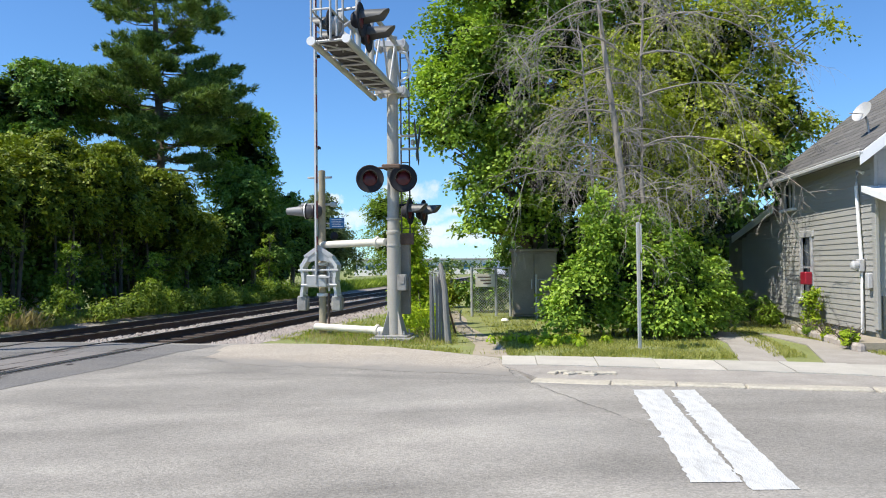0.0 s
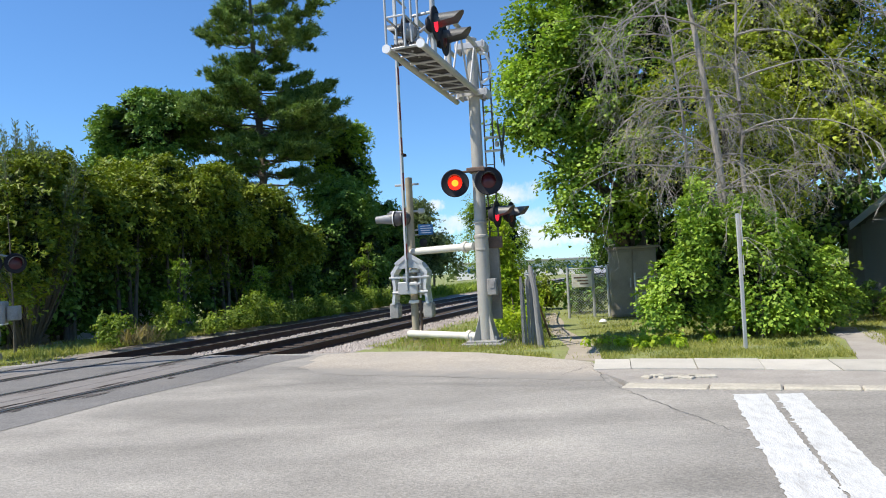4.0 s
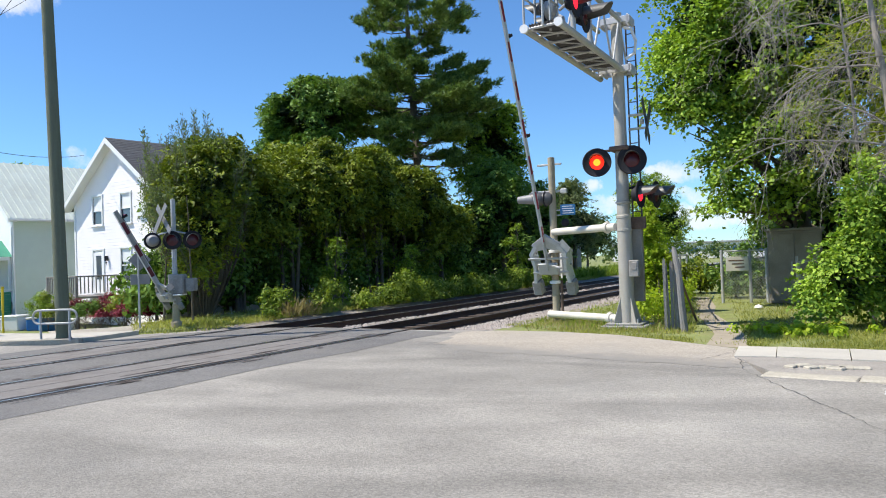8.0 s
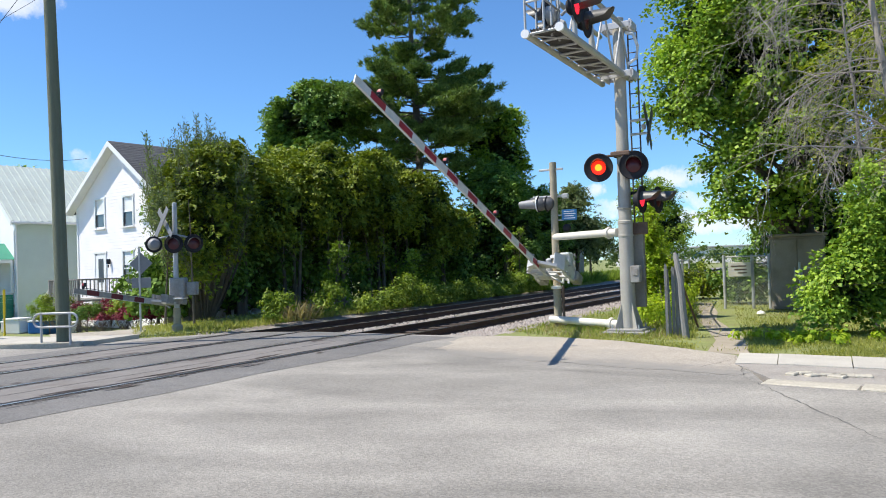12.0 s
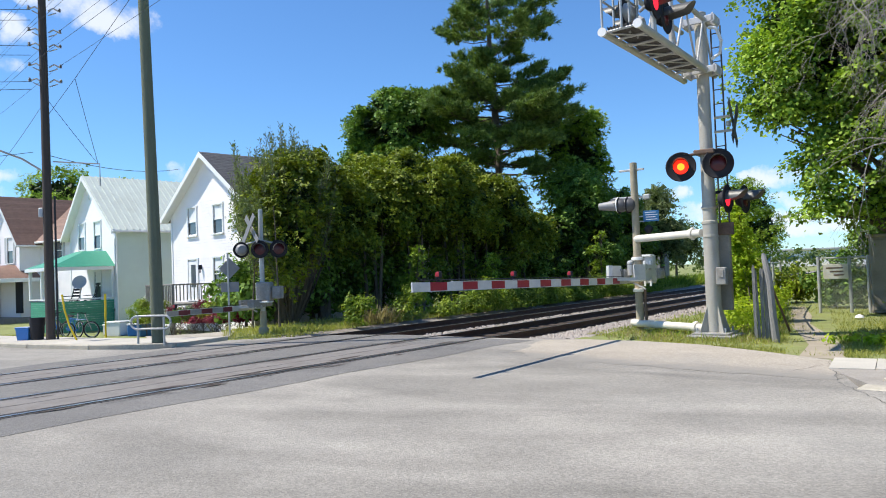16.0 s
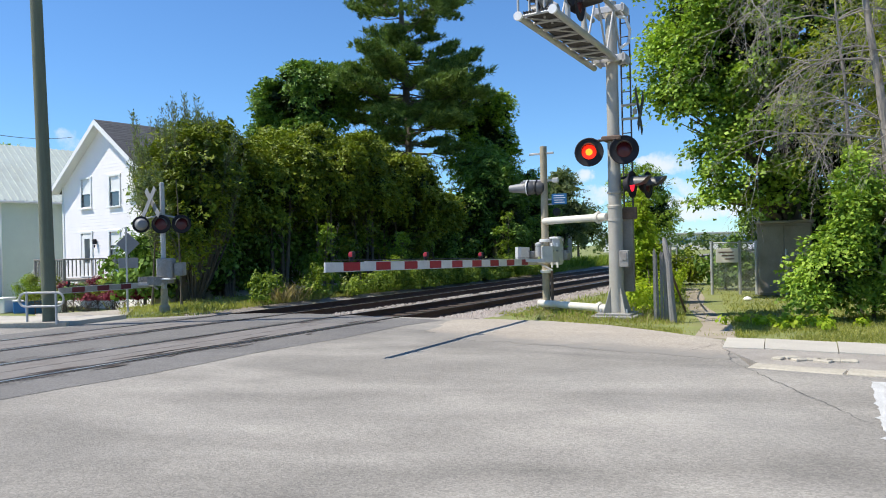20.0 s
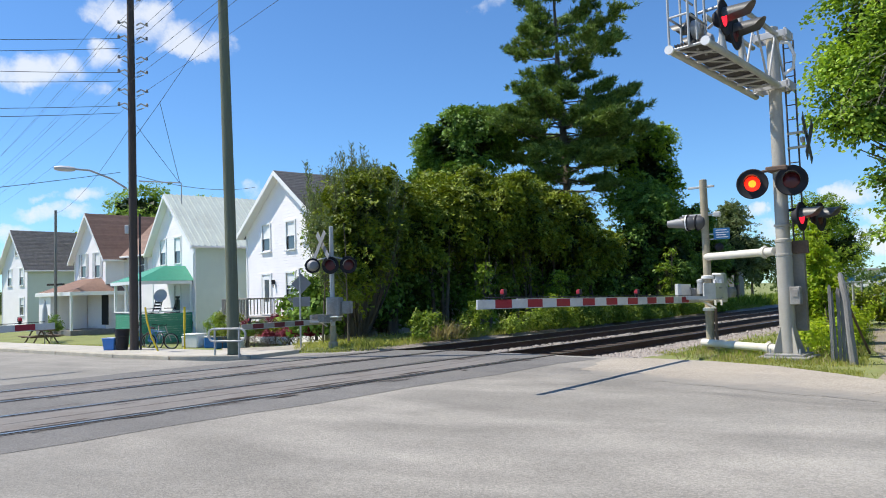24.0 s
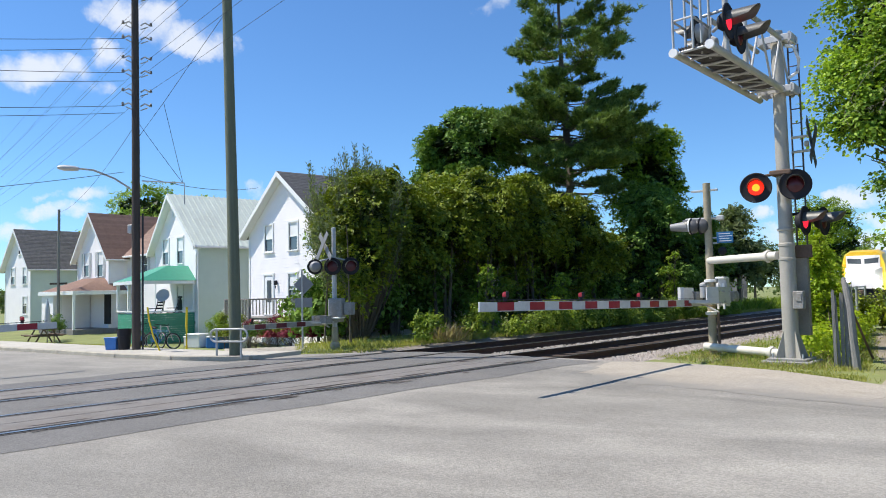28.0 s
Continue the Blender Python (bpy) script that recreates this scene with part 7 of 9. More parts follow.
# ---- houses ----
def lap_boards(g, left, right, z0, z1, openings, y=0.0, step=0.13, lap=0.014, mi=0, pieces=None):
    """Lapped boards between the outlines left(z), right(z), cut at the openings (x0, x1, z0, z1)."""
    z = z0
    while z < z1 - 0.02:
        zt = min(z + step, z1)
        zm = (z + zt) / 2
        spans = [(left(zm), right(zm))]
        for a, b, c, d in openings:
            if c < zm < d:
                nxt = []
                for s, e in spans:
                    if b <= s or a >= e:
                        nxt.append((s, e))
                    else:
                        if a > s:
                            nxt.append((s, a))
                        if b < e:
                            nxt.append((b, e))
                spans = nxt
        for s, e in spans:
            if e - s < 0.03:
                continue
            q = pieces() if pieces else g
            q.add([(s, y - lap, z), (e, y - lap, z), (e, y - 0.002, zt), (s, y - 0.002, zt), (s, y + 0.02, z), (e, y + 0.02, z), (e, y + 0.02, zt), (s, y + 0.02, zt)],
                  [(0, 1, 2, 3), (0, 4, 5, 1), (0, 3, 7, 4), (1, 5, 6, 2), (3, 2, 6, 7)], mi)
        z = zt


def window(parent, x0, x1, z0, z1, y=0.0, trim="trim", shutters=None, sash=True, m=None, blind=0.0):
    """A sash window in a front wall: frame, sill, two panes."""
    cx, w, h = (x0 + x1) / 2, x1 - x0, z1 - z0
    # black board behind the panes paints in the unlit room
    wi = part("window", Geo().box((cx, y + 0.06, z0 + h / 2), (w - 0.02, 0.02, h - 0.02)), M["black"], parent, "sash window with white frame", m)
    fr = Geo()
    t = 0.085
    fr.box((cx, y - 0.022, z1 + t / 2 - 0.02), (w + 2 * t, 0.05, t), bevel=0.006)
    for s in (x0 - t / 2 + 0.02, x1 + t / 2 - 0.02):
        fr.box((s, y - 0.02, z0 + h / 2), (t, 0.05, h - 0.04), bevel=0.006)
    if sash:
        fr.box((cx, y + 0.008, z0 + h / 2), (w, 0.04, 0.05), bevel=0.005)
    part("window_frame", fr, M[trim], wi)
    part("window_sill", Geo().box((cx, y - 0.04, z0 - 0.02), (w + 0.2, 0.1, 0.06), bevel=0.008), M[trim], wi)
    for k in ((0, 1) if sash else (0,)):
        hh = h / 2 if sash else h
        pz = z0 + hh * (k + 0.5)
        part("pane", Geo().box((cx, y + 0.03, pz), (w - 0.06, 0.012, hh - 0.05)), M["pane"], wi)
    if blind:
        part("blind", Geo().box((cx, y + 0.018, z1 - h * blind / 2), (w - 0.06, 0.006, h * blind)), M["trim"], wi, "pale drawn blind")
    if shutters:
        for s in (x0 - 0.2, x1 + 0.2):
            part("shutter", Geo().box((s, y - 0.025, z0 + h / 2), (0.22, 0.04, h), bevel=0.006), M[shutters], wi, "grey shutter")
    return wi


def courses(parent, top, low, y0, y1, material, step=0.15):
    """Overlapping shingle courses from the ridge to the eave; points are (x, z)."""
    n = max(2, int(math.hypot(low[0] - top[0], low[1] - top[1]) / step))
    for i in range(n):
        t0, t1 = i / n, min(1.0, (i + 1.1) / n)
        a = (top[0] + (low[0] - top[0]) * t0, top[1] + (low[1] - top[1]) * t0 + 0.004)
        b = (top[0] + (low[0] - top[0]) * t1, top[1] + (low[1] - top[1]) * t1 + 0.015)
        vs = [(a[0], y0, a[1]), (a[0], y1, a[1]), (b[0], y1, b[1]), (b[0], y0, b[1]), (b[0], y1, b[1] - 0.011), (b[0], y0, b[1] - 0.011)]
        fs = [(0, 1, 2, 3), (3, 2, 4, 5)]
        part("shingle_course", Geo().add(vs, fs if low[0] < top[0] else [f[::-1] for f in fs]), M[material], parent)


def gable_roof(parent, a, b, eave, apex, mid, depth, over, material, trim, front=0.35, ribs=0.0):
    """Two slopes with thickness, white bargeboards and gutters; the ridge runs in depth."""
    for side, e in ((-1, a), (1, b)):
        k = (apex - eave) / abs(mid - e)
        ex, ez = e + side * over, eave - k * over
        th = 0.12
        pr = Geo()
        pr.prism([(mid, -front, apex + 0.1), (ex, -front, ez + 0.1), (ex, -front, ez + 0.1 - th), (mid, -front, apex + 0.1 - th)][::(1 if side < 0 else -1)], (0, depth + 2 * front, 0))
        ln = math.hypot(mid - ex, apex - ez)
        rf = part("roof", pr, M[material], parent)
        if material.startswith("shingle"):
            courses(rf, (mid, apex + 0.1), (ex, ez + 0.1), -front, depth + front, material)
        if ribs:
            n = int((depth + 2 * front) / ribs)
            for i in range(n):
                y = -front + 0.05 + i * ribs
                part("roof_rib", Geo().prism([(mid, y, apex + 0.101), (ex, y, ez + 0.101), (ex, y, ez + 0.135), (mid, y, apex + 0.135)][::(1 if side > 0 else -1)], (0, 0.07, 0)), M[material], rf)
        part("bargeboard", Geo().prism([(mid, -front - 0.035, apex + 0.09), (ex, -front - 0.035, ez + 0.09), (ex, -front - 0.035, ez - 0.1), (mid, -front - 0.035, apex - 0.12)][::(1 if side < 0 else -1)], (0, 0.03, 0)), M[trim], parent)
        part("soffit", Geo().prism([(mid, -front, apex - 0.03), (ex, -front, ez - 0.03), (ex, -front, ez - 0.05), (mid, -front, apex - 0.05)][::(1 if side < 0 else -1)], (0, front, 0)), M[trim], parent)
        part("gutter", Geo().box((ex + side * 0.03, depth / 2, ez + 0.03), (0.1, depth + 2 * front, 0.1), bevel=0.02), M[trim], parent)


def gable_house(name, label, m, a, b, eave, apex, mid, depth, wall, side_wall, roof, opens, trim="trim", ribs=0.0, step=0.13, shutters=None, base=-1.0):
    h = thing(name, label, "house", m)
    lf = lambda z: a if z < eave else a + (z - eave) / (apex - eave) * (mid - a)
    rt = lambda z: b if z < eave else b + (z - eave) / (apex - eave) * (mid - b)
    g = Geo()
    lap_boards(g, lf, rt, base + 0.35, apex - 0.02, opens, 0.0, step, 0.008)
    part("front_wall", g, M[wall], h, "front wall of lapped boards", kind="stuff")
    part("foundation", Geo().box(((a + b) / 2, depth / 2, base + 0.17), (b - a - 0.03, depth - 0.03, 0.36)), M["concrete"], h)
    # back, and side walls with lapped boards
    part("back_wall", Geo().prism([(a, depth - 0.1, base), (b, depth - 0.1, base), (b, depth - 0.1, eave), (mid, depth - 0.1, apex), (a, depth - 0.1, eave)], (0, 0.1, 0)), M[side_wall], h)
    # added black sheet in place of the dark inside of the house
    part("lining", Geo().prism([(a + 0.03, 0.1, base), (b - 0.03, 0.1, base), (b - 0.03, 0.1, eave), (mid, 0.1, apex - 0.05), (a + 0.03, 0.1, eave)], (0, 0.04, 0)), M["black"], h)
    for x, s in ((a, -1), (b, 1)):
        g = Geo()
        lap_boards(g, lambda z: 0.0, lambda z: depth, base + 0.35, eave, [], 0.0, step)
        rot = Matrix.Translation((x, 0 if s > 0 else depth, 0)) @ Matrix.Rotation(radians(90 * s), 4, "Z")
        part("side_wall", g, M[side_wall], h, "", rot, "stuff")
        part("corner_board", Geo().box((x, -0.012, (eave + base) / 2 + 0.15), (0.12, 0.05, eave - base - 0.35), bevel=0.006), M[trim], h)
    for o in opens:
        if len(o) == 4:
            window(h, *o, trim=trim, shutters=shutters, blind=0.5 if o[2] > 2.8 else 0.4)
    gable_roof(h, a, b, eave, apex, mid, depth, 0.4, roof, trim, ribs=ribs)
    return h


# white house nearest the tracks
H1 = pose(-24.5, 24.4, 0, 0, 0, -18)
h1 = gable_house("white_house", "white clapboard gable house with charcoal shingles", H1, 0.0, 6.6, 4.45, 6.72, 3.3, 9.5, "siding_white", "siding_white", "shingle_dark",
                 [(1.52, 2.27, 3.45, 4.64), (3.70, 4.44, 3.43, 4.61), (1.45, 2.28, 0.75, 2.46), (3.62, 4.36, 1.13, 2.47)])
part("door", Geo().box((1.87, -0.005, 1.55), (0.78, 0.05, 1.62), bevel=0.01), M["trim"], h1, "white front door with glass light")
part("door_light", Geo().box((1.92, -0.035, 1.75), (0.4, 0.012, 0.95), bevel=0.004), M["pane"], h1)
part("wall_lamp", Geo().box((2.62, -0.09, 2.1), (0.1, 0.14, 0.2), bevel=0.02).cyl((2.62, -0.1, 1.98), (2.62, -0.1, 1.86), 0.03, 0.02, 8), M["black"], h1)
part("vent_box", Geo().box((5.3, -0.05, 3.85), (0.5, 0.1, 0.5), bevel=0.01), M["trim"], h1)
dk = thing("porch_deck", "weathered wooden porch deck with slatted railing", "porch", H1)
part("deck_floor", Geo().box((2.2, -0.85, 0.62), (2.4, 1.7, 0.08), bevel=0.01), M["wood_grey"], dk)
for x in (1.05, 2.2, 3.35):
    part("deck_post", Geo().box((x, -1.66, 0.2), (0.1, 0.1, 2.5), bevel=0.01), M["wood_grey"], dk)
part("top_rail", Geo().box((2.2, -1.66, 1.42), (2.4, 0.09, 0.06), bevel=0.01), M["wood_grey"], dk)
part("bottom_rail", Geo().box((2.2, -1.66, 0.76), (2.4, 0.06, 0.05), bevel=0.01), M["wood_grey"], dk)
for i in range(16):
    part("baluster", Geo().box((1.13 + i * 0.142, -1.66, 1.09), (0.035, 0.035, 0.62)), M["wood_grey"], dk)
for i in range(10):
    part("baluster", Geo().box((3.35, -1.5 + i * 0.15, 1.09), (0.035, 0.035, 0.62)), M["wood_grey"], dk)
part("side_rail", Geo().box((3.35, -0.82, 1.42), (0.09, 1.64, 0.06), bevel=0.01), M["wood_grey"], dk)
for i in range(7):
    part("stair_tread", Geo().box((0.9 - i * 0.28, -0.9, 0.47 - i * 0.18), (0.3, 1.1, 0.06), bevel=0.01), M["wood_grey"], dk)
for y in (-1.45, -0.35):
    part("stair_rail", Geo().tube([(1.05, y, 1.4), (-0.6, y, 0.3), (-0.6, y, -0.8)], 0.035, 8), M["white_paint"], dk, "pale stair rail")

# pale green-sided house with the tin roof
H2 = pose(-33.35, 26.1, 0, 0, 0, -18)
h2 = gable_house("tin_roof_house", "white and pale green house with ribbed tin roof", H2, -0.12, 5.65, 4.25, 6.8, 2.5, 10.5, "siding_white", "siding_green", "tin",
                 [(1.02, 1.86, 3.3, 4.62), (3.05, 3.86, 3.28, 4.6), (3.0, 3.8, 0.8, 2.2)], trim="trim", ribs=0.3)
part("downpipe", Geo().tube([(5.62, 0.05, 3.9), (5.6, -0.06, 3.6), (5.6, -0.06, 0.1)], 0.04, 8), M["trim"], h2)
part("attic_vent", Geo().box((2.5, -0.02, 5.95), (0.18, 0.05, 0.42), bevel=0.01), M["trim"], h2)
pc = thing("porch", "porch with green tin hip roof and green boarded front", "porch", H2)
pa, pb, pd = 2.1, 5.35, 2.6
rv = [(pa - 0.2, -pd - 0.2, 2.38), (pb + 0.15, -pd - 0.2, 2.38), (pb + 0.15, 0, 2.38), (pa - 0.2, 0, 2.38), ((pa + pb) / 2 - 0.4, -1.0, 3.12), ((pa + pb) / 2 + 0.7, -1.0, 3.12), ((pa + pb) / 2 - 0.4, 0, 3.12), ((pa + pb) / 2 + 0.7, 0, 3.12)]
part("porch_roof", Geo().add(rv, [(0, 1, 5, 4), (1, 2, 7, 5), (0, 4, 6, 3), (4, 5, 7, 6), (0, 3, 2, 1)]), M["green_roof"], pc, "green tin roof")
part("fascia", Geo().box(((pa + pb) / 2, -pd - 0.18, 2.3), (pb - pa + 0.3, 0.05, 0.16), bevel=0.008).box((pb + 0.1, -pd / 2 - 0.1, 2.3), (0.05, pd, 0.16), bevel=0.008), M["trim"], pc)
part("porch_floor", Geo().box(((pa + pb) / 2, -pd / 2, 0.35), (pb - pa, pd, 0.12), bevel=0.01), M["wood_grey"], pc)
for i in range(17):
    part("board", Geo().box(((pa + pb) / 2, -pd, -0.89 + i * 0.105), (pb - pa, 0.03, 0.1), bevel=0.006), M["green_wall"], pc)
    part("board", Geo().box((pb, -pd / 2, -0.89 + i * 0.105), (0.03, pd - 0.1, 0.1), bevel=0.006), M["green_wall"], pc)
part("rail_cap", Geo().box(((pa + pb) / 2, -pd, 0.93), (pb - pa + 0.1, 0.14, 0.05), bevel=0.01).box((pb, -pd / 2, 0.93), (0.14, pd, 0.05), bevel=0.01), M["trim"], pc)
for x, y in ((pa, -pd), ((pa + pb) / 2, -pd), (pb, -pd), (pb, -0.1)):
    part("porch_post", Geo().box((x, y, 1.6), (0.13, 0.13, 1.35), bevel=0.012), M["trim"], pc)
ds = thing("satellite_dish", "white satellite dish on the green porch", "satellite dish", H2)
part("dish", Geo().lathe([(0, 0), (0.15, 0.02), (0.27, 0.07), (0.275, 0.075), (0.14, 0.03), (0, 0.012)], 20, Matrix.Translation((pb + 0.22, -1.62, 1.66)) @ Matrix.Rotation(radians(48), 4, "Z") @ Matrix.Rotation(radians(68), 4, "X") @ Matrix.Diagonal((1.15, 1.15, 1, 1))), M["galv"], ds)
part("dish_arm", Geo().tube([(pb + 0.02, -1.55, 0.95), (pb + 0.08, -1.57, 1.5), (pb + 0.22, -1.62, 1.65)], 0.02, 8), M["galv"], ds)
# dark folding chairs kept on the porch
for cx, cy, turn in ((pb - 0.55, -1.7, 20), (pb - 0.7, -0.85, -12)):
    ch = thing("porch_chair", "dark folding chair on the green porch", "chair", H2 @ pose(cx, cy, 0.41, 0, 0, turn), group="porch chairs")
    for sx in (-0.24, 0.24):
        part("front_leg", Geo().tube([(sx, -0.26, 0), (sx, 0.2, 0.62), (sx, 0.34, 1.12)], 0.02, 6), M["black"], ch)
        part("back_leg", Geo().tube([(sx, 0.3, 0), (sx, -0.24, 0.44)], 0.02, 6), M["black"], ch)
        part("armrest", Geo().box((sx, -0.02, 0.66), (0.06, 0.46, 0.03), bevel=0.008), M["black"], ch)
    for k in range(4):
        part("seat_slat", Geo().box((0, -0.2 + k * 0.12, 0.45), (0.5, 0.09, 0.025), bevel=0.005), M["black"], ch)
        part("back_slat", Geo().box((0, 0.205 + k * 0.038, 0.66 + k * 0.14), (0.5, 0.025, 0.09), bevel=0.005), M["black"], ch)

# brown-roofed house with its wing and porch
H3 = pose(-44.7, 29.7, 0, 0, 0, -10)
h3 = gable_house("brown_roof_house", "white house with brown shingle roof and grey shutters", H3, -2.15, 2.5, 4.5, 7.2, 0.17, 4.6, "siding_white", "siding_white", "shingle_brown",
                 [(-1.2, -0.4, 3.1, 4.65), (0.9, 1.7, 3.05, 4.65)], trim="trim", shutters="grey_box")
wg = Geo()
lap_boards(wg, lambda z: 2.5, lambda z: 8.3, 0.0, 4.4, [(4.5, 5.3, 3.15, 4.25), (3.55, 4.4, 0.75, 1.85)], 1.2)
part("wing_wall", wg, M["siding_white"], h3, "white lapped siding boards", kind="stuff")
# added black sheet for the wing's dark inside
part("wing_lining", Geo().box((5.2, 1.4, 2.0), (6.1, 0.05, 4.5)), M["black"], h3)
part("wing_roof", Geo().prism([(0.3, 0.8, 4.3), (0.3, 4.6, 7.15), (0.3, 8.4, 4.3), (0.3, 8.4, 4.2), (0.3, 4.6, 7.0), (0.3, 0.8, 4.2)], (8.3, 0, 0)), M["shingle_tan"], h3)
for i in range(28):
    part("shingle_course", Geo().prism([(0.3, 0.8 + i * 0.136, 4.302 + i * 0.102), (0.3, 0.8 + i * 0.136 + 0.145, 4.302 + i * 0.102 + 0.109), (0.3, 0.8 + i * 0.136 + 0.145, 4.316 + i * 0.102 + 0.105), (0.3, 0.8 + i * 0.136, 4.322 + i * 0.102)][::-1], (8.3, 0, 0)), M["shingle_tan"], h3)
part("wing_gutter", Geo().box((5.3, 0.78, 4.26), (6.6, 0.1, 0.12), bevel=0.02), M["trim"], h3)
window(h3, 4.5, 5.3, 3.15, 4.25, y=1.2, shutters="grey_box")
window(h3, 3.55, 4.4, 0.75, 1.85, y=1.2, shutters="grey_box")
p3 = thing("porch", "white porch with low brown hip roof", "porch", H3)
part("porch_roof", Geo().add([(-2.2, -2.5, 2.1), (3.3, -2.5, 2.1), (3.3, 0.9, 2.1), (-2.2, 0.9, 2.1), (-0.5, -0.4, 2.95), (1.9, -0.4, 2.95), (-0.5, 0.9, 2.95), (1.9, 0.9, 2.95)], [(0, 1, 5, 4), (1, 2, 7, 5), (0, 4, 6, 3), (4, 5, 7, 6), (0, 3, 2, 1)]), M["shingle_brown"], p3)
part("fascia", Geo().box((0.55, -2.5, 2.0), (5.55, 0.06, 0.24), bevel=0.01).box((3.3, -0.8, 2.0), (0.06, 3.4, 0.24), bevel=0.01), M["trim"], p3)
part("side_block", Geo().box((-1.1, -1.2, 0.45), (1.9, 2.3, 3.0), bevel=0.01), M["siding_white"], p3)
for x in (1.1, 3.15):
    part("porch_post", Geo().box((x, -2.4, 0.5), (0.14, 0.14, 2.9), bevel=0.012), M["trim"], p3)
part("porch_floor", Geo().box((0.6, -0.9, -0.55), (5.4, 3.2, 0.6), bevel=0.01), M["wood_grey"], p3)
part("door", Geo().box((2.4, -0.02, 1.0), (0.9, 0.05, 2.0), bevel=0.01), M["black"], p3)
# far grey-roofed house
H4 = pose(-55.78, 31.03, 0, 0, 0, -10)
# side walls take the pale green so that their shade is in the colour
gable_house("grey_roof_house", "white house with grey shingle roof at the street's end", H4, -3.0, 2.15, 4.25, 6.95, -0.42, 13.0, "siding_white", "siding_green", "shingle_grey",
            [(-0.3, 0.15, 5.1, 5.8), (0.65, 1.45, 2.85, 4.1), (-1.8, -1.0, 2.85, 4.1), (0.7, 1.5, 0.6, 1.9)])

# ---- grey house on the near side ----
# local: x along the long wall away from the road, y into the house
HG = Matrix.Translation((8.40, 14.4, 0)) @ Matrix.Rotation(math.atan2(6.6, 0.75), 4, "Z")
gh = thing("grey_house", "weathered grey clapboard house with shingle roof", "house", HG)
L1, LE = 5.3, 3.84
OPEN = [(3.25, 3.95, 0.72, 2.2), (4.35, 5.05, 2.95, 3.6)]


def grey_wall(a, b, z0, z1f, opens, name):
    def one():
        q = Geo()
        made.append(q)
        return q
    made = []
    z = z0
    lap_boards(None, lambda z: a, lambda z: b if z < z1f(b) else a + (b - a) * max(0.0, min(1.0, (z1f(a) - z) / max(1e-6, z1f(a) - z1f(b)))), z0, z1f(a), opens, 0.0, 0.118, 0.016, pieces=one)
    for q in made:
        q.v = [(x, -y, z) for x, y, z in q.v]
        q.f = [f[::-1] for f in q.f]
        part(name, q, M["siding_grey"], gh)


# the outside of this wall is local +y, so boards are mirrored
grey_wall(0.0, L1, 0.2, lambda x: LE, OPEN, "siding_board")
grey_wall(L1, 9.0, -0.1, lambda x: 2.95 - (x - L1) * 0.16, [], "siding_board")
part("foundation", Geo().box((4.5, -0.25, 0.05), (9.0, 0.4, 0.36)), M["concrete"], gh)
# added black sheets behind the boards, for the unlit rooms
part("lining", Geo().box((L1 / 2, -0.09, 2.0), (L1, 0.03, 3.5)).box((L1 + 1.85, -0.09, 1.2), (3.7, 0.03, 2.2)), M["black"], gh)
for x0, x1, z0, z1 in OPEN:
    wi = part("window", Geo().box(((x0 + x1) / 2, -0.06, (z0 + z1) / 2), (x1 - x0, 0.02, z1 - z0)), M["pane"], gh, "dark window with worn pale frame")
    fr = Geo()
    for x in (x0, x1):
        fr.box((x, 0.015, (z0 + z1) / 2), (0.12, 0.06, z1 - z0 + 0.12), bevel=0.008)
    fr.box(((x0 + x1) / 2, 0.02, z1 + 0.06), (x1 - x0 + 0.3, 0.07, 0.16), bevel=0.01)
    fr.box(((x0 + x1) / 2, 0.0, (z0 + z1) / 2), (x1 - x0, 0.03, 0.05)) if z1 - z0 > 1 else fr.box(((x0 + x1) / 2, 0.0, (z0 + z1) / 2), (0.05, 0.03, z1 - z0))
    part("window_frame", fr, M["grey_box"], wi)
    part("window_sill", Geo().box(((x0 + x1) / 2, 0.05, z0 - 0.03), (x1 - x0 + 0.25, 0.14, 0.07), bevel=0.01), M["trim"], wi)
# roof slope over the long wall, ridge parallel to it
kk = 0.78
part("roof", Geo().prism([(-0.45, 0.42, LE - 0.33 + 0.16), (-0.45, -4.2, LE + 4.2 * kk + 0.16), (-0.45, -4.2, LE + 4.2 * kk + 0.04), (-0.45, 0.42, LE - 0.33 + 0.04)], (L1 + 0.7, 0, 0)), M["shingle_grey"], gh, "grey shingle roof")
for i in range(26):
    y = 0.40 - i * 0.18
    part("shingle_course", Geo().prism([(-0.46, y, LE - y * kk + 0.175), (-0.46, y - 0.19, LE - (y - 0.19) * kk + 0.166), (-0.46, y - 0.19, LE - (y - 0.19) * kk + 0.15), (-0.46, y, LE - y * kk + 0.15)], (L1 + 0.72, 0, 0)), M["shingle_grey"], gh)
part("gutter", Geo().box((L1 / 2 - 0.1, 0.45, LE - 0.22), (L1 + 0.8, 0.11, 0.1), bevel=0.025), M["grey_box"], gh, "grey gutter")
part("soffit", Geo().box((L1 / 2 - 0.1, 0.2, LE - 0.12), (L1 + 0.6, 0.45, 0.03)), M["siding_grey"], gh)
part("bargeboard", Geo().prism([(-0.5, 0.46, LE - 0.36 + 0.15), (-0.5, -4.2, LE + 4.2 * kk + 0.15), (-0.5, -4.2, LE + 4.2 * kk - 0.08), (-0.5, 0.46, LE - 0.36 - 0.08)], (0.04, 0, 0)), M["trim"], gh)
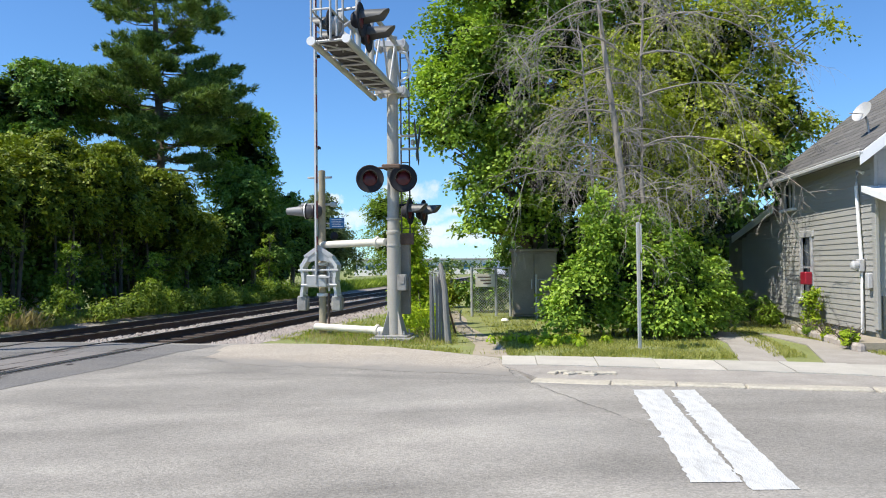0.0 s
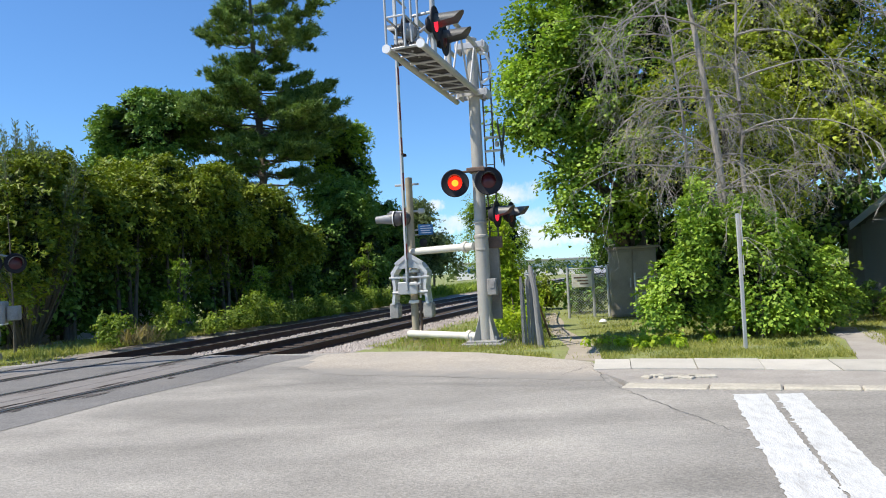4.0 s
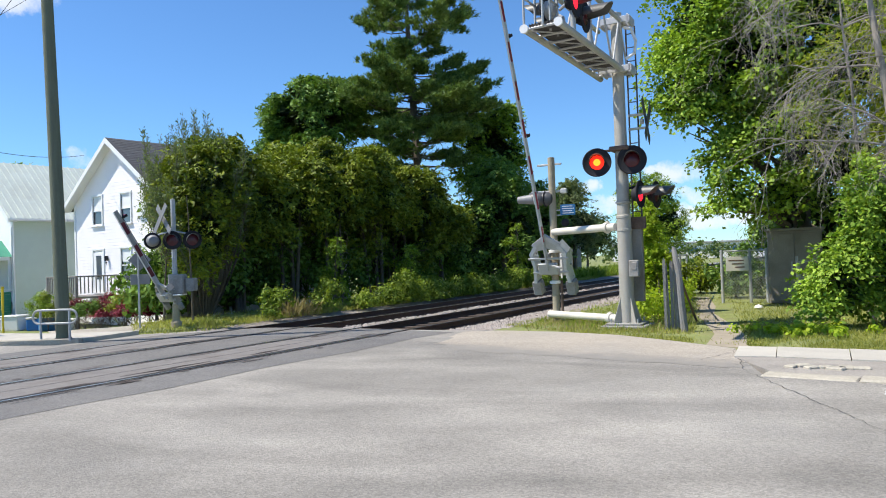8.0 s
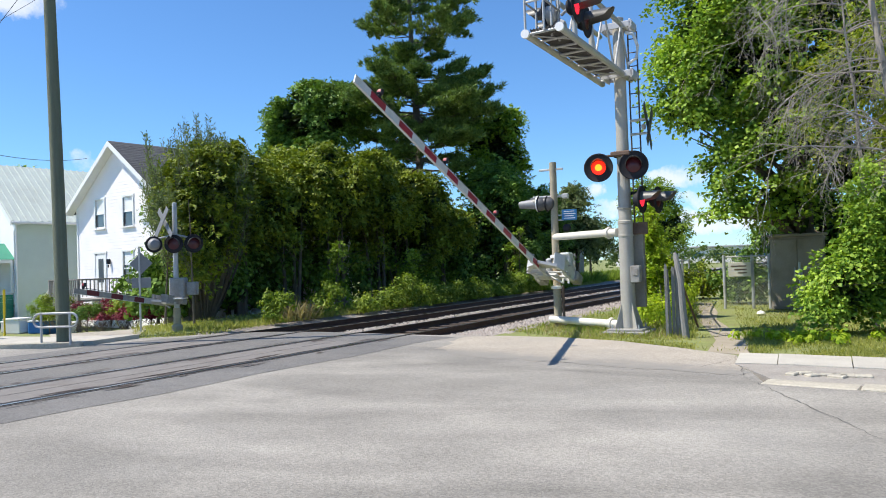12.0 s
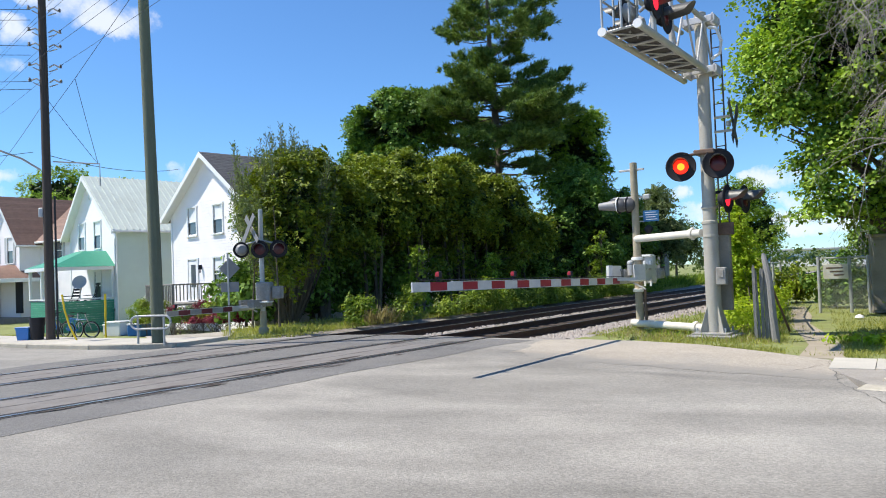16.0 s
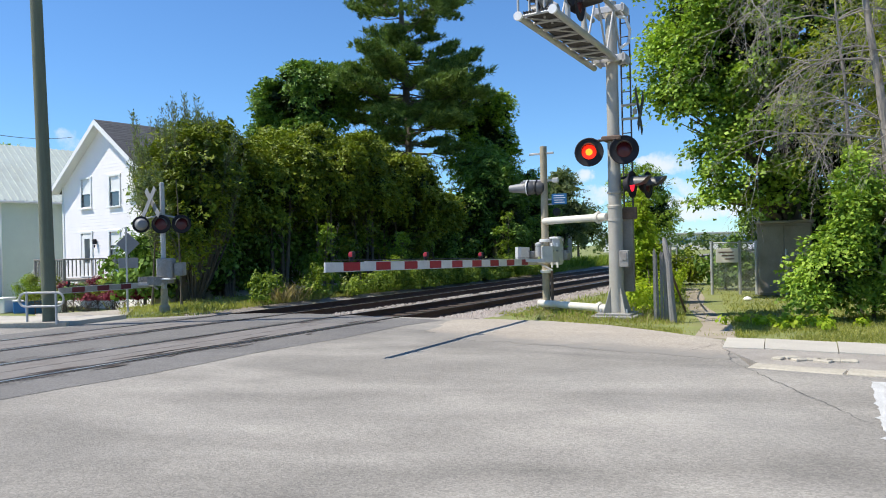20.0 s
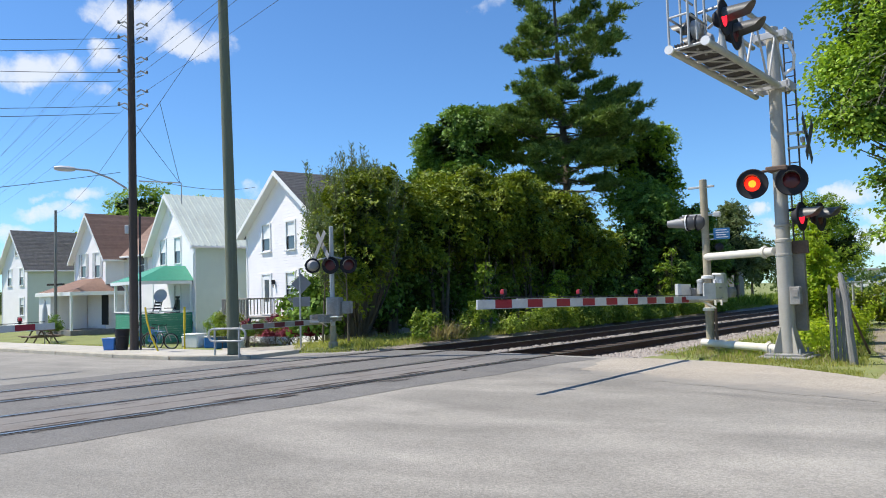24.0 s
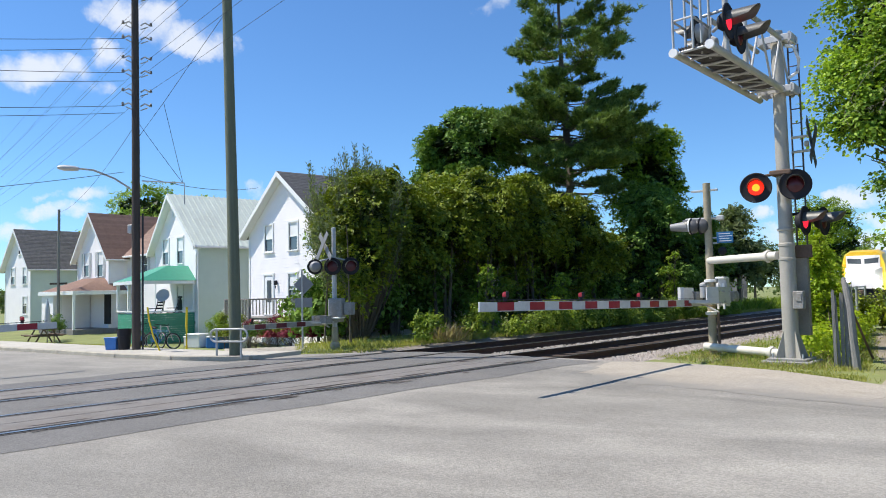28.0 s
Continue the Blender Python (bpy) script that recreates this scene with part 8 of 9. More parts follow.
# front wall towards the road
fw = Geo()
lap_boards(fw, lambda z: 0.0 if z < LE else (z - LE) / 0.78 + 0.05, lambda z: 8.0, 0.9, LE + 2.6, [(1.2, 2.2, 1.0, 2.5)], 0.0, 0.165, 0.02)
part("front_wall", fw, M["siding_grey"], gh, "", Matrix.Rotation(radians(-90), 4, "Z"))
part("front_base", Geo().box((0.06, -4.0, 0.35), (0.12, 8.0, 1.1), bevel=0.01), M["dirt"], gh, "tan stone base")
part("corner_board", Geo().box((-0.01, 0.01, 1.95), (0.16, 0.07, 3.4), bevel=0.01), M["siding_grey"], gh)
pr = part("porch_roof", Geo().prism([(-1.2, 0.25, 2.75), (0.0, 0.25, 3.05), (0.0, 0.25, 2.93), (-1.2, 0.25, 2.6)], (0, -6, 0)), M["trim"], gh, "pale porch roof edge")
part("porch_trim", Geo().box((-0.12, -0.55, 1.6), (0.1, 0.3, 2.2), bevel=0.01), M["grey_box"], gh)
# lean-to roof and shaded back shed
part("leanto_roof", Geo().prism([(L1 + 0.02, 0.22, 3.08), (9.25, 0.22, 2.42), (9.25, 0.22, 2.32), (L1 + 0.02, 0.22, 2.98)], (0, -3.6, 0)), M["shingle_grey"], gh)
part("leanto_edge", Geo().prism([(L1 + 0.02, 0.25, 3.1), (9.3, 0.25, 2.44), (9.3, 0.25, 2.24), (L1 + 0.02, 0.25, 2.9)], (0, -0.03, 0)), M["trim"], gh)
part("leanto_end", Geo().box((9.02, -1.7, 1.1), (0.08, 3.4, 2.5)), M["siding_grey"], gh)
part("conduit", Geo().tube([(0.42, 0.03, 3.35), (0.62, 0.06, 3.42), (0.66, 0.07, 3.1), (0.5, 0.07, 1.6), (0.5, 0.07, 0.15)], 0.035, 8), M["trim"], gh, "white conduit and downpipe")
part("meter_box", Geo().box((0.5, 0.09, 1.5), (0.16, 0.12, 0.26), bevel=0.02).lathe([(0.09, 0), (0.1, 0.08), (0.05, 0.12), (0, 0.12)], 14, Matrix.Translation((0.5, 0.15, 1.5)) @ Matrix.Rotation(radians(-90), 4, "X")), M["grey_box"], gh)
part("wall_box", Geo().box((0.18, 0.07, 1.2), (0.14, 0.1, 0.3), bevel=0.015), M["grey_box"], gh)
part("window_box", Geo().box((3.35, 0.12, 1.2), (0.35, 0.16, 0.3), bevel=0.02), M["red_paint"], gh, "red box on the window ledge")
dsh = thing("satellite_dish", "grey satellite dish on the shingle roof", "satellite dish", HG)
part("dish", Geo().lathe([(0, 0), (0.11, 0.012), (0.22, 0.055), (0.225, 0.06), (0.11, 0.024), (0, 0.013)], 22, Matrix.Translation((0.75, -0.15, LE + 0.78)) @ Matrix.Rotation(radians(-38), 4, "Y") @ Matrix.Rotation(radians(-55), 4, "X")), M["galv"], dsh)
part("dish_mast", Geo().tube([(0.75, -0.25, LE + 0.3), (0.75, -0.22, LE + 0.6), (0.75, -0.16, LE + 0.76)], 0.022, 8).tube([(0.75, -0.16, LE + 0.76), (0.45, 0.25, LE + 0.72)], 0.012, 6), M["galv"], dsh)
sh = thing("back_shed", "dark shaded timber shed behind the grey house", "shed", HG)
part("shed_wall", Geo().box((10.6, -0.4, 1.15), (2.6, 0.12, 2.5), bevel=0.01).box((9.3, -1.4, 1.15), (0.12, 2.0, 2.5), bevel=0.01), M["brown_metal"], sh)
part("shed_roof", Geo().box((10.6, -1.2, 2.5), (3.2, 2.6, 0.12), bevel=0.01), M["shingle_dark"], sh)
# flower bed with stone edge and plants by the wall
fb = thing("flower_bed", "raised flower bed with rough stone edging", "flower bed", HG, kind="structure")
part("soil", Geo().prism([(-1.2, 0.1, -0.06), (3.0, 0.1, -0.06), (3.0, 0.6, -0.06), (-1.2, 0.85, -0.06)], (0, 0, 0.18)), M["dirt"], fb)
er = random.Random(6)
for i in range(16):
    part("edging_stone", Geo().box((-1.2 + i * 0.27, 0.85 - 0.02 * i + er.uniform(-0.03, 0.03), 0.03), (0.25, 0.15, 0.17), er.uniform(-12, 12), 0.04), M["stone"], fb)
for i, (lx, ly, hh, mt, c) in enumerate([(5.2, 0.9, 0.6, "leaf_dark", 2600), (4.2, 0.7, 0.36, "leaf_bush", 1400), (2.55, 0.3, 0.75, "leaf_lime", 900), (0.6, 0.7, 0.14, "leaf_lime", 300), (-0.9, 0.9, 0.2, "leaf_lime", 400), (1.6, 0.7, 0.14, "leaf_bush", 300)]):
    p = HG @ Vector((lx, ly, 0))
    bl = clumps((p.x, p.y, hh * 0.75), (hh * (0.8 if i != 2 else 0.18), hh * (0.7 if i != 2 else 0.18), hh * 0.75), 12, 0.08 if hh < 0.3 else 0.18, 500 + i, 0.9, 0.5, -0.9)
    tree("garden_shrub", "leafy green garden shrub by the grey house", "shrub", (p.x, p.y, -0.05), hh, 0.02, bl, c, 0.11, mt, 520 + i, 0.5, 0.5, group="garden shrubs")
# shrubs in front of the white house
for i, (x, y, hh, mt) in enumerate([(-20.4, 20.5, 0.75, "flower"), (-19.4, 20.9, 0.9, "flower"), (-18.7, 21.4, 0.85, "flower"), (-18.9, 20.0, 0.5, "flower"), (-18.1, 20.2, 0.55, "flower"), (-17.5, 20.7, 0.6, "flower"), (-19.8, 20.2, 0.7, "leaf_dark"), (-22.3, 20.9, 1.0, "leaf_bush"), (-18.4, 20.6, 0.85, "leaf_hedge"), (-21.4, 20.4, 0.9, "leaf_hedge"), (-37.6, 22.9, 0.8, "leaf_dark"), (-36.3, 22.2, 0.7, "leaf_dark")]):
    zb = gz(x, y)
    bl = clumps((x, y, zb + hh * 0.8), (hh * 0.8, hh * 0.6, hh * 0.8), 14, 0.26, 540 + i, 0.9, 0.5, -0.9)
    tree("garden_shrub", "dark red flowering shrub" if mt == "flower" else "green garden shrub before the houses", "shrub", (x, y, zb), hh, 0.02, bl, 2600, 0.1, mt, 560 + i, 0.5, 0.5, group="front garden shrubs")

# ---- poles, wires and street furniture ----
p1 = thing("utility_pole", "green-tinted treated timber utility pole", "utility pole", pose(-13.08, 13.0, 0))
part("pole", Geo().tube([(0, 0, -0.1), (-0.03, -0.04, 3.3), (-0.1, -0.13, 9), (-0.14, -0.18, 12.5)], [0.15, 0.138, 0.118, 0.105], 18), M["pole"], p1)
part("collar", Geo().lathe([(0.165, 0), (0.175, 0.02), (0.175, 0.1), (0.165, 0.12)], 18), M["rust"], p1)
p2 = thing("utility_pole", "dark utility pole with insulators and street light", "utility pole", pose(-17.86, 13.68, 0))
part("pole", Geo().tube([(0, 0, -0.1), (-0.02, -0.02, 6), (-0.06, -0.06, 13.5)], [0.122, 0.108, 0.088], 18), M["pole_dark"], p2)
pv = Vector((0.62, 0.78, 0))
for z in (10.4, 9.55, 9.13, 8.53, 8.12, 7.56, 7.14):
    for s in (-1, 1):
        d = pv * s
        part("bracket", Geo().tube([d * 0.1 + Vector((0, 0, z)), d * 0.22 + Vector((0, 0, z + 0.09)), d * 0.36 + Vector((0, 0, z + 0.02))], 0.022, 6).tube([d * 0.1 + Vector((0, 0, z - 0.12)), d * 0.3 + Vector((0, 0, z - 0.03))], 0.016, 6), M["galv"], p2)
        part("insulator", Geo().lathe([(0.02, -0.06), (0.055, -0.05), (0.03, -0.02), (0.055, 0.0), (0.03, 0.03), (0.045, 0.05), (0.0, 0.08)], 10, Matrix.Translation(d * 0.38 + Vector((0, 0, z + 0.05))) @ Matrix.Diagonal((0.8, 0.8, 0.8, 1))), M["sign_back"], p2, "grey porcelain insulator")
part("lamp_arm", Geo().tube([(-0.1, -0.14, 4.72), (-0.35, -0.48, 5.0), (-0.68, -0.92, 5.22), (-0.95, -1.28, 5.25)], 0.028, 8), M["galv"], p2)
part("lamp_head", Geo().lathe([(0.0, 0), (0.07, 0.02), (0.1, 0.15), (0.11, 0.4), (0.06, 0.55), (0, 0.56)], 14, Matrix.Translation((-0.9, -1.2, 5.24)) @ Matrix.Rotation(math.atan2(-1.28, -0.95), 4, "Z") @ Matrix.Rotation(radians(88), 4, "Y") @ Matrix.Diagonal((0.75, 1.2, 1, 1))), M["grey_box"], p2, "grey street light head")
part("side_bar", Geo().tube([(0.1, 0.1, 4.95), (0.78, 1.05, 4.93), (0.78, 1.05, 4.3)], 0.02, 6), M["galv"], p2)
part("cable_riser", Geo().tube([(0.13, 0.12, 0.0), (0.14, 0.1, 4.0)], 0.03, 6), M["wire"], p2)
part("junction_box", Geo().box((-0.14, -0.1, 3.55), (0.12, 0.14, 0.25), 30, 0.015), M["grey_box"], p2)
wires = thing("overhead_wires", "thin dark overhead wires from the utility pole", "overhead wires")


def wire(a, b, sag, r=0.007):
    a, b = Vector(a), Vector(b)
    pts = [a.lerp(b, i / 14) - Vector((0, 0, sag * 4 * (i / 14) * (1 - i / 14))) for i in range(15)]
    part("wire", Geo().tube(pts, r, 5), M["wire"], wires)


P2 = Vector((-17.9, 13.66, 0))
for z, end in ((9.13, (-15.70, 4.04, 6.09)), (8.84, (-15.69, 4.04, 5.84)), (8.12, (-15.66, 4.04, 5.66)), (7.87, (-15.65, 4.04, 5.39)), (7.14, (-15.62, 4.04, 4.88)), (6.93, (-15.61, 4.04, 4.69)), (5.20, (-15.52, 4.04, 3.07))):
    wire(P2 - pv * 0.3 + Vector((0, 0, z)), end, 0.06, 0.0075)
# lines that follow the street
along_street = Vector((-0.94, 0.34, 0))
for z in (10.4, 9.58, 8.56, 7.59):
    for s in (-1, 1):
        a = P2 + pv * 0.36 * s + Vector((0, 0, z))
        wire(a, a + along_street * 45, 0.4, 0.0045)
        wire(a, a - along_street * 30, 0.15, 0.005)
# stays
bar_end, tie = P2 + Vector((0.78, 1.05, 4.93)), Vector((-16.3, 13.4, 6.95))
wire(P2 + Vector((0, 0, 6.78)), bar_end, 0.02, 0.007)
wire(P2 + Vector((0, 0, 6.1)), tie, 0.0, 0.007)
wire(tie, (-13.2, 12.85, 8.65), 0.0, 0.007)
wire(tie, bar_end, 0.01, 0.007)
wire(P2 + Vector((0, 0, 5.15)), (-22.5, 23.0, 6.2), 0.25, 0.009)
wire((-43.6, 26.7, 7.0), P2 + Vector((0, 0, 6.6)), 0.5)
p3_ = thing("utility_pole", "thin dark utility pole farther down the street", "utility pole", pose(-43.5, 26.7, -0.8))
part("pole", Geo().tube([(0, 0, -0.1), (0, 0, 8.0)], [0.1, 0.075], 12), M["wood_grey"], p3_)
part("crossarm", Geo().box((0, 0, 3.4), (1.2, 0.1, 0.12), 20, 0.01), M["pole_dark"], p3_)
# hoop guard round the pole
gd = thing("hoop_guard", "galvanised tube hoop guard by the pole", "guard rail", pose(-13.1, 12.8, 0, 0, 0, 14))
loop = []
for cx, a0 in ((0.37, -90), (-0.37, 90)):
    for i in range(9):
        a = radians(a0 + i * 22.5)
        loop.append((cx + 0.15 * math.cos(a), 0, 0.6 + 0.15 * math.sin(a)))
part("hoop", Geo().tube(loop + [loop[0]], 0.026, 10), M["galv"], gd)
for x in (-0.34, 0.34):
    part("leg", Geo().cyl((x, 0, 0.05), (x, 0, 0.78), 0.026, n=10), M["galv"], gd)
# bins and yellow guards
bx = thing("recycling_box", "blue plastic recycling box on the pavement", "recycling box", pose(-18.62, 13.45, 0.09, 0, 0, 25) @ Matrix.Diagonal((0.68, 0.68, 0.8, 1)))
part("body", Geo().add([(-0.22, -0.16, 0), (0.22, -0.16, 0), (0.22, 0.16, 0), (-0.22, 0.16, 0), (-0.27, -0.2, 0.42), (0.27, -0.2, 0.42), (0.27, 0.2, 0.42), (-0.27, 0.2, 0.42)], [(3, 2, 1, 0), (0, 1, 5, 4), (1, 2, 6, 5), (2, 3, 7, 6), (3, 0, 4, 7)]), M["blue_plastic"], bx)
part("rim", Geo().box((0, -0.2, 0.42), (0.58, 0.04, 0.05), bevel=0.01).box((0, 0.2, 0.42), (0.58, 0.04, 0.05), bevel=0.01).box((-0.27, 0, 0.42), (0.04, 0.4, 0.05), bevel=0.01).box((0.27, 0, 0.42), (0.04, 0.4, 0.05), bevel=0.01), M["blue_plastic"], bx)
bn = thing("dustbin", "black ribbed plastic dustbin beside the pole", "dustbin", pose(-18.3, 13.6, 0.09) @ Matrix.Diagonal((0.82, 0.82, 0.85, 1)))
part("body", Geo().lathe([(0.19, 0), (0.21, 0.2), (0.215, 0.22), (0.22, 0.45), (0.235, 0.47), (0.24, 0.66), (0.25, 0.67), (0.25, 0.7), (0.22, 0.7), (0.2, 0.1), (0, 0.1)], 20), M["black"], bn)
yg = thing("guy_guard", "yellow plastic guy wire guard", "guy guard", pose(-16.75, 13.55, 0.06))
part("guard", Geo().tube([(0.05, 0.05, 0.0), (-0.1, -0.06, 0.42), (-0.2, -0.12, 0.85), (-0.24, -0.15, 1.24)], 0.026, 8), M["yellow"], yg)
yp = thing("marker_post", "slim yellow marker post on the lawn", "marker post", pose(-18.8, 16.2, gz(-18.8, 16.2)))
part("post", Geo().tube([(0, 0, 0), (0, 0, 0.7), (0.01, 0, 1.35)], 0.035, 8), M["yellow"], yp)
# back of a diamond sign by the far gate
dsn = thing("road_sign", "grey back of a diamond road sign on a thin post", "road sign", pose(-14.15, 16.55, 0))
part("post", Geo().box((0, 0, 1.1), (0.05, 0.04, 2.4), 30, 0.008), M["galv"], dsn)
part("plate", Geo().box((0, 0, 0), (0.42, 0.012, 0.42), bevel=0.004, m=Matrix.Rotation(radians(38), 4, "Z") @ Matrix.Rotation(radians(45), 4, "Y")), M["sign_back"], dsn, "", pose(0.03, 0.03, 1.85))
part("tab_plate", Geo().box((0, 0, 0), (0.5, 0.012, 0.28), 38, 0.004), M["sign_back"], dsn, "", pose(0.03, 0.03, 1.32))
# sign post on the near lawn
sp_ = thing("road_sign", "galvanised sign post with two narrow plates", "road sign", pose(3.68, 14.0, -0.05))
part("post", Geo().box((0, 0, 1.2), (0.065, 0.05, 2.42), 4, 0.01), M["galv"], sp_)
part("plate", Geo().box((0.05, -0.02, 2.1), (0.014, 0.45, 0.55), -13, 0.004), M["galv"], sp_)
part("tab_plate", Geo().box((0.05, -0.02, 1.5), (0.014, 0.4, 0.35), -13, 0.004), M["galv"], sp_)


# bicycles and boxes by the green porch
def torus_pts(r, n=20):
    return [(r * math.cos(2 * math.pi * i / n), 0, r * math.sin(2 * math.pi * i / n)) for i in range(n + 1)]


bk = thing("bicycle", "dark bicycle leaning at the green porch", "bicycle", pose(-27.4, 20.9, gz(-27.4, 20.9), 8, 0, -25), "bicycles")
for x in (-0.5, 0.52):
    part("tyre", Geo().tube([(p[0] + x, p[1], p[2] + 0.33) for p in torus_pts(0.32)], 0.025, 6), M["black"], bk)
    part("rim", Geo().tube([(p[0] + x, p[1], p[2] + 0.33) for p in torus_pts(0.28)], 0.012, 5), M["galv"], bk)
part("frame", Geo().tube([(-0.5, 0, 0.33), (-0.1, 0, 0.3), (0.35, 0, 0.75), (-0.25, 0, 0.75), (-0.5, 0, 0.33)], 0.02, 6).tube([(-0.1, 0, 0.3), (-0.28, 0, 0.85)], 0.018, 6), M["blue_plastic"], bk)
part("fork", Geo().tube([(0.52, 0, 0.33), (0.35, 0, 0.78), (0.3, 0, 0.95)], 0.018, 6), M["galv"], bk)
part("handlebar", Geo().tube([(0.2, -0.25, 1.0), (0.32, 0, 0.97), (0.2, 0.25, 1.0)], 0.015, 6), M["black"], bk)
part("saddle", Geo().box((-0.3, 0, 0.88), (0.24, 0.13, 0.06), bevel=0.025), M["black"], bk)
copy_thing(bk, pose(-26.2, 20.6, gz(-26.2, 20.6), -6, 0, -10))
copy_thing(bk, pose(-25.2, 20.2, gz(-25.2, 20.2), 6, 0, 20))
for i, (x, y, c, s) in enumerate([(-24.4, 21.3, "white_paint", 0.6), (-23.4, 21.4, "blue_plastic", 0.5), (-22.7, 21.3, "blue", 0.55), (-25.2, 21.7, "grey_box", 0.45), (-23.9, 21.9, "blue_plastic", 0.45), (-22.1, 21.7, "white_paint", 0.4)]):
    cr_ = thing("storage_crate", ("white" if c == "white_paint" else "blue" if "blue" in c else "grey") + " plastic storage crate on the grass", "crate", pose(x, y, gz(x, y), 0, 0, 10 + i * 23), "storage crates")
    part("body", Geo().box((0, 0, s * 0.45), (s * 1.2, s, s * 0.9), bevel=0.03), M[c], cr_)
    part("lid", Geo().box((0, 0, s * 0.93), (s * 1.28, s * 1.08, 0.06), bevel=0.02), M["white_paint"], cr_)
# picnic table by the brown-roofed house
pt = thing("picnic_table", "dark wooden picnic table on the lawn", "picnic table", pose(-35.2, 21.0, gz(-35.2, 21.0), 0, 0, -12))
part("tabletop", Geo().box((0, 0, 0.72), (1.7, 0.75, 0.05), bevel=0.01), M["rust"], pt)
for y in (-0.65, 0.65):
    part("bench", Geo().box((0, y, 0.43), (1.7, 0.26, 0.045), bevel=0.01), M["rust"], pt)
for x in (-0.6, 0.6):
    part("leg_frame", Geo().tube([(x, -0.6, 0), (x, -0.2, 0.7)], 0.035, 6).tube([(x, 0.6, 0), (x, 0.2, 0.7)], 0.035, 6).box((x, 0, 0.4), (0.05, 1.4, 0.08)), M["rust"], pt)
um = thing("garden_umbrella", "folded pale garden umbrella at the picnic table", "umbrella", pose(-35.4, 21.3, gz(-35.4, 21.3)))
part("pole", Geo().cyl((0, 0, 0), (0, 0, 2.2), 0.025, n=8), M["wood_grey"], um)
part("canopy", Geo().lathe([(0.16, 0.95), (0.14, 1.2), (0.11, 1.7), (0.03, 2.15), (0, 2.2)], 12), M["grey_box"], um)

# ---- fences and cabinet beside the path ----
def chain_panel(a, b, z0, z1, parent):
    """Woven wire between two posts, as thin crossing strips."""
    a, b = Vector((*a, 0)), Vector((*b, 0))
    L = (b - a).length
    d = (b - a) / L
    g = Geo()
    n = Vector((-d.y, d.x, 0)) * 0.0015
    H_ = z1 - z0
    s = -H_
    while s < L:
        for sg in (1, -1):
            x0, x1 = s, s + H_
            za, zb = (z0, z1) if sg > 0 else (z1, z0)
            if x0 < 0:
                za += (zb - za) * (-x0) / H_
                x0 = 0
            if x1 > L:
                zb -= (zb - za) * (x1 - L) / max(1e-6, x1 - x0)
                x1 = L
            p, q = a + d * x0, a + d * x1
            g.add([(p.x, p.y, za - 0.0035), (q.x, q.y, zb - 0.0035), (q.x, q.y, zb + 0.006), (p.x, p.y, za + 0.006)], [(0, 1, 2, 3)])
        s += 0.085
    part("wire_mesh", g, M["galv"], parent, "chain-link wire mesh", kind="stuff")


fn = thing("chain_link_fence", "old chain-link fence with grey posts along the path", "fence")
posts = [(-0.12, 17.6), (-0.25, 19.6), (-0.35, 22.0), (-0.3, 24.5), (-0.2, 27.5)]
for x, y in posts:
    part("fence_post", Geo().cyl((x, y, -0.1), (x + 0.02, y, 1.45), 0.035, n=10), M["galv"], fn)
for a, b in zip(posts, posts[1:]):
    chain_panel(a, b, 0.05, 1.4, fn)
    part("top_rail", Geo().cyl((*a, 1.42), (*b, 1.42), 0.02, n=8), M["galv"], fn)
part("stay", Geo().cyl((-0.05, 15.9, 1.3), (0.28, 17.6, 0.0), 0.025, n=8), M["rust"], fn)
# leaning timber posts and planks at its near end
lpn = thing("leaning_fence_posts", "leaning silvered timber posts and planks at the fence end", "fence")
part("post", Geo().tube([(0.1, 15.6, -0.1), (0.06, 15.62, 0.5), (0.03, 15.66, 1.1), (-0.05, 15.7, 1.58), (-0.06, 15.72, 1.64)], [0.075, 0.066, 0.06, 0.05, 0.025], 8), M["wood_grey"], lpn, "thick leaning silvered post")
lr = random.Random(12)
for i in range(6):
    x = -0.3 + i * 0.065
    h = lr.uniform(1.25, 1.55)
    part("plank", Geo().prism([(x, 15.95 + 0.03 * i, -0.1), (x + 0.055, 15.95 + 0.03 * i, -0.1), (x + 0.05 + lr.uniform(-0.03, 0.03), 15.95 + 0.03 * i, h), (x + 0.025, 15.95 + 0.03 * i, h + 0.04), (x + lr.uniform(-0.03, 0.02), 15.95 + 0.03 * i, h - 0.03)][::-1], (0, 0.022, 0)), M["wood_grey"], lpn, "silvered split plank")
f2 = thing("chain_link_fence", "chain-link fence and gate across the path's end", "fence")
posts = [(0.92, 24.0), (1.7, 24.0), (2.15, 23.9), (3.5, 23.4)]
for x, y in posts:
    part("fence_post", Geo().cyl((x, y, -0.1), (x, y, 1.55), 0.045, n=10), M["galv"], f2)
chain_panel(posts[0], posts[2], 0.05, 1.45, f2)
part("top_rail", Geo().cyl((0.92, 24.0, 1.5), (2.15, 23.9, 1.5), 0.022, n=8), M["galv"], f2)
ns = thing("notice_board", "faded cream notice panel on the fence", "notice", pose(1.35, 23.93, 1.12))
part("panel", Geo().box((0, 0, 0), (0.62, 0.015, 0.42), bevel=0.006), M["cream"], ns)
for k in range(3):
    part("lettering_bar", Geo().box((-0.03 + 0.05 * k, -0.011, 0.1 - k * 0.1), (0.42 - 0.08 * k, 0.004, 0.035)), M["rust"], ns)
cb = thing("equipment_cabinet", "dull brown steel equipment cabinet under the maple", "equipment cabinet", pose(2.15, 23.3, 0, 0, 0, -6))
part("body", Geo().box((0.7, 0.45, 1.0), (1.4, 0.9, 2.05), bevel=0.02), M["brown_metal"], cb)
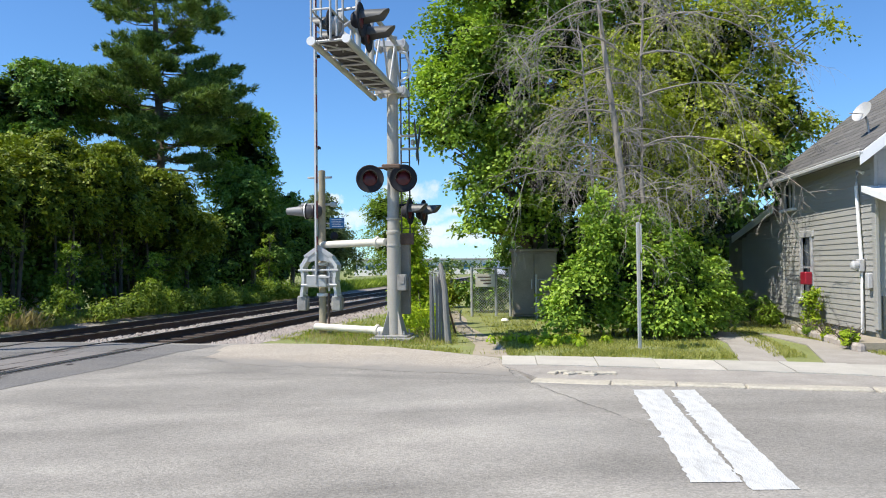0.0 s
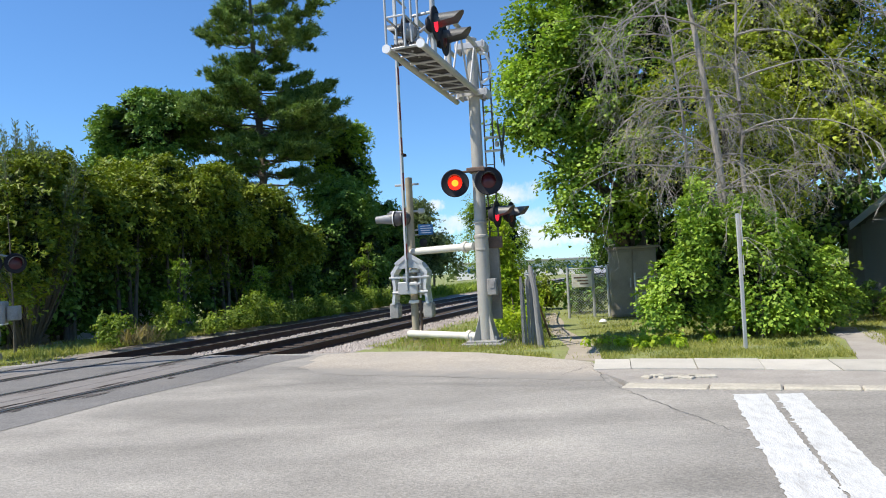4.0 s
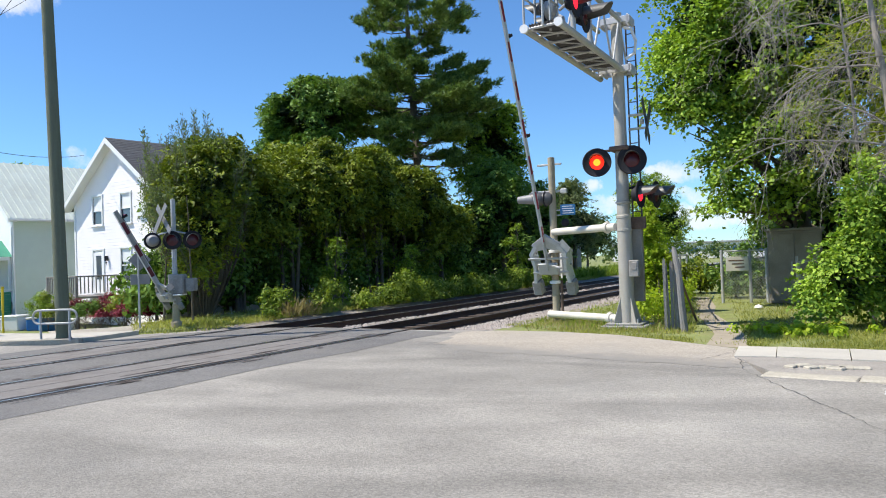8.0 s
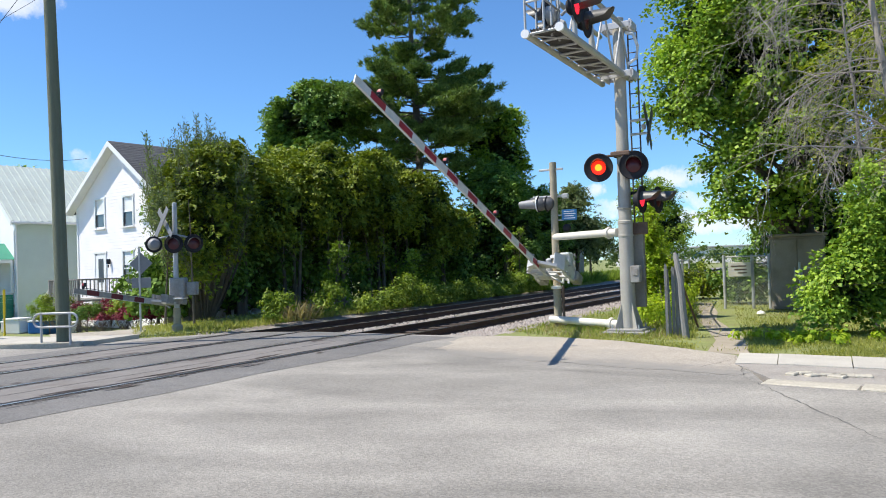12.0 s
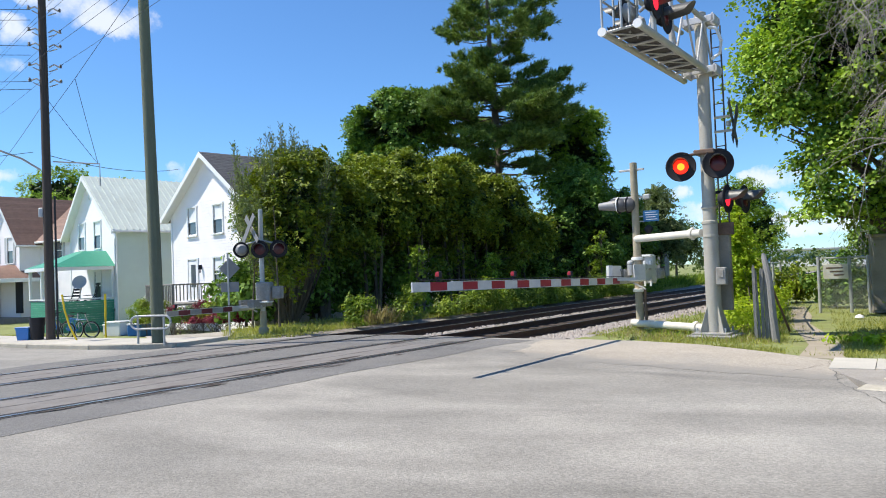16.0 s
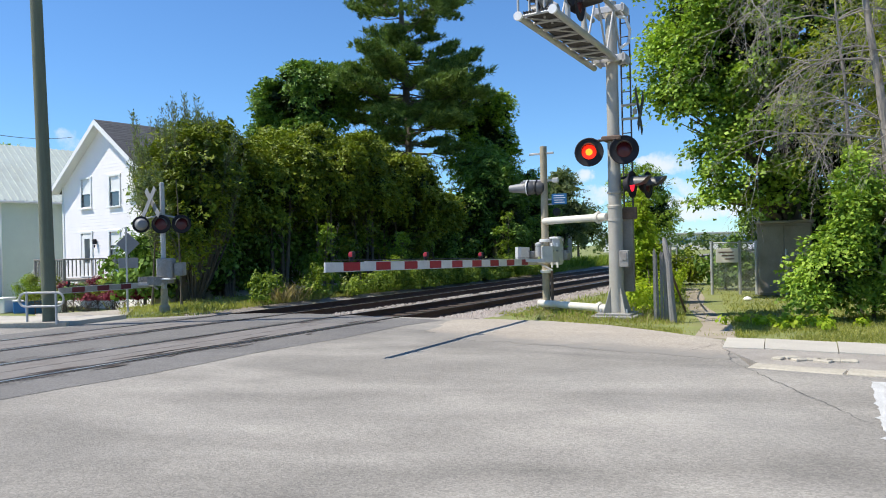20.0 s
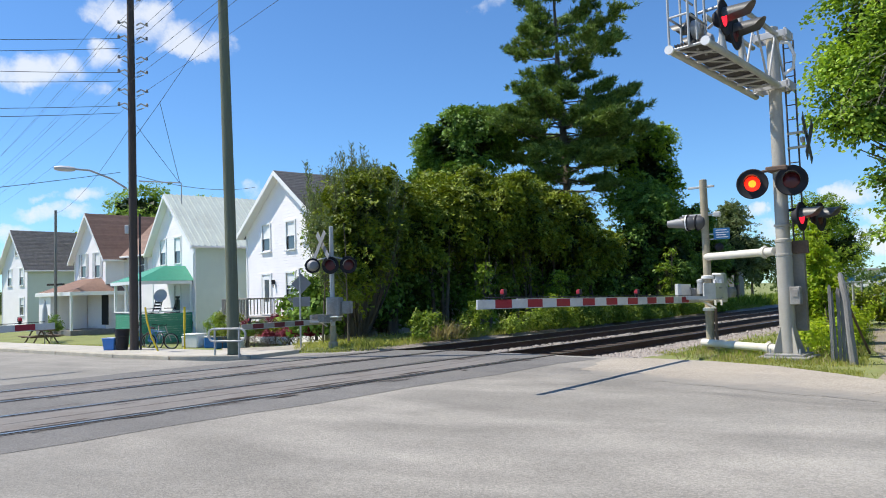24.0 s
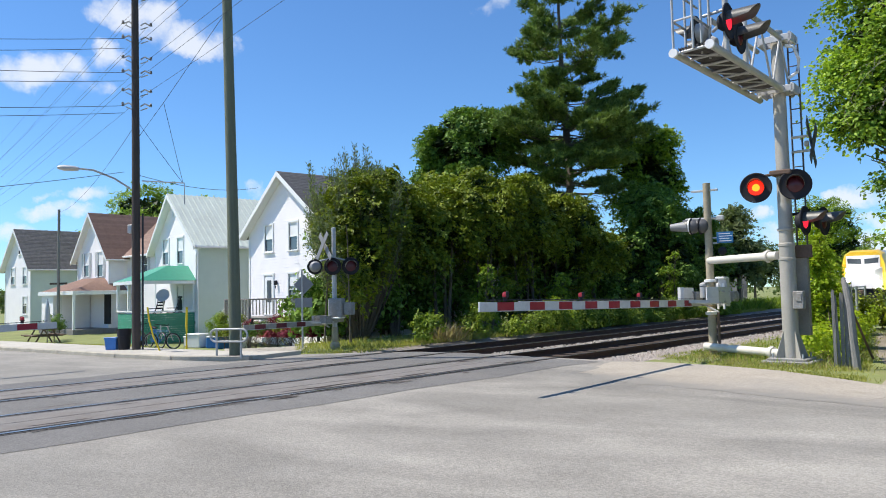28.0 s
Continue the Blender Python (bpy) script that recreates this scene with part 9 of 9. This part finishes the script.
part("roof", Geo().box((0.7, 0.42, 2.06), (1.55, 1.05, 0.08), bevel=0.02), M["brown_metal"], cb)
for x in (0.36, 1.04):
    dr = part("door", Geo().box((x, -0.015, 1.0), (0.66, 0.03, 1.9), bevel=0.008), M["brown_metal"], cb)
    part("door_handle", Geo().box((x + (0.26 if x < 0.7 else -0.26), -0.045, 1.0), (0.04, 0.04, 0.3), bevel=0.01), M["galv"], dr)
gf = thing("wire_gate", "galvanised tube gate frame before the cabinet", "gate", pose(2.9, 22.7, 0, 0, 0, -10))
part("frame", Geo().tube([(0, 0, 0.2), (0, 0, 1.15), (1.05, 0, 1.15), (1.05, 0, 0.2), (0, 0, 0.2)], 0.022, 8).tube([(0, 0, 0.7), (1.05, 0, 0.7)], 0.018, 8), M["galv"], gf)
part("gate_post", Geo().cyl((-0.06, 0, -0.1), (-0.06, 0, 1.3), 0.035, n=8), M["galv"], gf)
lb = thing("litter_bag", "crumpled white litter on the grass", "litter", pose(1.75, 21.3, -0.03))
part("bag", Geo().lathe([(0, 0), (0.06, 0.01), (0.1, 0.04), (0.07, 0.09), (0.03, 0.11), (0, 0.12)], 7, Matrix.Diagonal((1.2, 0.8, 1, 1))), M["white_paint"], lb)
# sheds and buildings far off
fs_ = thing("trackside_cabinet", "dark grey relay cabinet beside the far track", "relay cabinet", pose(-9.9, 60.0, -0.2, 0, 0, -8))
part("body", Geo().box((0, 0, 1.4), (1.1, 1.1, 2.8), bevel=0.03), M["dark_grey"], fs_)
part("cap", Geo().box((0, 0, 2.85), (1.3, 1.3, 0.12), bevel=0.03), M["grey_box"], fs_)
part("door", Geo().box((0, -0.565, 1.4), (0.8, 0.03, 2.3), bevel=0.01), M["sign_back"], fs_)
ww = thing("warehouse", "long low white warehouse on the horizon", "warehouse", pose(-12, 172, -0.2))
part("wall", Geo().box((9, 0, 1.7), (34, 10, 3.6), bevel=0.05), M["siding_white"], ww)
part("roof", Geo().box((9, 0, 3.6), (35, 11, 0.35), bevel=0.05), M["grey_box"], ww)
for i in range(7):
    part("window", Geo().box((-4.5 + i * 4.4, -5.02, 1.9), (1.8, 0.06, 1.0), bevel=0.01), M["blue"], ww)


def motions():
    """All that moves: barriers, flashing lamps, the train."""
    # barrier angles over time, in degrees above level
    swing = [(0, 90), (6.2, 90), (6.6, 87.5), (7, 81), (7.5, 75), (8, 68.5), (8.5, 62.5), (9, 56.3), (9.5, 50.8), (10, 45), (10.5, 38.8), (11, 32.6), (11.5, 27.2), (12, 22.3),
             (12.5, 17.4), (13, 12.8), (13.5, 9.0), (14.2, 5.0), (15, 2.4), (15.6, 1.5), (16.2, 1.05), (28, 1.05)]
    walk(near_gate, [(t, pose(*GATE_AT, 0, -a, ARM_RZ)) for t, a in swing])
    far_swing = [(0, 90), (6.0, 90), (6.5, 86), (7, 77), (7.5, 67), (8, 57), (8.5, 51), (9, 46), (9.5, 40), (10, 33.5), (10.5, 27), (11, 20.5), (11.5, 15), (12, 10), (12.5, 5.5), (13, 2.5), (13.5, 1.0), (14.2, 0.0), (28, 0)]
    walk(far_gate, [(t, pose(*FAR_AT, 0, -a, ARM_RZ)) for t, a in far_swing])
    walk(left_gate, [(t, pose(*LEFT_AT, 0, -a, 82.0)) for t, a in swing])
    # lamps: the lit face turns forward for half of each period
    period, start = 0.9945, 2.38 - 0.9945 * 0.5
    for rotor, first in FLASHERS:
        rows, a = [(0, 180.0)], 180.0
        k = 0 if first else 1
        t = start + (0 if first else period / 2)
        state = False
        while t < 27.95:
            b = a + 180
            rows += [(t - 0.05, pose(0, 0, 0, 0, 0, a)), (t - 0.017, pose(0, 0, 0, 0, 0, a + 60)), (t + 0.017, pose(0, 0, 0, 0, 0, a + 120)), (t + 0.05, pose(0, 0, 0, 0, 0, b))]
            a = b
            t += period / 2
        rows[0] = (0, pose(0, 0, 0, 0, 0, 180.0))
        rows.append((28.0, pose(0, 0, 0, 0, 0, a)))
        walk(rotor, rows)
    # the train comes down the far track
    rows = []
    for i in range(29):
        y = 66 + 17.6 * (28 - i)
        s = (track_x(y + 6, 1) - track_x(y + 1, 1)) / 5
        rows.append((float(i), pose(track_x(y, 1), y, 0.02, 0, 0, -math.degrees(math.atan(s)))))
    walk(loco, rows)


motions()
